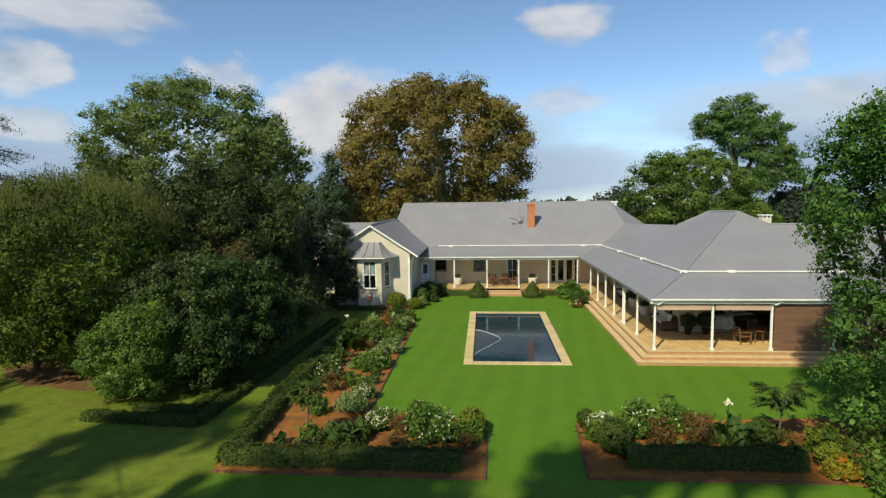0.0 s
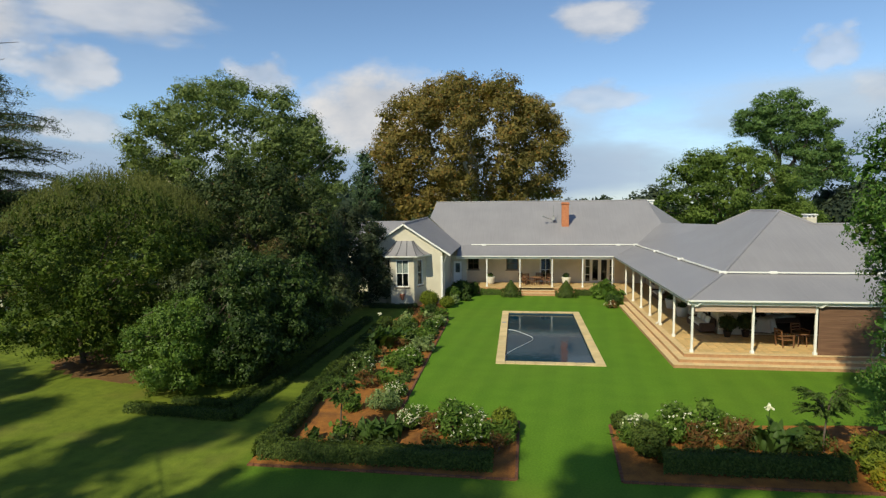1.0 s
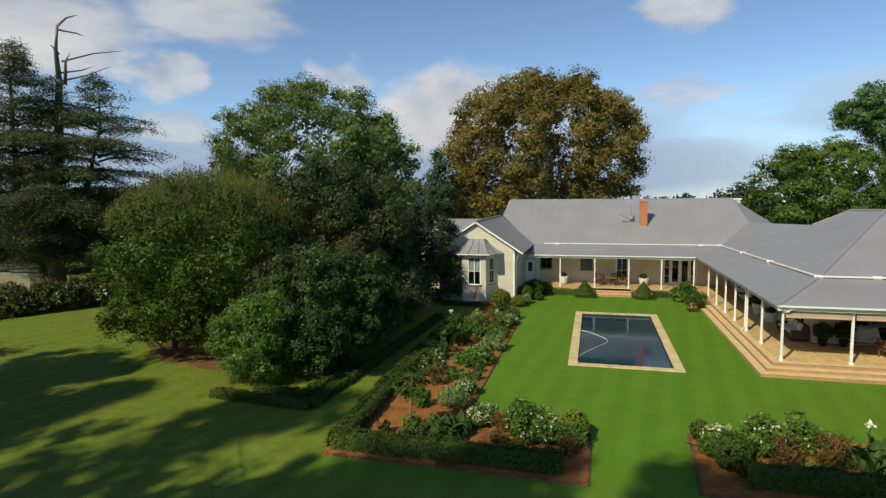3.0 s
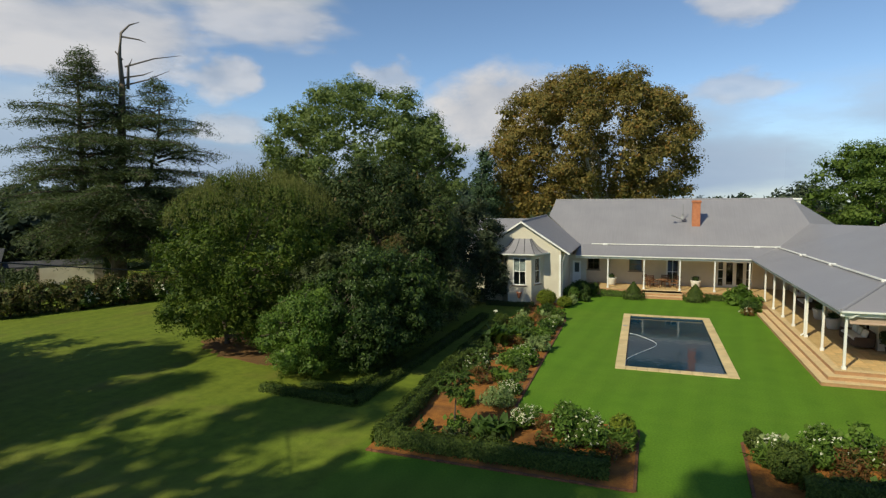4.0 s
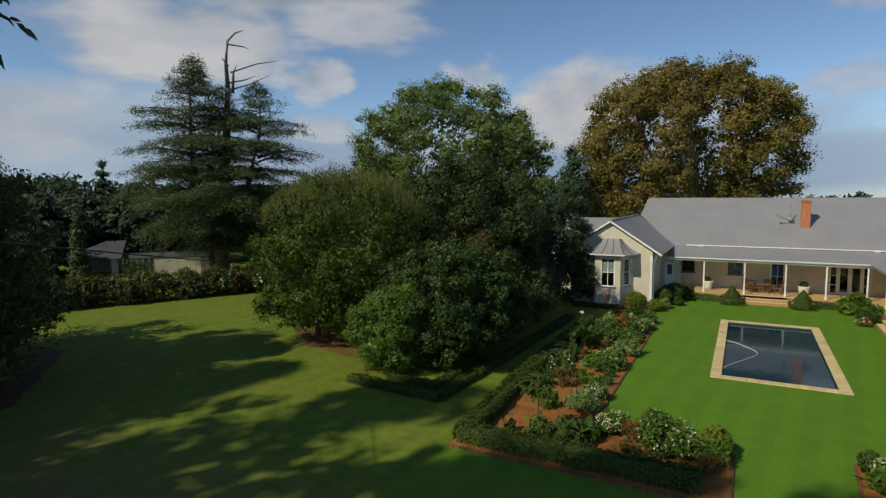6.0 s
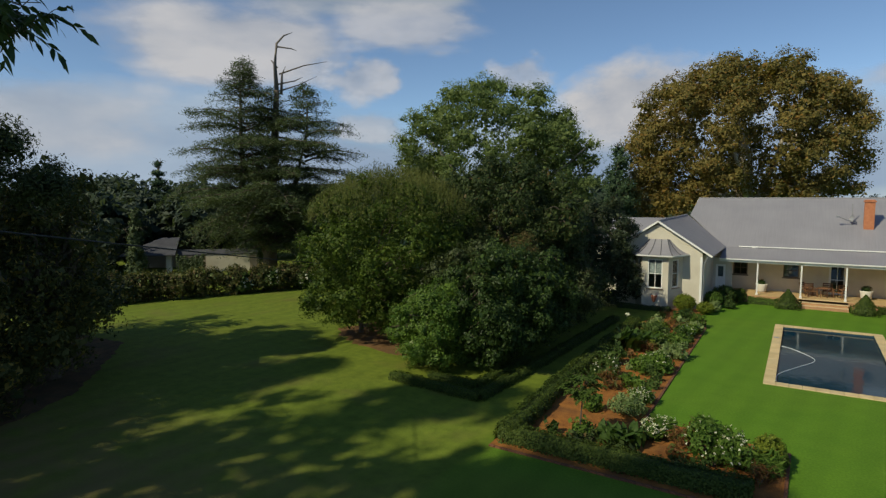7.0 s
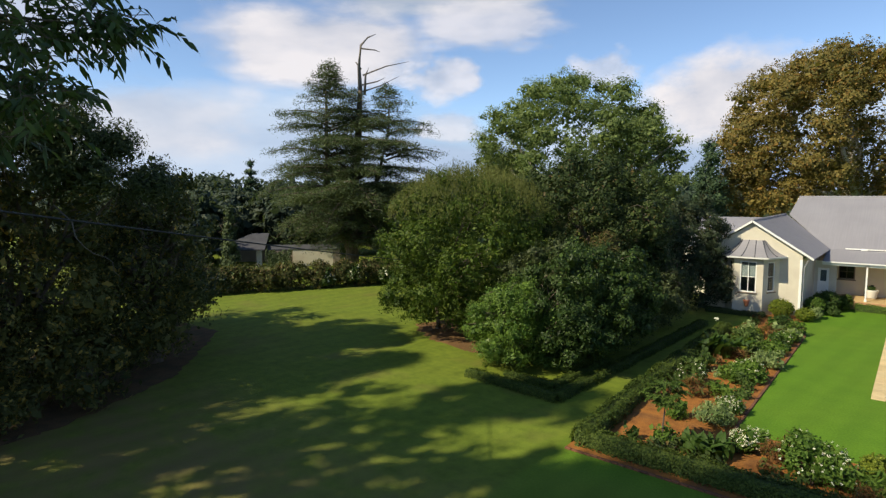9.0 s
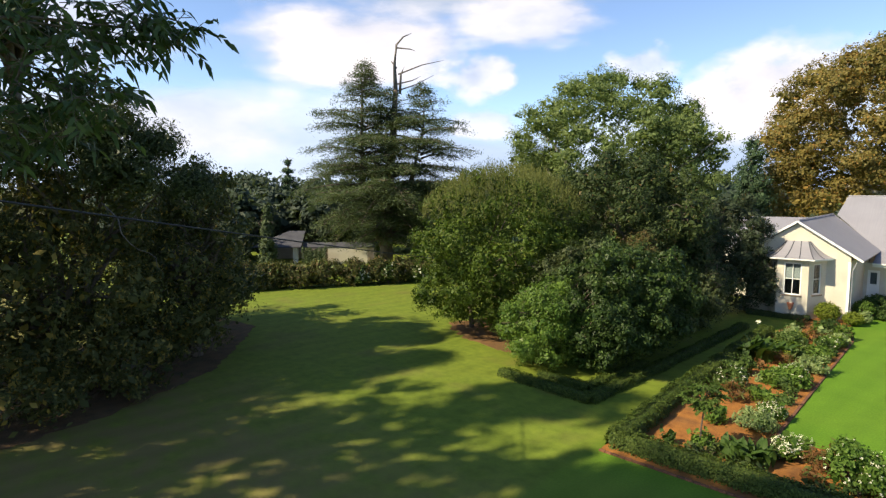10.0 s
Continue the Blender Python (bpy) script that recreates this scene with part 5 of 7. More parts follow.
# unseen trees added to the south and west to shade the foreground: where the crown's shadow falls, crown radius,
# closeness of the leaves
SHADE = [(-24.5, 20.5, 4.4, 4.0), (-31.5, 17.5, 4.4, 4.0), (-21.6, 25.0, 2.3, 4.0), (-27.0, 13.0, 5.0, 3.0), (-24.5, 14.5, 3.4, 2.5), (-10.7, 19.1, 2.6, 5.0), (-17.0, 12.0, 4.2, 1.1), (-12.5, 13.8, 3.4, 1.6),
         (-14.0, 7.5, 4.6, 1.6), (-7.5, 11.5, 4.0, 1.7), (-3.0, 16.9, 2.1, 5.0), (0.2, 17.3, 2.2, 5.0), (-8.3, 21.2, 2.0, 5.0), (-1.0, 11.0, 4.0, 2.0), (5.4, 17.2, 1.3, 4.0), (5.8, 19.4, 0.8, 4.5), (7.2, 18.4, 1.1, 4.5), (-20.5, 8.0, 3.8, 3.6), (-16.0, 3.8, 3.8, 3.4), (-10.2, 7.6, 3.4, 2.4), (-11.5, 2.5, 3.4, 2.4), (-6.0, 14.3, 2.2, 3.0), (-2.2, 13.4, 2.4, 3.5), (8.6, 19.1, 0.9, 5.0), (9.9, 19.2, 0.9, 5.0), (11.2, 19.1, 0.9, 5.0), (12.5, 19.2, 0.9, 5.0), (2.0, 19.0, 0.8, 5.0)]
for i, (gx, gy, r, share) in enumerate(SHADE):
    zc = 16.5 if gx < -20.8 else (gy + 5.5 + (i % 3)) / 1.018
    x, y = gx - zc * 0.535, gy - zc * 1.018
    lb = [(x, y, zc, r * 0.8, r * 0.8, r * 0.8)] + around((x, y, zc), (r, r, r), 12, R_, (r * 0.3, r * 0.5))
    tree("south_tree", (x, y, 0), lb, zc - r * 1.1, 0.3, (int(share * math.pi * r * r), 15, 0.36, 0.60, 0.30, L_dark, dict(inner=0.3, fill=False)), "unseen tall tree added to shade the garden", 60 + i, twigs=3, group="trees south of the garden")

cy = [(-50.0, 31.9, 1.6 + 0.9 * i, 0.95 - 0.12 * i, 0.95 - 0.12 * i, 1.0) for i in range(6)]
tree("cypress", (-50.0, 31.9, 0), cy, 4.0, 0.1, (160, 18, 0.2, 0.26, 0.1, L_cedar, dict(inner=0.5)), "slim columnar green cypress beside the outbuilding", 58, category="cypress tree")

# woods in the distance
rf = np.random.default_rng(91)
far_lobes = []
for i in range(150):
    a = radians(rf.uniform(-60, 125))
    d = rf.uniform(120, 260)
    x, y = 3 - math.sin(a) * d, 1 + math.cos(a) * d
    h = rf.uniform(7.5, 12.5) * (1.0 if d < 180 else 1.15)
    if -40 < math.degrees(a) < 9:
        h *= 0.66
    foot = -0.02 * max(0.0, y - 115) * min(1.0, max(0.0, (x + 70) / 72))
    r = rf.uniform(4, 8)
    far_lobes.append((x, y, foot + h * 0.5, r, r, h * 0.5))
woods = thing("distant_woods", (0, 200, 0), "dark belt of distant trees along the horizon", "woods", kind="stuff")
crown("crown", far_lobes, 2600, 9, 1.1, 1.6, 1.0, L_far, woods, 92, inner=0.2, floor_z=-3.0)
for i, (x, y, h, r) in enumerate(((-88, 52, 12.5, 6), (-97, 55, 11.5, 7), (-80, 40, 11, 7), (-76, 63, 10.5, 6), (-66, 70, 10.5, 6), (-58, 76, 11, 6), (-85, 62, 11, 5), (-70, 26, 10, 6), (-60, 24, 9, 5), (-50, 62, 10, 5), (-44, 75, 12, 6), (-62, 48, 9, 5), (-64, 36, 8.5, 5), (-68, 44, 9, 5), (-58, 53, 6.5, 4.5), (-53, 59, 6.5, 4.5), (-60, 30, 7, 4))):
    lb = [(x, y, h * 0.5, r, r, h * 0.45)] + around((x, y, h * 0.5), (r, r, h * 0.45), 8, R_, (1.3, 2.2))
    tree("park_tree", (x, y, 0), lb, h * 0.3, 0.3, (220, 11, 0.6, 0.75, 0.4, L_far, dict(inner=0.6)), "dark tree in the park beyond the lawn", 100 + i, twigs=2, group="park trees")
pine = [(-87, 57.5, 6 + 1.5 * i, 2.4 - 0.34 * i, 2.4 - 0.34 * i, 0.5) for i in range(6)]
tree("pine_tree", (-87, 57.5, 0), pine, 13.5, 0.25, (260, 16, 0.35, 0.5, 0.1, L_conifer, dict(inner=0.2, flat=0.5)), "slim tiered pine on the skyline", 130, category="pine tree")


# ---- clouds ----
def cloud_build(N, L):
    tc = N("TexCoord")
    oi = N("ObjectInfo")
    add = N("VectorMath")
    add.operation = "MULTIPLY_ADD"
    add.inputs[1].default_value = (1.0, 0.9, 1)
    L(tc.outputs["Object"], add.inputs[0])
    cmb = N("CombineXYZ")
    mul = N("Math")
    mul.operation = "MULTIPLY"
    mul.inputs[1].default_value = 60
    L(oi.outputs["Random"], mul.inputs[0])
    L(mul.outputs[0], cmb.inputs[2])
    L(cmb.outputs[0], add.inputs[2])
    n = N("TexNoise", Scale=1.5, Detail=8.0, Roughness=0.52)
    L(add.outputs[0], n.inputs["Vector"])
    ln = N("VectorMath")
    ln.operation = "LENGTH"
    L(tc.outputs["Object"], ln.inputs[0])
    f = N("Math")
    f.operation = "SUBTRACT"
    L(n.outputs[0], f.inputs[0])
    half = N("Math")
    half.operation = "MULTIPLY"
    half.inputs[1].default_value = 0.82
    L(ln.outputs["Value"], half.inputs[0])
    L(half.outputs[0], f.inputs[1])
    mr = N("MapRange")
    mr.interpolation_type = "SMOOTHSTEP"
    mr.inputs["From Min"].default_value, mr.inputs["From Max"].default_value = 0.0, 0.26
    L(f.outputs[0], mr.inputs["Value"])
    dens = N("Math")
    dens.operation = "MULTIPLY"
    L(mr.outputs[0], dens.inputs[0])
    att = N("ObjectInfo")
    L(att.outputs["Alpha"], dens.inputs[1])
    # the sheets glow: cloud light and grey shade are emitted colour
    em = N("Emission", Strength=1.0)
    L(mixcol(N, L, 1.0, att.outputs["Color"], ramp(N, L, n.outputs[0], [(0.35, (0.42, 0.46, 0.54)), (0.62, (0.70, 0.69, 0.70))]), "MULTIPLY"), em.inputs["Color"])
    tr = N("BsdfTransparent")
    mx = N("MixShader")
    L(dens.outputs[0], mx.inputs[0])
    L(tr.outputs[0], mx.inputs[1])
    L(em.outputs[0], mx.inputs[2])
    return mx.outputs[0]


M_cloud = material("cloud", cloud_build)
cloud_me = bpy.data.meshes.new("cloud")
bm = bmesh.new()
bmesh.ops.create_grid(bm, x_segments=2, y_segments=2, size=1.0)
bm.to_mesh(cloud_me)
bm.free()
cloud_me.materials.append(M_cloud)
# bearing to the left of north, height above the horizon, width and height in degrees, density
CLOUDS = [(13.4, 8.0, 20, 12, 1.0), (24.4, 10.8, 9, 6, 0.65), (-7.4, 15.5, 14, 6, 0.8), (-7.2, 8.9, 13, 5, 0.6), (-26.1, 11.3, 7, 4.5, 0.5), (-30.6, 7.9, 9, 6, 0.45),
          (39.4, 10.8, 11, 6, 0.75), (38.8, 6.2, 11, 5, 0.6), (35.0, 15.6, 22, 8, 0.75), (50.5, 13.6, 34, 12, 0.95), (67.0, 6.5, 28, 13, 0.65), (76.0, 12.0, 26, 12, 0.6)]
# grey underside overhead, its shade put into the sheet's colour
CLOUDS += [(44.0, 19.0, 40, 9, 0.85)]
# pale haze painted on glowing sheets low along the horizon, to tone down the sky there
CLOUDS += [(az, 1.6, 70, 22, 1.0) for az in (-34, 8, 48, 85)]
for i, (az, el, w, h, dens) in enumerate(CLOUDS):
    dst = 2200.0 + 70 * i
    a, e = radians(az), radians(el)
    at = Vector((3 - math.sin(a) * math.cos(e), 1 + math.cos(a) * math.cos(e), 0)) * 1.0
    way = Vector((-math.sin(a) * math.cos(e), math.cos(a) * math.cos(e), math.sin(e)))
    c = new("cloud", cloud_me)
    c.matrix_world = look(Vector((3.3, 1.4, 8.7)) + way * dst, (3.3, 1.4, 8.7)) @ Matrix.Diagonal((dst * math.tan(radians(w / 2)) * 1.28, dst * math.tan(radians(h / 2)) * 1.28, 1, 1))
    c.color = (0.73, 0.87, 1.06, dens) if w > 60 else (0.72, 0.77, 0.83, dens) if el > 18 else (1.06, 1.02, 1.03, dens)
    c.visible_shadow = False
    tagged(c, "soft white and grey cloud and horizon haze painted on glowing sheets", "cloud", "clouds in the sky", "structure")


# ---- hedges, beds and shrubs ----
def hedge_leaves(name, p, q, width, height, count, mat, parent, seed, ln=0.075, wd=0.05, wob=0.07):
    rng = np.random.default_rng(seed)
    p, q = np.array(p, float), np.array(q, float)
    d = q - p
    length = np.linalg.norm(d)
    d /= length
    s = np.array((-d[1], d[0]))
    u = rng.random(count) * (length + width) - width / 2
    # a rounded section, swelling and sinking along the hedge
    th = rng.random(count) * math.pi
    ex = 0.5
    cw, sz = np.sign(np.cos(th)) * np.abs(np.cos(th)) ** ex, np.sin(th) ** ex
    swell = 1 + wob * (np.sin(u * 2.3 + seed) + 0.7 * np.sin(u * 5.9 + 2 * seed) + 0.5 * np.sin(u * 11.3))
    w = cw * width / 2 * swell + rng.normal(0, 0.035, count)
    z = np.maximum(sz * height * (1 + 0.8 * (swell - 1)) * rng.uniform(0.97, 1.03, count) + rng.normal(0, 0.03, count), 0.02)
    low = rng.random(count) < 0.28
    z = np.where(low & (np.abs(cw) > 0.8), z * rng.random(count), z)
    end = np.clip(np.abs(u - length / 2) - length / 2, 0, None)
    pos = np.stack([p[0] + d[0] * (u - np.sign(u - length / 2) * end * 0.6) + s[0] * w, p[1] + d[1] * (u - np.sign(u - length / 2) * end * 0.6) + s[1] * w, z], 1)
    nrm = np.stack([s[0] * np.cos(th), s[1] * np.cos(th), np.sin(th) + 0.15], 1)
    return part_mesh(name, leaf_mesh(name, pos, nrm, ln, wd, rng), mat, parent)


def hedge(pts, width, height, density, mat, label, seed, ln=0.078, wd=0.05):
    e = thing("hedge", (pts[0][0], pts[0][1], 0), label, "hedge", "clipped hedges")
    bm = bmesh.new()
    for a, b in zip(pts, pts[1:]):
        d = (Vector(b) - Vector(a)).normalized()
        beam(bm, (a[0], a[1], height * 0.45), (b[0], b[1], height * 0.45), width * 0.62, height * 0.80)
    part("core", bm, L_dark, e)
    for i, (a, b) in enumerate(zip(pts, pts[1:])):
        n = int(math.hypot(b[0] - a[0], b[1] - a[1]) * (width + 2 * height) * density)
        hedge_leaves("foliage", a, b, width, height, n, mat, e, seed + i, ln, wd)
    return e


hedge([(2.35, 18.9), (-5.1, 18.95), (-5.42, 24.9), (-5.48, 38.5)], 0.78, 0.55, 850, L_hedge, "low clipped green hedge along the flower bed", 201)
hedge([(7.9, 19.35), (13.1, 19.4)], 0.75, 0.62, 1000, L_hedge, "low clipped dark green hedge along the flower bed", 205)
hedge([(-12.5, 22.3), (-7.85, 21.95), (-7.5, 28.0), (-7.0, 39.5)], 0.6, 0.34, 650, L_hedge, "low clipped hedge round a bush", 207)
hedge([(-11.0, 23.2), (-8.6, 23.1), (-8.3, 28.0)], 0.5, 0.32, 650, L_hedge, "inner low clipped hedge round a bush", 212)


def shrub(name, at, r, hgt, n, mat, label, seed, ln=0.11, wd=0.06, category="shrub", group="garden shrubs", lumps=6, spread=0.10, droop=0.3, stem=True, extra=()):
    """A small plant: a stem and a leafy crown, with flowers if any."""
    x, y = at[0], at[1]
    z0 = at[2] if len(at) > 2 else 0.03
    rng = np.random.default_rng(seed)
    e = thing(name, (x, y, z0), label, category, group)
    bm = bmesh.new()
    for k in range(5):
        a = k * 1.26 + seed
        tube(bm, [(x, y, z0 - 0.03), (x + math.cos(a) * r * 0.3, y + math.sin(a) * r * 0.3, z0 + hgt * 0.4), (x + math.cos(a) * r * 0.55, y + math.sin(a) * r * 0.55, z0 + hgt * 0.7)], [0.025, 0.018, 0.006], 5)
    part("stem", bm, M_bark, e)
    lobes = [(x, y, z0 + hgt * 0.5, r * 0.86, r * 0.86, hgt * 0.48)]
    if lumps:
        lobes += around((x, y, z0 + hgt * 0.52), (r * 0.8, r * 0.8, hgt * 0.48), lumps, rng, (r * 0.25, r * 0.45))
    crown("foliage", lobes, max(n // 12, 8), 12, spread, ln, wd, mat, e, seed, inner=0.5, floor_z=z0, droop=droop)
    for fm, fn, fs, lab in extra:
        p, u = lobes_surface(lobes, fn, rng, 0.8, z0 + hgt * 0.35)
        p = p + u * 0.05
        p[:, 2] += 0.03
        pos = np.repeat(p, 6, 0) + rng.normal(0, fs * 0.45, (len(p) * 6, 3))
        part_mesh("blossom", leaf_mesh("blossom", pos, np.repeat(u, 6, 0) + (0, 0, 0.6), fs, fs * 0.8, rng), fm, e, lab)
    return e


def bold_plant(at, hgt, n, seed, label, flower=True, name="lily_plant"):
    """Upright stems with large pointed leaves, and a white flower."""
    x, y = at
    rng = np.random.default_rng(seed)
    e = thing(name, (x, y, 0.03), label, "garden plant", "garden shrubs")
    for i in range(int(n * 1.8)):
        a, lean = rng.uniform(0, math.tau), rng.uniform(0.2, 0.95)
        ln = hgt * rng.uniform(0.5, 1.0)
        wd = ln * rng.uniform(0.13, 0.21)
        bx, by_ = x + rng.normal(0, hgt * 0.22), y + rng.normal(0, hgt * 0.22)
        d = Vector((math.cos(a), math.sin(a), 0))
        sd = Vector((-d.y, d.x, 0))
        bm = bmesh.new()
        rows = []
        for k in range(6):
            u = k / 5
            c = Vector((bx, by_, 0.02)) + d * (lean * ln * u * u) + Vector((0, 0, ln * (u - 0.32 * lean * u * u * u)))
            wk = wd * (0.15 + 1.5 * math.sin(math.pi * min(1, u * 0.92 + 0.05)) ** 1.2) * (1 if u < 0.97 else 0.1)
            fold = Vector((0, 0, wk * 0.25))
            rows.append([bm.verts.new(c - sd * wk * 0.5 + fold), bm.verts.new(c), bm.verts.new(c + sd * wk * 0.5 + fold)])
        for r0, r1 in zip(rows, rows[1:]):
            for j in (0, 1):
                bm.faces.new((r0[j], r0[j + 1], r1[j + 1], r1[j]))
        part("leaf", bm, L_bold, e, smooth=True)
    if flower:
        bm = bmesh.new()
        tube(bm, [(x, y, 0), (x + 0.03, y, hgt * 1.3)], [0.02, 0.012], 6)
        part("stalk", bm, L_bold, e)
        pos = np.array((x + 0.03, y, hgt * 1.34)) + rng.normal(0, 0.05, (14, 3))
        part_mesh("blossom", leaf_mesh("blossom", pos, np.tile((0.0, -0.6, 0.4), (14, 1)), 0.13, 0.08, rng), L_petal, e, "white open flower")
    return e


WHITE = [(L_petal, 44, 0.045, "small white blossoms")]
WHITE_MANY = [(L_petal, 190, 0.036, "dense white blossoms")]
# west bed
shrub("white_flower_bush", (-0.62, 21.8), 0.62, 0.75, 900, L_shrub, "rounded bush covered in white blossom", 301, extra=WHITE_MANY, group="flowering bushes")
shrub("rose_bush", (1.15, 20.95), 0.95, 1.2, 1700, L_shrub, "green rose bush dotted with white flowers", 302, extra=WHITE, group="flowering bushes")
shrub("rose_bush", (1.95, 20.7), 0.7, 1.0, 1000, L_shrub, "green rose bush dotted with white flowers", 303, extra=WHITE, group="flowering bushes")
shrub("rust_shrub", (0.42, 21.5), 0.6, 0.85, 700, L_rust, "rust-brown leaved shrub in the bed", 304, ln=0.16, wd=0.022)
shrub("ball_shrub", (2.78, 21.6), 0.55, 0.98, 3400, L_lime, "clipped round green shrub in the bed", 305, lumps=0, spread=0.03, ln=0.055, wd=0.038, group="ball shrubs")
shrub("ball_shrub", (3.05, 21.35), 0.36, 0.6, 1400, L_hedge, "small clipped round green shrub", 306, lumps=0, spread=0.03, ln=0.055, wd=0.038, group="ball shrubs")
shrub("grassy_plant", (2.8, 20.75), 0.5, 0.6, 500, L_shrub, "bright green arching leafy plant", 307, ln=0.30, wd=0.03)
shrub("rust_shrub", (2.6, 20.0), 0.42, 0.55, 400, L_rust, "rust-brown leaved shrub in the bed", 308, ln=0.16, wd=0.022)
bold_plant((-1.7, 20.3), 0.95, 26, 309, "clump of large dark green pointed leaves", False)
bold_plant((-1.2, 20.6), 0.9, 14, 310, "clump of large dark green pointed leaves", False)
shrub("leafy_shrub", (-2.9, 20.5), 0.45, 0.6, 420, L_shrub, "low bright green leafy shrub", 311)
shrub("silver_shrub", (-2.1, 23.4), 0.75, 0.75, 1300, L_silver, "soft silver-green shrub on red soil", 312, ln=0.13, wd=0.03)
shrub("white_flower_bush", (-1.9, 24.9), 0.5, 0.6, 650, L_shrub, "rounded bush covered in white blossom", 313, extra=WHITE_MANY, group="flowering bushes")
shrub("leafy_shrub", (-3.3, 23.1), 0.4, 0.5, 380, L_shrub, "low bright green leafy shrub", 314)
shrub("leafy_shrub", (-2.9, 26.6), 0.42, 0.5, 380, L_shrub, "low bright green leafy shrub", 315)
shrub("leafy_shrub", (-1.95, 26.9), 0.3, 0.35, 220, L_bed, "low green leafy shrub", 316)
shrub("rust_shrub", (-3.5, 26.0), 0.55, 0.7, 500, L_rust, "rust-brown leaved shrub in the bed", 317, ln=0.16, wd=0.022)
shrub("rose_bush", (-4.1, 27.4), 0.75, 0.9, 900, L_bed, "green rose bush dotted with white flowers", 318, extra=WHITE, group="flowering bushes")
shrub("white_flower_bush", (-2.35, 29.7), 0.85, 0.85, 1500, L_shrub, "green bush edged with white blossom", 319, extra=WHITE, group="flowering bushes")
shrub("leafy_shrub", (-1.95, 32.2), 0.75, 0.8, 1000, L_silver, "soft grey-green leafy shrub", 320)
shrub("rust_shrub", (-3.3, 32.6), 0.5, 0.6, 420, L_rust, "rust-brown leaved shrub in the bed", 321, ln=0.16, wd=0.022)
bold_plant((-4.5, 32.6), 1.5, 26, 322, "tall clump of large green pointed leaves")
bold_plant((-3.7, 33.4), 1.2, 18, 323, "clump of large green pointed leaves", False)
shrub("leafy_shrub", (-2.3, 34.8), 0.75, 0.7, 800, L_shrub, "low bright green leafy shrub", 324)
shrub("leafy_shrub", (-3.6, 36.0), 0.9, 1.0, 1100, L_bed, "rounded green shrub in the bed", 325)
shrub("white_flower_bush", (-2.2, 37.0), 0.6, 0.6, 700, L_shrub, "rounded bush covered in white blossom", 326, extra=WHITE, group="flowering bushes")
shrub("silver_shrub", (-1.9, 38.6), 0.6, 0.5, 700, L_silver, "soft silver-green shrub on red soil", 327)
shrub("rust_shrub", (-3.2, 38.6), 0.6, 0.6, 480, L_rust, "rust-brown leaved shrub in the bed", 328, ln=0.16, wd=0.022)
shrub("ball_shrub", (-1.95, 40.2), 0.62, 0.95, 1500, L_shrub, "clipped round bright green shrub", 329, lumps=0, spread=0.03, ln=0.06, wd=0.04, group="ball shrubs")
shrub("leafy_shrub", (-3.1, 41.2), 0.8, 0.8, 800, L_bed, "rounded green shrub in the bed", 330)
shrub("leafy_shrub", (-4.4, 29.8), 0.7, 0.9, 800, L_bed, "rounded green shrub in the bed", 331)
for i in range(26):
    rr = random.Random(900 + i)
    shrub("small_plant", (rr.uniform(-4.6, -1.8), rr.uniform(23.5, 43)), rr.uniform(0.18, 0.38), rr.uniform(0.2, 0.45), 160, rr.choice((L_shrub, L_bed, L_rust, L_silver)), "small low plant on red soil", 340 + i, lumps=2, group="small bed plants")
for i in range(26):
    rr = random.Random(1200 + i)
    shrub("leafy_shrub", (rr.uniform(-4.5, -1.9), rr.uniform(28.5, 43.5)), rr.uniform(0.32, 0.6), rr.uniform(0.35, 0.75), 420, rr.choice((L_shrub, L_shrub, L_lime, L_silver, L_bed)), "low green leafy shrub in the bed", 1240 + i, lumps=4)
for i in range(16):
    rr = random.Random(950 + i)
    shrub("small_plant", (rr.uniform(-4.0, 2.4), rr.uniform(19.6, 21.4)), rr.uniform(0.18, 0.36), rr.uniform(0.2, 0.45), 160, rr.choice((L_bed, L_rust, L_dark)), "small low plant on red soil", 370 + i, lumps=2, group="small bed plants")
# east bed
shrub("ball_shrub", (7.55, 20.15), 0.72, 1.25, 4600, L_hedge, "large clipped round dark shrub", 401, lumps=0, spread=0.04, ln=0.06, wd=0.042, group="ball shrubs")
shrub("ball_shrub", (7.0, 22.2), 0.42, 0.75, 2000, L_hedge, "small clipped round green shrub", 402, lumps=0, spread=0.03, ln=0.06, wd=0.04, group="ball shrubs")
shrub("grassy_plant", (7.1, 21.1), 0.4, 0.5, 360, L_shrub, "bright green arching leafy plant", 403, ln=0.28, wd=0.03)
shrub("silver_shrub", (7.5, 21.8), 0.6, 0.7, 800, L_silver, "soft silver-green shrub on red soil", 404, extra=[(L_petal, 16, 0.12, "white blossoms")])
shrub("rose_bush", (8.7, 21.5), 0.85, 1.15, 1500, L_shrub, "green rose bush dotted with white flowers", 405, extra=WHITE, group="flowering bushes")
shrub("rose_bush", (10.35, 21.8), 0.6, 0.9, 800, L_shrub, "green rose bush dotted with white flowers", 406, extra=WHITE, group="flowering bushes")
shrub("tall_shrub", (9.78, 21.8), 0.36, 1.4, 600, L_shrub, "upright dark green shrub in the bed", 407)
shrub("rust_shrub", (9.4, 21.1), 0.6, 0.8, 600, L_rust, "rust-brown leaved shrub in the bed", 408, ln=0.16, wd=0.022)
shrub("rust_shrub", (10.65, 21.0), 0.65, 1.1, 900, L_rust, "rust-brown leaved shrub in the bed", 409, ln=0.18, wd=0.022)
bold_plant((11.55, 21.0), 1.15, 20, 410, "tall clump of large green pointed leaves")
bold_plant((12.2, 21.05), 0.85, 16, 411, "clump of large green pointed leaves", False)
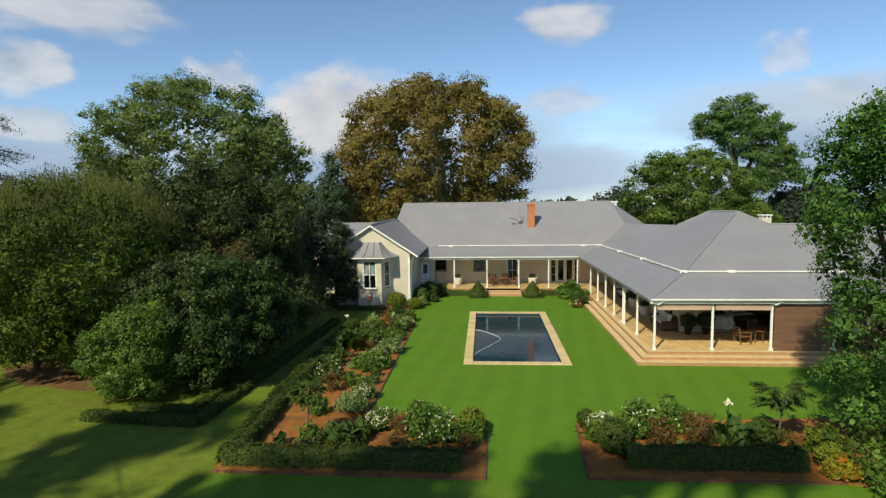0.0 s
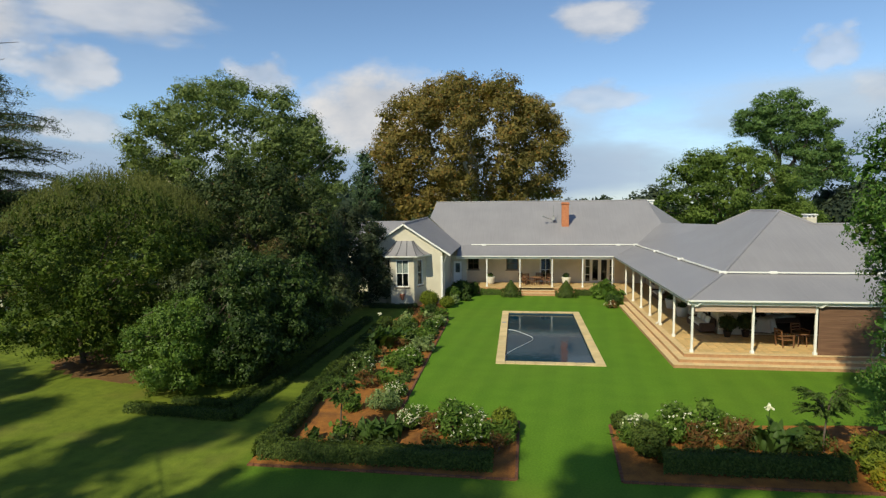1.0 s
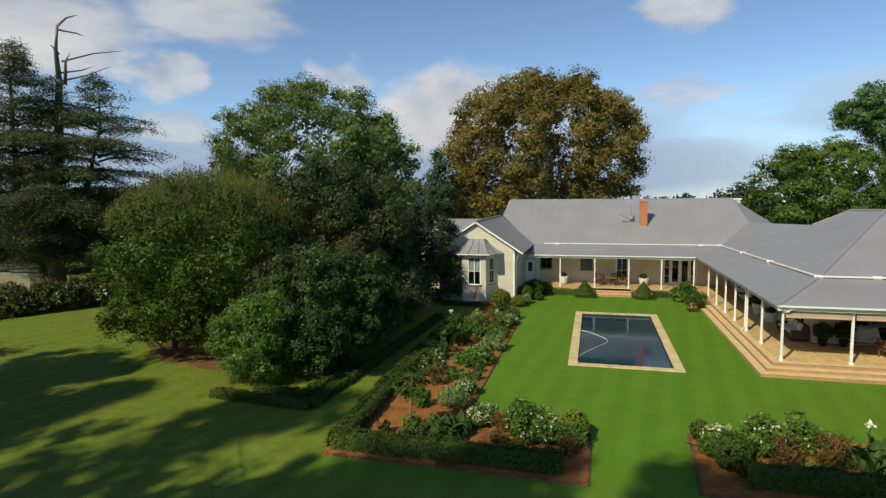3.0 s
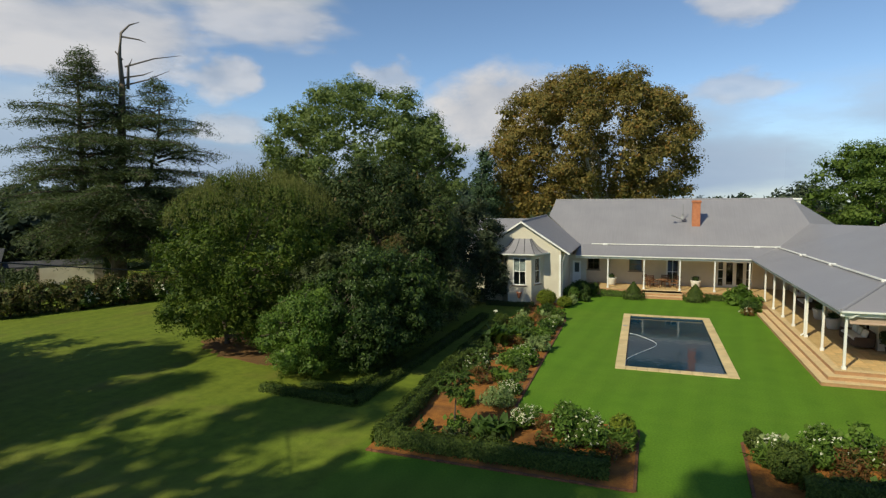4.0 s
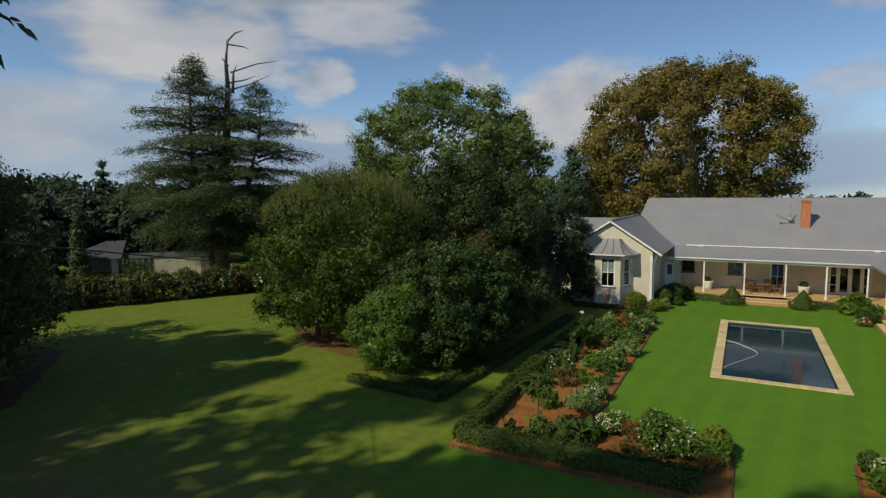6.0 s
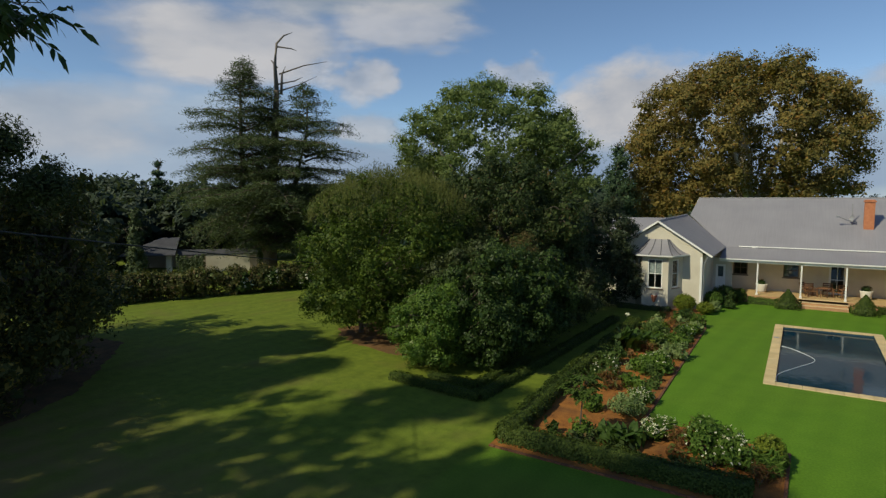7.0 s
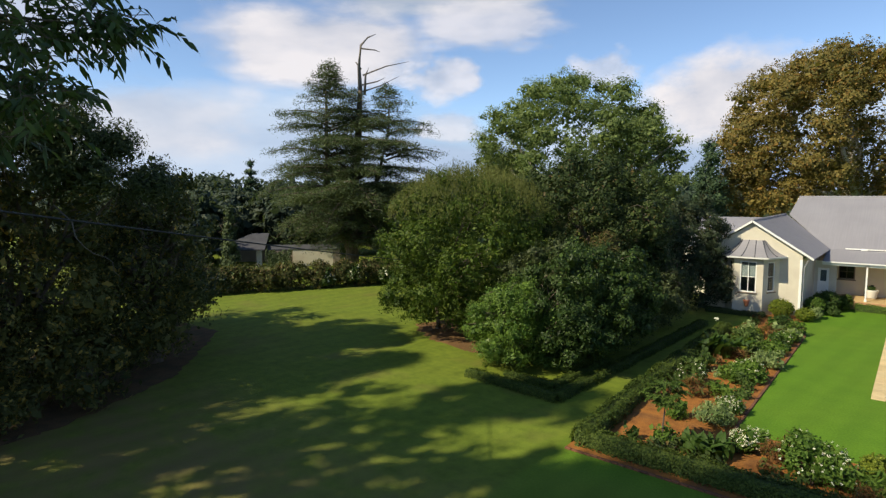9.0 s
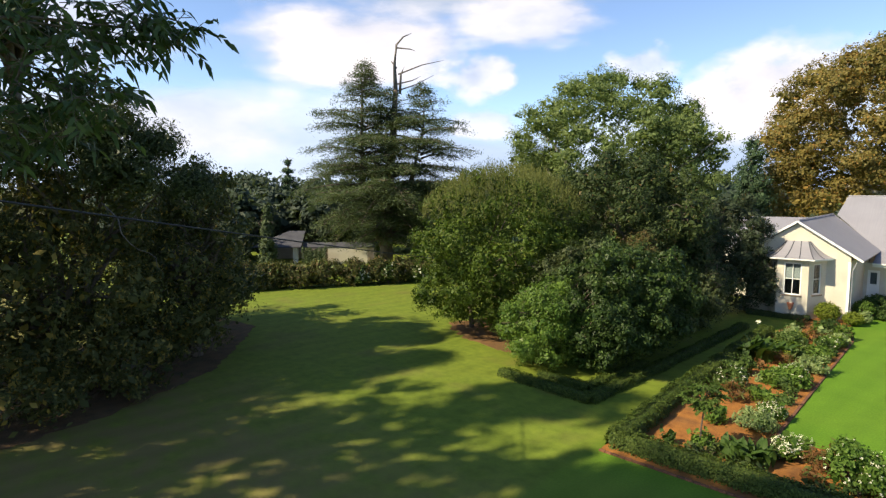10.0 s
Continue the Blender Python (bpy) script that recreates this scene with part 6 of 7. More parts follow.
shrub("leafy_shrub", (12.95, 21.2), 0.6, 0.6, 800, L_hedge, "dark green leafy shrub behind the hedge", 412)
shrub("leafy_shrub", (14.4, 20.0), 0.7, 0.8, 900, L_hedge, "dark green leafy shrub behind the hedge", 413)
shrub("golden_shrub", (14.5, 20.6), 0.62, 0.8, 1300, L_lime, "yellow-green leaved shrub at the bed's end", 414)
shrub("golden_shrub", (14.15, 19.5), 0.5, 0.65, 1000, L_lime, "yellow-green leaved shrub at the bed's end", 418)
shrub("golden_shrub", (13.95, 18.7), 0.5, 0.6, 1100, L_gold, "golden yellow and orange leaved shrub", 415)
shrub("leafy_shrub", (15.9, 17.6), 1.0, 1.1, 1600, L_shrub, "bright green leafy shrub beneath the tall tree", 416)
shrub("leafy_shrub", (15.2, 16.4), 0.9, 1.0, 1200, L_shrub, "bright green leafy shrub beneath the tall tree", 417)
for i in range(12):
    rr = random.Random(1500 + i)
    shrub("leafy_shrub", (14.7 + (i % 4) * 0.75 + rr.uniform(-0.2, 0.2), 17.4 + (i // 4) * 1.5 + rr.uniform(-0.4, 0.4)), rr.uniform(0.5, 0.75), rr.uniform(0.55, 0.9), 500, rr.choice((L_bed, L_shrub, L_hedge)), "leafy green shrub beneath the tall tree", 1520 + i, lumps=4)
for i in range(16):
    rr = random.Random(980 + i)
    shrub("small_plant", (rr.uniform(8, 14), rr.uniform(19.9, 22.4)), rr.uniform(0.18, 0.36), rr.uniform(0.2, 0.4), 160, rr.choice((L_bed, L_rust, L_shrub)), "small low plant on red soil", 420 + i, lumps=2, group="small bed plants")


def standard(at, low, top, r, seed, label):
    """A small tree on a thin bare stem, its head made of arching feathery fronds."""
    x, y = at
    rng = np.random.default_rng(seed)
    e = thing("standard_tree", (x, y, 0.03), label, "small tree", "standard trees")
    bm = bmesh.new()
    tube(bm, [(x, y, -0.02), (x - 0.02, y, low * 0.5), (x + 0.04, y + 0.02, low + 0.08)], [0.038, 0.030, 0.024], 7)
    leaf_at, leaf_up = [], []
    for k in range(22):
        a = k * 2.39996 + rng.uniform(-0.3, 0.3)
        reach, rise = r * rng.uniform(0.1, 0.6), rng.uniform(0.12, 0.82)
        tip = Vector((x + math.cos(a) * reach, y + math.sin(a) * reach, low + (top - low) * rise))
        tube(bm, [(x + 0.04, y + 0.02, low), (x + math.cos(a) * reach * 0.35, y + math.sin(a) * reach * 0.35, low + (top - low) * rise * 0.6), tip], [0.018, 0.012, 0.005], 5)
        for f in range(9):
            b = a + rng.normal(0, 1.1)
            out = Vector((math.cos(b), math.sin(b), 0))
            ln = r * rng.uniform(0.28, 0.5)
            lift = rng.uniform(-0.05, 0.75)
            pts = [tip + out * ln * u + Vector((0, 0, ln * (lift * u - 0.42 * u * u))) for u in (0.0, 0.5, 1.0)]
            tube(bm, pts, [0.005, 0.004, 0.001], 3)
            side = Vector((-out.y, out.x, 0))
            for q in range(22):
                u = 0.12 + 0.88 * q / 21
                c = tip + out * ln * u + Vector((0, 0, ln * (lift * u - 0.42 * u * u)))
                for s in (-1, 1):
                    leaf_at.append(c + side * s * 0.055 * (1.15 - u))
                    leaf_up.append((out.x * 0.3, out.y * 0.3, 1.0))
    part("trunk", bm, M_bark, e)
    part_mesh("crown", leaf_mesh("crown", np.array([tuple(v) for v in leaf_at]), np.array(leaf_up), 0.095, 0.030, rng, 0.6), L_feather, e, "feathery dark green fronds")
    return e


standard((-2.92, 20.35), 1.42, 2.50, 0.92, 450, "small feathery green tree on a thin stem")
standard((13.37, 21.1), 1.15, 2.36, 1.08, 451, "small feathery green tree on a thin stem")

# against the house
for i, (x, y, r, h, mat) in enumerate(((-3.55, 44.9, 0.9, 1.3, L_lime), (-2.15, 44.7, 0.7, 0.85, L_lime), (-2.0, 47.4, 0.75, 1.25, L_shrub), (-1.5, 49.2, 1.05, 1.5, L_bed), (-0.6, 50.3, 0.8, 1.1, L_hedge), (-1.7, 45.9, 0.5, 0.7, L_silver), (-0.9, 47.6, 0.5, 0.6, L_bed))):
    shrub("wall_shrub", (x, y), r, h, int(5200 * r), mat, "rounded green shrub against the house", 470 + i, ln=0.07, wd=0.042, spread=0.05, lumps=0 if i < 4 else 2, group="shrubs by the house")
for i, x in enumerate((2.7, 7.3)):
    y = 49.95
    e = thing("topiary", (x, y, 0.0), "clipped green cone on a square hedge base", "topiary", "topiary cones")
    bm = bmesh.new()
    lathe(bm, (x, y, 0), [(0.62, 0.02), (0.66, 0.3), (0.5, 0.55), (0.25, 0.95), (0.04, 1.25)], 14)
    part("core", bm, L_dark, e)
    rng = np.random.default_rng(480 + i)
    n = 3600
    u = rng.random(n) ** 0.7
    a = rng.uniform(0, math.tau, n)
    zz = np.where(u < 0.45, u / 0.45 * 0.5, 0.5 + (u - 0.45) / 0.55 * 0.85)
    sq = 1 / np.maximum(np.abs(np.cos(a)), np.abs(np.sin(a)))
    rr_ = np.where(zz < 0.5, 0.82 * np.minimum(sq, 1.25), 0.70 * (1.37 - zz) / 0.87)
    pos = np.stack([x + rr_ * np.cos(a), y + rr_ * np.sin(a), zz], 1) + rng.normal(0, 0.025, (n, 3))
    part_mesh("foliage", leaf_mesh("foliage", pos, np.stack([np.cos(a), np.sin(a), 0.5 + 0 * a], 1), 0.09, 0.055, rng), L_hedge, e)
hedge([(0.2, 50.6), (1.9, 50.6)], 0.6, 0.5, 420, L_shrub, "low loose green hedge below the verandah", 485)
hedge([(8.2, 50.7), (10.2, 50.7)], 0.5, 0.5, 420, L_hedge, "low clipped hedge below the verandah", 486)
hedge([(-8.0, 44.25), (-4.5, 44.2)], 0.5, 0.32, 900, L_dark, "low dark ground cover along the bay wall", 484)
shrub("broadleaf_plant", (10.35, 49.5), 1.15, 1.15, 900, L_shrub, "large rounded clump of broad bright green leaves", 487, ln=0.34, wd=0.17, spread=0.2, category="garden plant")
shrub("broadleaf_plant", (10.8, 48.0), 0.75, 0.9, 500, L_shrub, "clump of broad bright green leaves", 488, ln=0.26, wd=0.13, spread=0.15, category="garden plant")
shrub("leafy_shrub", (10.6, 46.6), 0.8, 0.8, 900, L_bed, "low grey-green shrub beside the steps", 489)
shrub("leafy_shrub", (10.2, 45.4), 0.5, 0.4, 400, L_rust, "low brown plant with pale flowers beside the steps", 490, extra=[(L_petal, 14, 0.08, "pale blossoms")])

# flowering hedge across the far lawn
fh = [(-47.0, 17.5), (-42.6, 24.2), (-38.9, 30.7), (-34.5, 38.4), (-31.5, 43.5)]
e = thing("flower_hedge", (-39, 30.5, 0), "tall loose hedge with pale flower heads along the lawn", "hedge")
lb = []
rng = np.random.default_rng(500)
for (x0, y0), (x1, y1) in zip(fh, fh[1:]):
    d = math.hypot(x1 - x0, y1 - y0)
    for k in range(int(d / 0.8)):
        f = k / int(d / 0.8)
        lb.append((x0 + (x1 - x0) * f - 0.7 + rng.normal(0, 0.2), y0 + (y1 - y0) * f + 0.3 + rng.normal(0, 0.2), 1.1, 1.1, 1.1, 1.05 + rng.uniform(0, 0.45)))
for l in lb[::2]:
    bm = bmesh.new()
    tube(bm, [(l[0], l[1], -0.05), (l[0] + 0.1, l[1], 1.2)], [0.05, 0.02], 5)
    part("stem", bm, M_bark, e)
crown("foliage", lb, 1900, 18, 0.18, 0.18, 0.10, L_faded, e, 501, inner=0.55, floor_z=0.1)
rng = np.random.default_rng(502)
p, u = lobes_surface(lb, 170, rng, 0.85, 0.9)
pos = np.repeat(p, 5, 0) + rng.normal(0, 0.06, (len(p) * 5, 3))
part_mesh("blossom", leaf_mesh("blossom", pos, np.repeat(u, 5, 0), 0.15, 0.12, rng), L_silver, e, "pale faded flower heads")
for i, (x, y, r, h) in enumerate(((-37.6, 34.0, 1.0, 1.7), (-36.3, 36.2, 1.1, 1.9), (-34.9, 38.6, 1.1, 1.8), (-33.6, 40.6, 1.0, 1.7))):
    shrub("hydrangea", (x, y), r, h, 1500, L_bed, "dark green shrub with round white flower heads in the hedge", 510 + i, ln=0.17, wd=0.10, spread=0.16, extra=[(L_petal, 26, 0.14, "round white flower heads")], group="flowering hedge shrubs")
shrub("hedge_shrub", (-43.5, 22.3), 2.0, 3.0, 2600, L_light, "taller yellow-green shrub in the hedge", 503, ln=0.22, wd=0.12, spread=0.2)
shrub("hedge_shrub", (-32.5, 41.5), 1.8, 2.2, 2000, L_hedge, "dark clipped shrub at the hedge's end", 504, ln=0.2, wd=0.12, spread=0.2)

# outbuilding under the cedar
shed = thing("outbuilding", (-52, 42, 0), "low cream outbuilding with grey roof behind the hedge", "outbuilding")
du = Vector((0.72, 0.694, 0))
dn = Vector((-0.694, 0.72, 0))
o = Vector((-54.6, 38.4, 0))


def shed_part(name, u0, u1, v0, v1, z0, z1, mat, label=""):
    bm = bmesh.new()
    q = [o + du * a + dn * b for a, b in ((u0, v0), (u1, v0), (u1, v1), (u0, v1))]
    lo = [bm.verts.new((v.x, v.y, z0)) for v in q]
    hi = [bm.verts.new((v.x, v.y, z1)) for v in q]
    bm.faces.new(lo[::-1])
    bm.faces.new(hi)
    for i in range(4):
        bm.faces.new((lo[i], lo[(i + 1) % 4], hi[(i + 1) % 4], hi[i]))
    return part(name, bm, mat, shed, label)


shed_part("wall", -0.6, 0.0, 0, 0.25, 0, 2.1, M_plaster)
shed_part("wall", 3.4, 8.0, 0.5, 0.75, 0, 1.95, M_plaster, "cream plastered wall of the low range")
# these two stretches and the back wall have shade put into their colour
shed_part("wall", 8.0, 10.3, 0.5, 0.75, 0, 1.95, M_dim_wall, "wall of the low range with shade painted in brown")
shed_part("wall", 0.5, 3.4, 0.5, 0.75, 0, 1.95, M_dim_wall, "wall of the low range with shade painted in brown")
q = [o + du * a + dn * b + Vector((0, 0, c)) for a, b, c in ((0.4, 0.46, 1.98), (10.5, 0.46, 1.98), (10.5, 1.2, 2.45), (0.4, 1.2, 2.45))]
part("roof", slab(bmesh.new(), [tuple(v) for v in q], 0.1), M_shed_roof, shed, "dark grey metal roof of the low range")
shed_part("wall", -5.0, -0.6, 5.6, 5.85, 0, 2.0, M_dim_wall, "back wall with shade painted in brown")
bm = bmesh.new()
q = [o + du * a + dn * b + Vector((0, 0, c)) for a, b, c in ((-5.2, -0.6, 2.12), (0.5, -0.6, 2.12), (0.2, 3.2, 3.7), (-1.8, 3.2, 3.7))]
slab(bm, [tuple(v) for v in q], 0.12)
q = [o + du * a + dn * b + Vector((0, 0, c)) for a, b, c in ((0.2, 3.2, 3.7), (0.5, 6.6, 2.12), (-5.2, 6.6, 2.12), (-1.8, 3.2, 3.7))]
slab(bm, [tuple(v) for v in q], 0.12)
part("roof", bm, M_shed_roof, shed, "grey metal roof")

for u0, u1, hh in ((0.9, 3.2, 1.9), (9.2, 10.6, 2.6)):
    qa, qb = o + du * u0 - dn * 0.6, o + du * u1 - dn * 0.6
    hedge([(qa.x, qa.y), (qb.x, qb.y)], 1.1, hh, 150, L_cedar, "tall clipped hedge beside the outbuilding", 505 + int(u0), 0.16, 0.10)

# overhead cable
bm = bmesh.new()
p, q = Vector((-7.4, 1.36, 8.87)), Vector((-19.6, 25.0, 4.7))
pts = [p.lerp(q, i / 24) - Vector((0, 0, 0.05 * 4 * (i / 24) * (1 - i / 24))) for i in range(25)]
pts = [Vector((-4.6, -5.4, 10.2))] + pts
tube(bm, pts, [0.022] * len(pts), 6)
tagged(part("overhead_cable", bm, M_black), "thin black cable slung between trees over the lawn", "cable")

# ---- roof fittings ----
ch = thing("chimney", (7.74, 57.0, 5.4), "slender red brick chimney on the grey roof", "chimney")
part("stack", a_box((7.40, 56.72, 5.2), (8.06, 57.28, 7.62), 0.01), M_brick, ch)
part("corbel", a_box((7.34, 56.66, 7.62), (8.12, 57.34, 7.74), 0.01), M_brick, ch)
part("cap", a_box((7.40, 56.72, 7.74), (8.06, 57.28, 7.82), 0.01), M_brick, ch)
c2 = thing("chimney", (22.3, 41.9, 5.0), "squat white chimney with open vents", "chimney")
bm = a_box((22.0, 41.6, 4.6), (22.62, 42.2, 6.9), 0.02)
part("stack", bm, M_plaster, c2)
for x in (22.02, 22.27, 22.52):
    part("vent_pier", a_box((x, 41.62, 6.85), (x + 0.08, 42.18, 7.05)), M_white, c2)
part("cap", a_box((21.95, 41.55, 7.05), (22.67, 42.25, 7.12), 0.01), M_white, c2)
c3 = thing("chimney", (16.35, 61.2, 6.5), "white plastered chimney at the ridge's end", "chimney")
part("stack", a_box((16.05, 60.9, 5.5), (16.65, 61.5, 7.75), 0.02), M_white, c3)
part("cap", a_box((15.95, 60.8, 7.75), (16.75, 61.6, 7.9), 0.02), M_white, c3)
# TV aerial: pole and arm, with a small dish added
da = thing("satellite_dish", (6.6, 57.4, 5.9), "grey TV aerial on a roof pole, with a small dish", "satellite dish")
bm = bmesh.new()
tube(bm, [(6.7, 57.4, 5.75), (6.66, 57.4, 7.5)], [0.04, 0.035], 6)
part("pole", bm, M_metal, da)
bm = bmesh.new()
lathe(bm, (0, 0, 0), [(0.02, 0.0), (0.13, 0.015), (0.22, 0.05), (0.28, 0.09), (0.29, 0.1), (0.22, 0.06), (0.13, 0.03), (0.02, 0.015)], 18)
bmesh.ops.transform(bm, matrix=pose(6.72, 57.25, 6.3, 82, 0, -62) @ Matrix.Scale(1.0, 4), verts=bm.verts)
part("dish", bm, M_metal, da, "dull grey dish")
bm = bmesh.new()
tube(bm, [(6.9, 57.2, 6.0), (5.7, 56.6, 6.5)], [0.045, 0.045], 6)
box(bm, (5.58, 56.50, 6.42), (5.76, 56.68, 6.60), 0.02)
part("arm", bm, M_metal, da)

# ---- verandah blinds ----
for x0, x1 in ((12.12, 14.82), (15.02, 17.74)):
    b = thing("roller_blind", ((x0 + x1) / 2, 31.2, 2.9), "beige canvas blind rolled up under the eaves", "blind", "rolled blinds")
    bm = a_box((x0, 31.10, 2.74), (x1, 31.14, 3.14))
    part("canvas", bm, M_blind, b)
    bm = bmesh.new()
    tube(bm, [(x0, 31.12, 2.72), (x1, 31.12, 2.72)], [0.05, 0.05], 8)
    part("roll", bm, M_blind, b)
for i in range(5):
    (xa, ya), (xb, yb) = SIDE[i], SIDE[i + 1]
    b = thing("roller_blind", (xa, (ya + yb) / 2, 2.9), "beige canvas blind rolled up under the eaves", "blind", "rolled blinds")
    part("canvas", beam(bmesh.new(), (xa, ya + 0.12, 3.03), (xb, yb - 0.12, 3.03), 0.04, 0.2), M_blind, b)
    bm = bmesh.new()
    tube(bm, [(xa, ya + 0.12, 2.92), (xb, yb - 0.12, 2.92)], [0.045, 0.045], 8)
    part("roll", bm, M_blind, b)
sb = thing("slatted_blind", (19.4, 31.2, 1.8), "brown wooden slatted blind lowered to the floor", "blind")
for k in range(38):
    z = FLOOR + 0.05 + k * 0.066
    part("slat", a_box((17.95, 31.15, z), (20.82, 31.175, z + 0.06)), M_slat, sb)
part("bottom_rail", a_box((17.95, 31.14, FLOOR + 0.005), (20.82, 31.19, FLOOR + 0.045)), M_wood, sb)


# ---- verandah furniture ----
def chair(at, rz, label, mat=None, group="verandah chairs"):
    mat = mat or M_wood
    e = thing("armchair", (0, 0, 0), label, "chair", group)
    for x in (-0.29, 0.29):
        part("leg", a_box((x - 0.03, -0.30, 0), (x + 0.03, -0.24, 0.62), 0.006), mat, e)
        bm = bmesh.new()
        beam(bm, (x, 0.28, 0.0), (x, 0.40, 0.95), 0.05, 0.05)
        part("leg", bm, mat, e)
        part("armrest", a_box((x - 0.05, -0.34, 0.62), (x + 0.05, 0.34, 0.66), 0.01), mat, e)
    part("seat", a_box((-0.28, -0.28, 0.38), (0.28, 0.30, 0.43), 0.01), mat, e)
    for z in (0.55, 0.70, 0.85):
        part("back_slat", a_box((-0.28, 0.31 + (z - 0.5) * 0.13, z), (0.28, 0.34 + (z - 0.5) * 0.13, z + 0.09), 0.006), mat, e)
    e.matrix_basis = pose(*at, 0, 0, rz)
    return e


c_first = chair((4.15, 52.7, FLOOR), 25, "brown wooden slat-back armchair on the verandah")
for at, rz in (((3.85, 53.3, FLOOR), 60), ((5.95, 52.8, FLOOR), -30), ((5.2, 53.4, FLOOR), 0)):
    copy_thing(c_first, pose(*at, 0, 0, rz))
copy_thing(c_first, pose(17.1, 32.7, FLOOR, 0, 0, 100))
copy_thing(c_first, pose(18.4, 33.9, FLOOR, 0, 0, 20))
for tx, ty, lab in ((4.95, 52.6, "small round wooden table on the verandah"), (17.95, 32.9, "wooden side table with pale top")):
    e = thing("side_table", (tx, ty, FLOOR), lab, "table", "verandah tables")
    part("tabletop", lathe(bmesh.new(), (tx, ty, FLOOR), [(0.40, 0.66), (0.42, 0.68), (0.42, 0.70), (0.40, 0.72)], 20), M_wood, e)
    for k in range(4):
        a = k * math.pi / 2 + 0.78
        bm = bmesh.new()
        tube(bm, [(tx + math.cos(a) * 0.3, ty + math.sin(a) * 0.3, FLOOR), (tx + math.cos(a) * 0.26, ty + math.sin(a) * 0.26, FLOOR + 0.66)], [0.025, 0.03], 6)
        part("leg", bm, M_wood, e)


def sofa(at, rz, length, label):
    e = thing("sofa", (0, 0, 0), label, "sofa", "verandah sofas")
    part("base", a_box((-length / 2, -0.42, 0.05), (length / 2, 0.42, 0.36), 0.05), M_wicker, e)
    part("backrest", a_box((-length / 2, 0.28, 0.30), (length / 2, 0.52, 0.85), 0.07), M_wicker, e)
    for s in (-1, 1):
        part("armrest", a_box((s * length / 2 - 0.09, -0.42, 0.1), (s * length / 2 + 0.09, 0.45, 0.58), 0.05), M_wicker, e)
    n = int(length / 0.7)
    for k in range(n):
        x = -length / 2 + 0.15 + (length - 0.3) * (k + 0.5) / n
        w = (length - 0.34) / n / 2
        part("cushion", a_box((x - w, -0.40, 0.36), (x + w, 0.27, 0.50), 0.05), M_cushion, e)
        bm = a_box((-0.23, -0.07, -0.2), (0.23, 0.07, 0.2), 0.06)
        bmesh.ops.transform(bm, matrix=pose(x + 0.05, 0.17, 0.70, -18, 0, 8 - 14 * (k % 2)), verts=bm.verts)
        part("pillow", bm, M_cushion if k % 2 else M_sheer, e)
    e.matrix_basis = pose(*at, 0, 0, rz)
    return e


sofa((14.05, 36.6, FLOOR), -90, 2.4, "brown wicker sofa with white cushions on the verandah")
sofa((14.05, 46.4, FLOOR), -90, 2.0, "brown wicker sofa with white cushions further along the verandah")
sofa((19.2, 38.6, FLOOR - 0.02), 15, 2.2, "brown wicker sofa with white cushions in the dim open room")


def draped_table(at):
    """A round table under a cloth that hangs in folds to the floor, with a few bowls on it."""
    x, y, z = at
    e = thing("draped_table", at, "round table under a pale cloth in the dim open room", "table")
    bm = bmesh.new()
    rings = []
    for k, (r, h) in enumerate(((0.03, 0.76), (0.62, 0.76), (0.70, 0.73), (0.74, 0.5), (0.80, 0.25), (0.86, 0.02))):
        fold = 0.0 if k < 2 else 0.03 + 0.012 * k
        rings.append([bm.verts.new((x + (r + fold * math.sin(j * math.tau / 9)) * math.cos(j * math.tau / 72), y + (r + fold * math.sin(j * math.tau / 9)) * math.sin(j * math.tau / 72), z + h)) for j in range(72)])
    for r0, r1 in zip(rings, rings[1:]):
        for j in range(72):
            bm.faces.new((r1[j], r1[(j + 1) % 72], r0[(j + 1) % 72], r0[j]))
    bm.faces.new(rings[0])
    part("cloth", bm, M_cushion, e, "pale cloth in hanging folds", smooth=True)
    for dx, dy in ((-0.25, -0.1), (0.2, 0.12)):
        t = thing("bowl", (x + dx, y + dy, z + 0.76), "dark round bowl on the table", "bowl", "bowls")
        part("body", lathe(bmesh.new(), (x + dx, y + dy, z + 0.762), [(0.06, 0.0), (0.15, 0.07), (0.19, 0.16), (0.17, 0.16), (0.12, 0.06)], 14), M_dark_wood, t, smooth=True)


draped_table((17.4, 36.6, FLOOR - 0.02))
for x, y in ((0.82, 53.1), (7.55, 53.1), (13.9, 39.9), (13.9, 42.6)):
    e = thing("planter", (x, y, FLOOR), "large white planter with a small green plant", "planter", "white planters")
    part("pot", lathe(bmesh.new(), (x, y, FLOOR), [(0.26, 0.0), (0.33, 0.12), (0.38, 0.45), (0.42, 0.60), (0.42, 0.66), (0.36, 0.66), (0.34, 0.58)], 20), M_pot, e, smooth=True)
    crown("plant", [(x, y, FLOOR + 0.78, 0.28, 0.28, 0.16)], 40, 12, 0.08, 0.14, 0.05, L_bush, e, 600 + int(x * 10), inner=0.2, fill=False)
for x, y, h in ((14.9, 34.6, 1.2), (15.9, 34.7, 1.3)):
    e = thing("potted_plant", (x, y, FLOOR), "bushy dark green plant in a dark pot", "potted plant", "verandah pot plants")
    part("pot", lathe(bmesh.new(), (x, y, FLOOR), [(0.15, 0.0), (0.22, 0.3), (0.24, 0.34), (0.2, 0.34), (0.18, 0.28)], 16), M_dark_wood, e, smooth=True)
    bm = bmesh.new()
    tube(bm, [(x, y, FLOOR + 0.3), (x, y, FLOOR + h * 0.6)], [0.03, 0.015], 6)
    part("stem", bm, M_bark, e)
    crown("foliage", [(x, y, FLOOR + h * 0.66, 0.42, 0.42, h * 0.3)], 120, 12, 0.10, 0.18, 0.07, L_dark, e, 620 + int(x * 10), inner=0.2)
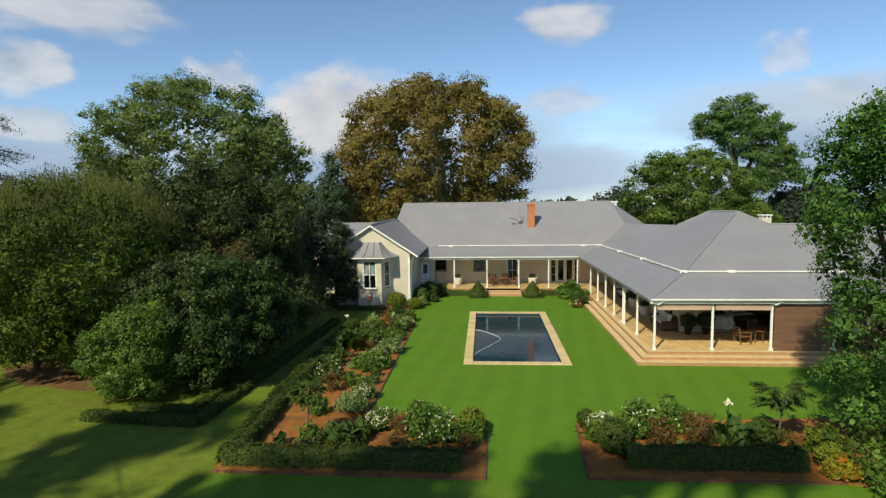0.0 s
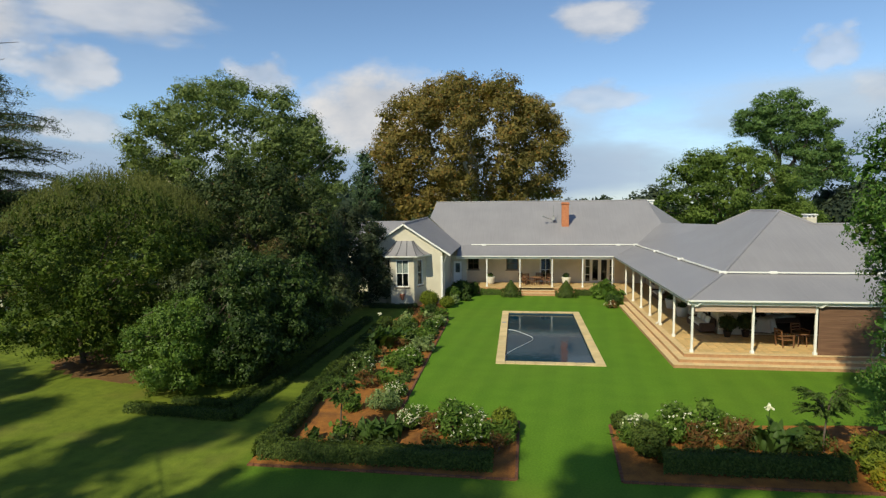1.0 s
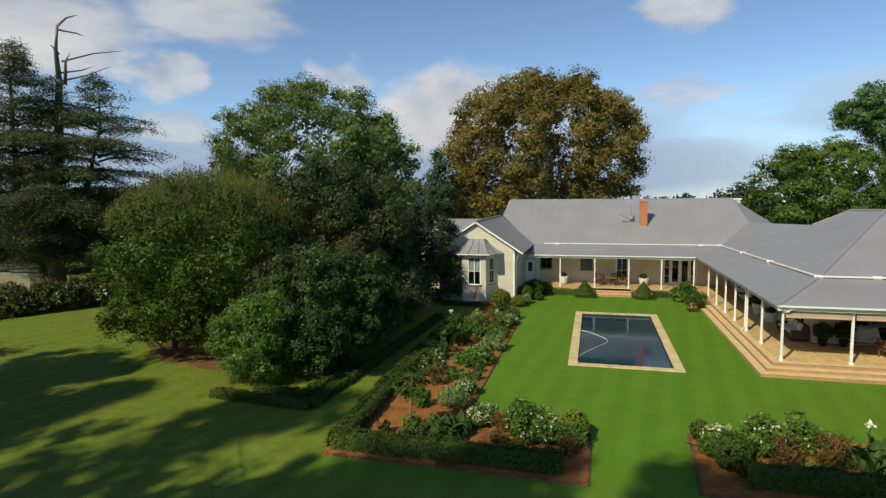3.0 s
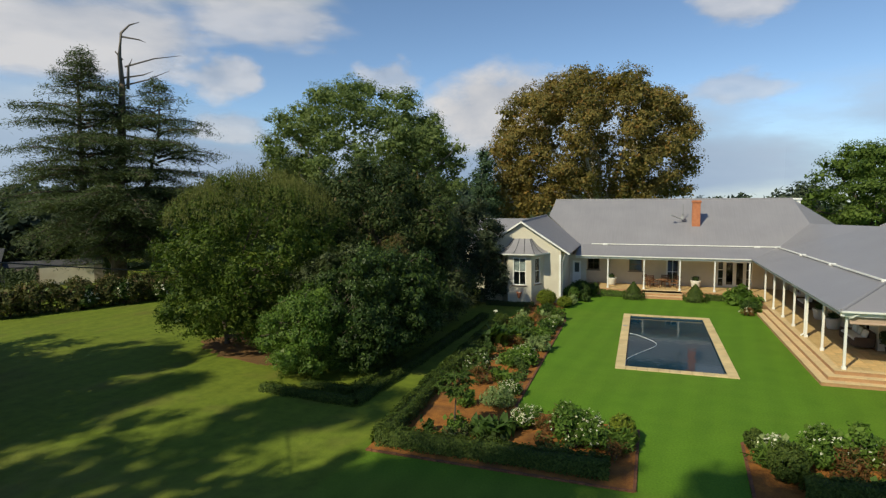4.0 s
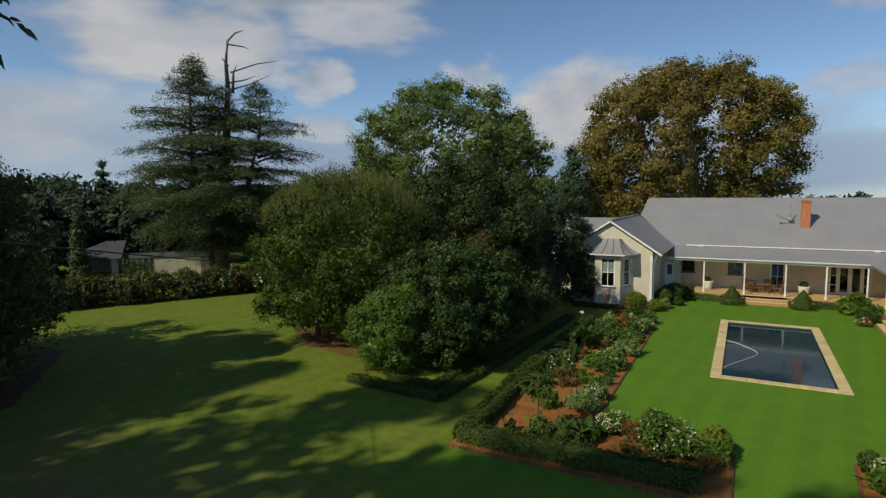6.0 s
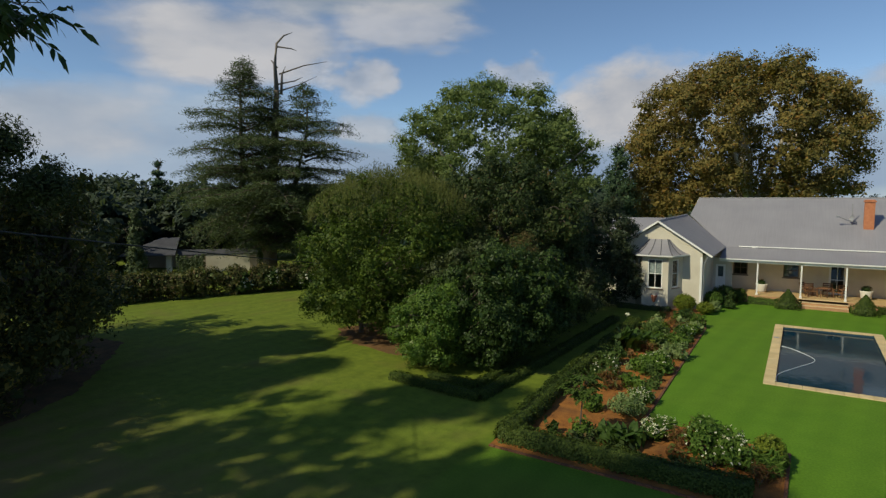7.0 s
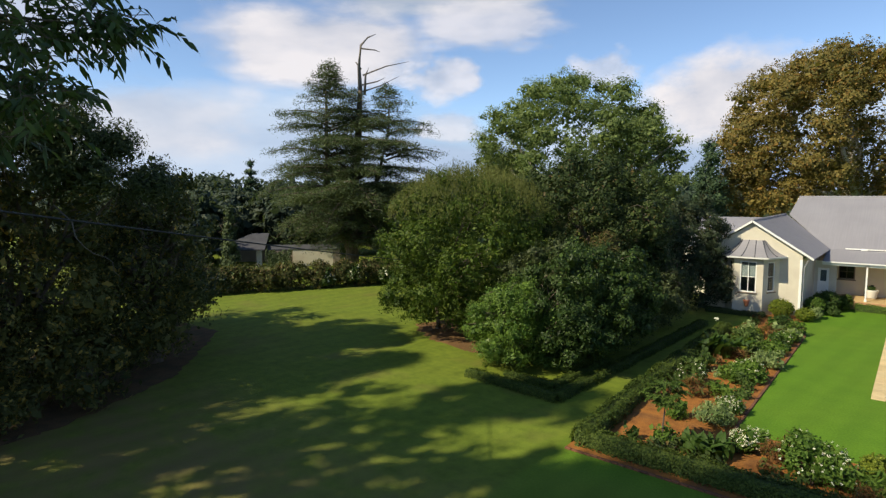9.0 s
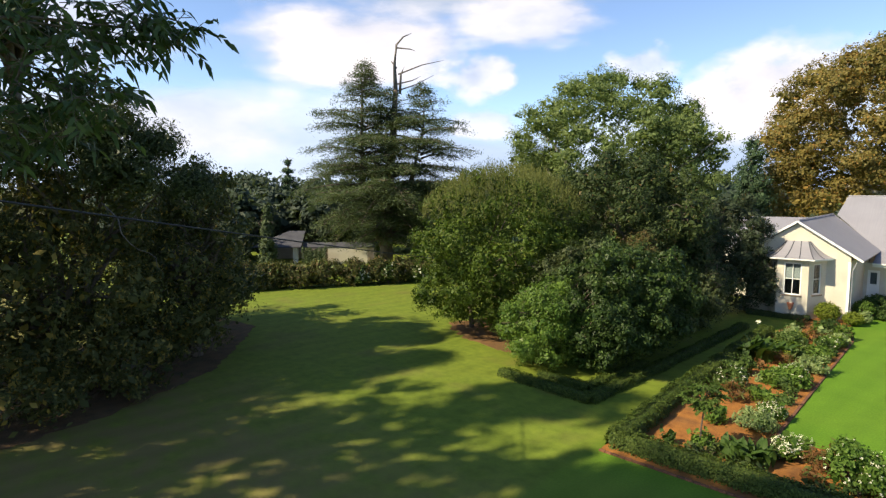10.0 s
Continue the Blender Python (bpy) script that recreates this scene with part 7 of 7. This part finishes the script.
# wall fountain basin under the bay
wf = thing("wall_planter", (GX + 0.1, by - 0.2, 0.8), "dark clay wall planter below the bay window", "wall planter")
part("bowl", lathe(bmesh.new(), (GX + 0.1, by - 0.14, 0.55), [(0.04, 0.0), (0.10, 0.05), (0.14, 0.2), (0.20, 0.42), (0.22, 0.5), (0.17, 0.5), (0.12, 0.3)], 14), M_clay, wf, smooth=True)

# ---- brick edging, treads and floor tiles ----
edging([BED_W[0], BED_W[1], BED_W[2]], "row of red bricks along the bed's edge")
edging([BED_W[3], BED_W[4], BED_W[5], BED_W[6]], "row of red bricks along the bed's edge")
edging([BED_E[1], BED_E[0], BED_E[6], BED_E[5]], "row of red bricks along the bed's edge")


def tile_mesh(name, w, d, h, mat):
    me = bpy.data.meshes.new(name)
    bm = a_box((-w / 2, -d / 2, 0), (w / 2, d / 2, h), 0.006)
    bm.to_mesh(me)
    bm.free()
    me.materials.append(mat)
    return me


def lay(name, me, x, y, z, rz=0.0):
    ob = new(name, me)
    ob.parent = house
    ob.matrix_basis = pose(x - 5, y - 50, z, 0, 0, rz)


T = 0.40
tm = tile_mesh("floor_tile", T - 0.012, T - 0.012, 0.03, M_floor_tile)
ny = int((35.3 - 31.0) / T)
for i in range(int((21.2 - 11.64) / T)):
    for j in range(ny):
        lay("floor_tile", tm, 11.64 + (i + 0.5) * T, 31.0 + (j + 0.5) * T, FLOOR - 0.031 + random.uniform(0, 0.003))
rest = bmesh.new()
for i in range(7):
    for j in range(int((54.2 - 35.05) / T)):
        x, y = 11.64 + (i + 0.5) * T, 35.05 + (j + 0.5) * T
        box(rest, (x - T / 2 + 0.006, y - T / 2 + 0.006, FLOOR - 0.03), (x + T / 2 - 0.006, y + T / 2 - 0.006, FLOOR - 0.002 + random.uniform(0, 0.003)))
for i in range(int((11.6 + 1.2) / T)):
    for j in range(7):
        x, y = -1.2 + (i + 0.5) * T, 51.18 + (j + 0.5) * T
        if x < 11.5:
            box(rest, (x - T / 2 + 0.006, y - T / 2 + 0.006, FLOOR - 0.03), (x + T / 2 - 0.006, y + T / 2 - 0.006, FLOOR - 0.002 + random.uniform(0, 0.003)))
tagged(part("floor_tiles", rest, M_floor_tile, house), kind="stuff")
t_long = tile_mesh("tread", 0.50 - 0.01, 0.36, 0.04, M_tread)
t_edge = tile_mesh("edge_tile", 0.50 - 0.01, 0.30, 0.035, M_tread)
for k in range(3):
    z1 = FLOOR * (k + 1) / 3
    reach = 0.34 * (2 - k)
    x0, y0 = 11.62 - reach, 30.98 - reach
    me = t_long if k < 2 else t_edge
    zz = z1 - 0.04 if k < 2 else z1 - 0.032
    for j in range(int((45.7 - y0) / 0.5)):
        lay("tread", me, x0 + 0.16 if k < 2 else x0 + 0.13, y0 + 0.38 + (j + 0.5) * 0.5, zz + random.uniform(0, 0.002), 90)
    for j in range(int((21.4 - x0) / 0.5)):
        lay("tread", me, x0 - 0.02 + (j + 0.5) * 0.5, y0 + 0.16 if k < 2 else y0 + 0.13, zz + 0.003, 0)


# crooked bare branches hanging out of the thicket
bb3 = thing("bare_branch", (-22.5, 9.0, 7.9), "grey crooked bare branch hanging in the thicket", "branch", "bare branches")
bm = bmesh.new()
tube(bm, [(-22.6, 8.9, 8.2), (-21.7, 9.2, 7.55), (-21.5, 9.2, 7.0), (-21.4, 9.45, 6.6), (-21.5, 9.8, 6.3), (-21.6, 10.2, 6.13), (-21.6, 10.5, 5.9), (-21.5, 10.5, 5.5), (-21.5, 10.75, 5.25)], [0.03, 0.024, 0.022, 0.02, 0.018, 0.015, 0.013, 0.011, 0.006], 6)
part("stem", bm, M_dead_wood, bb3, smooth=True)
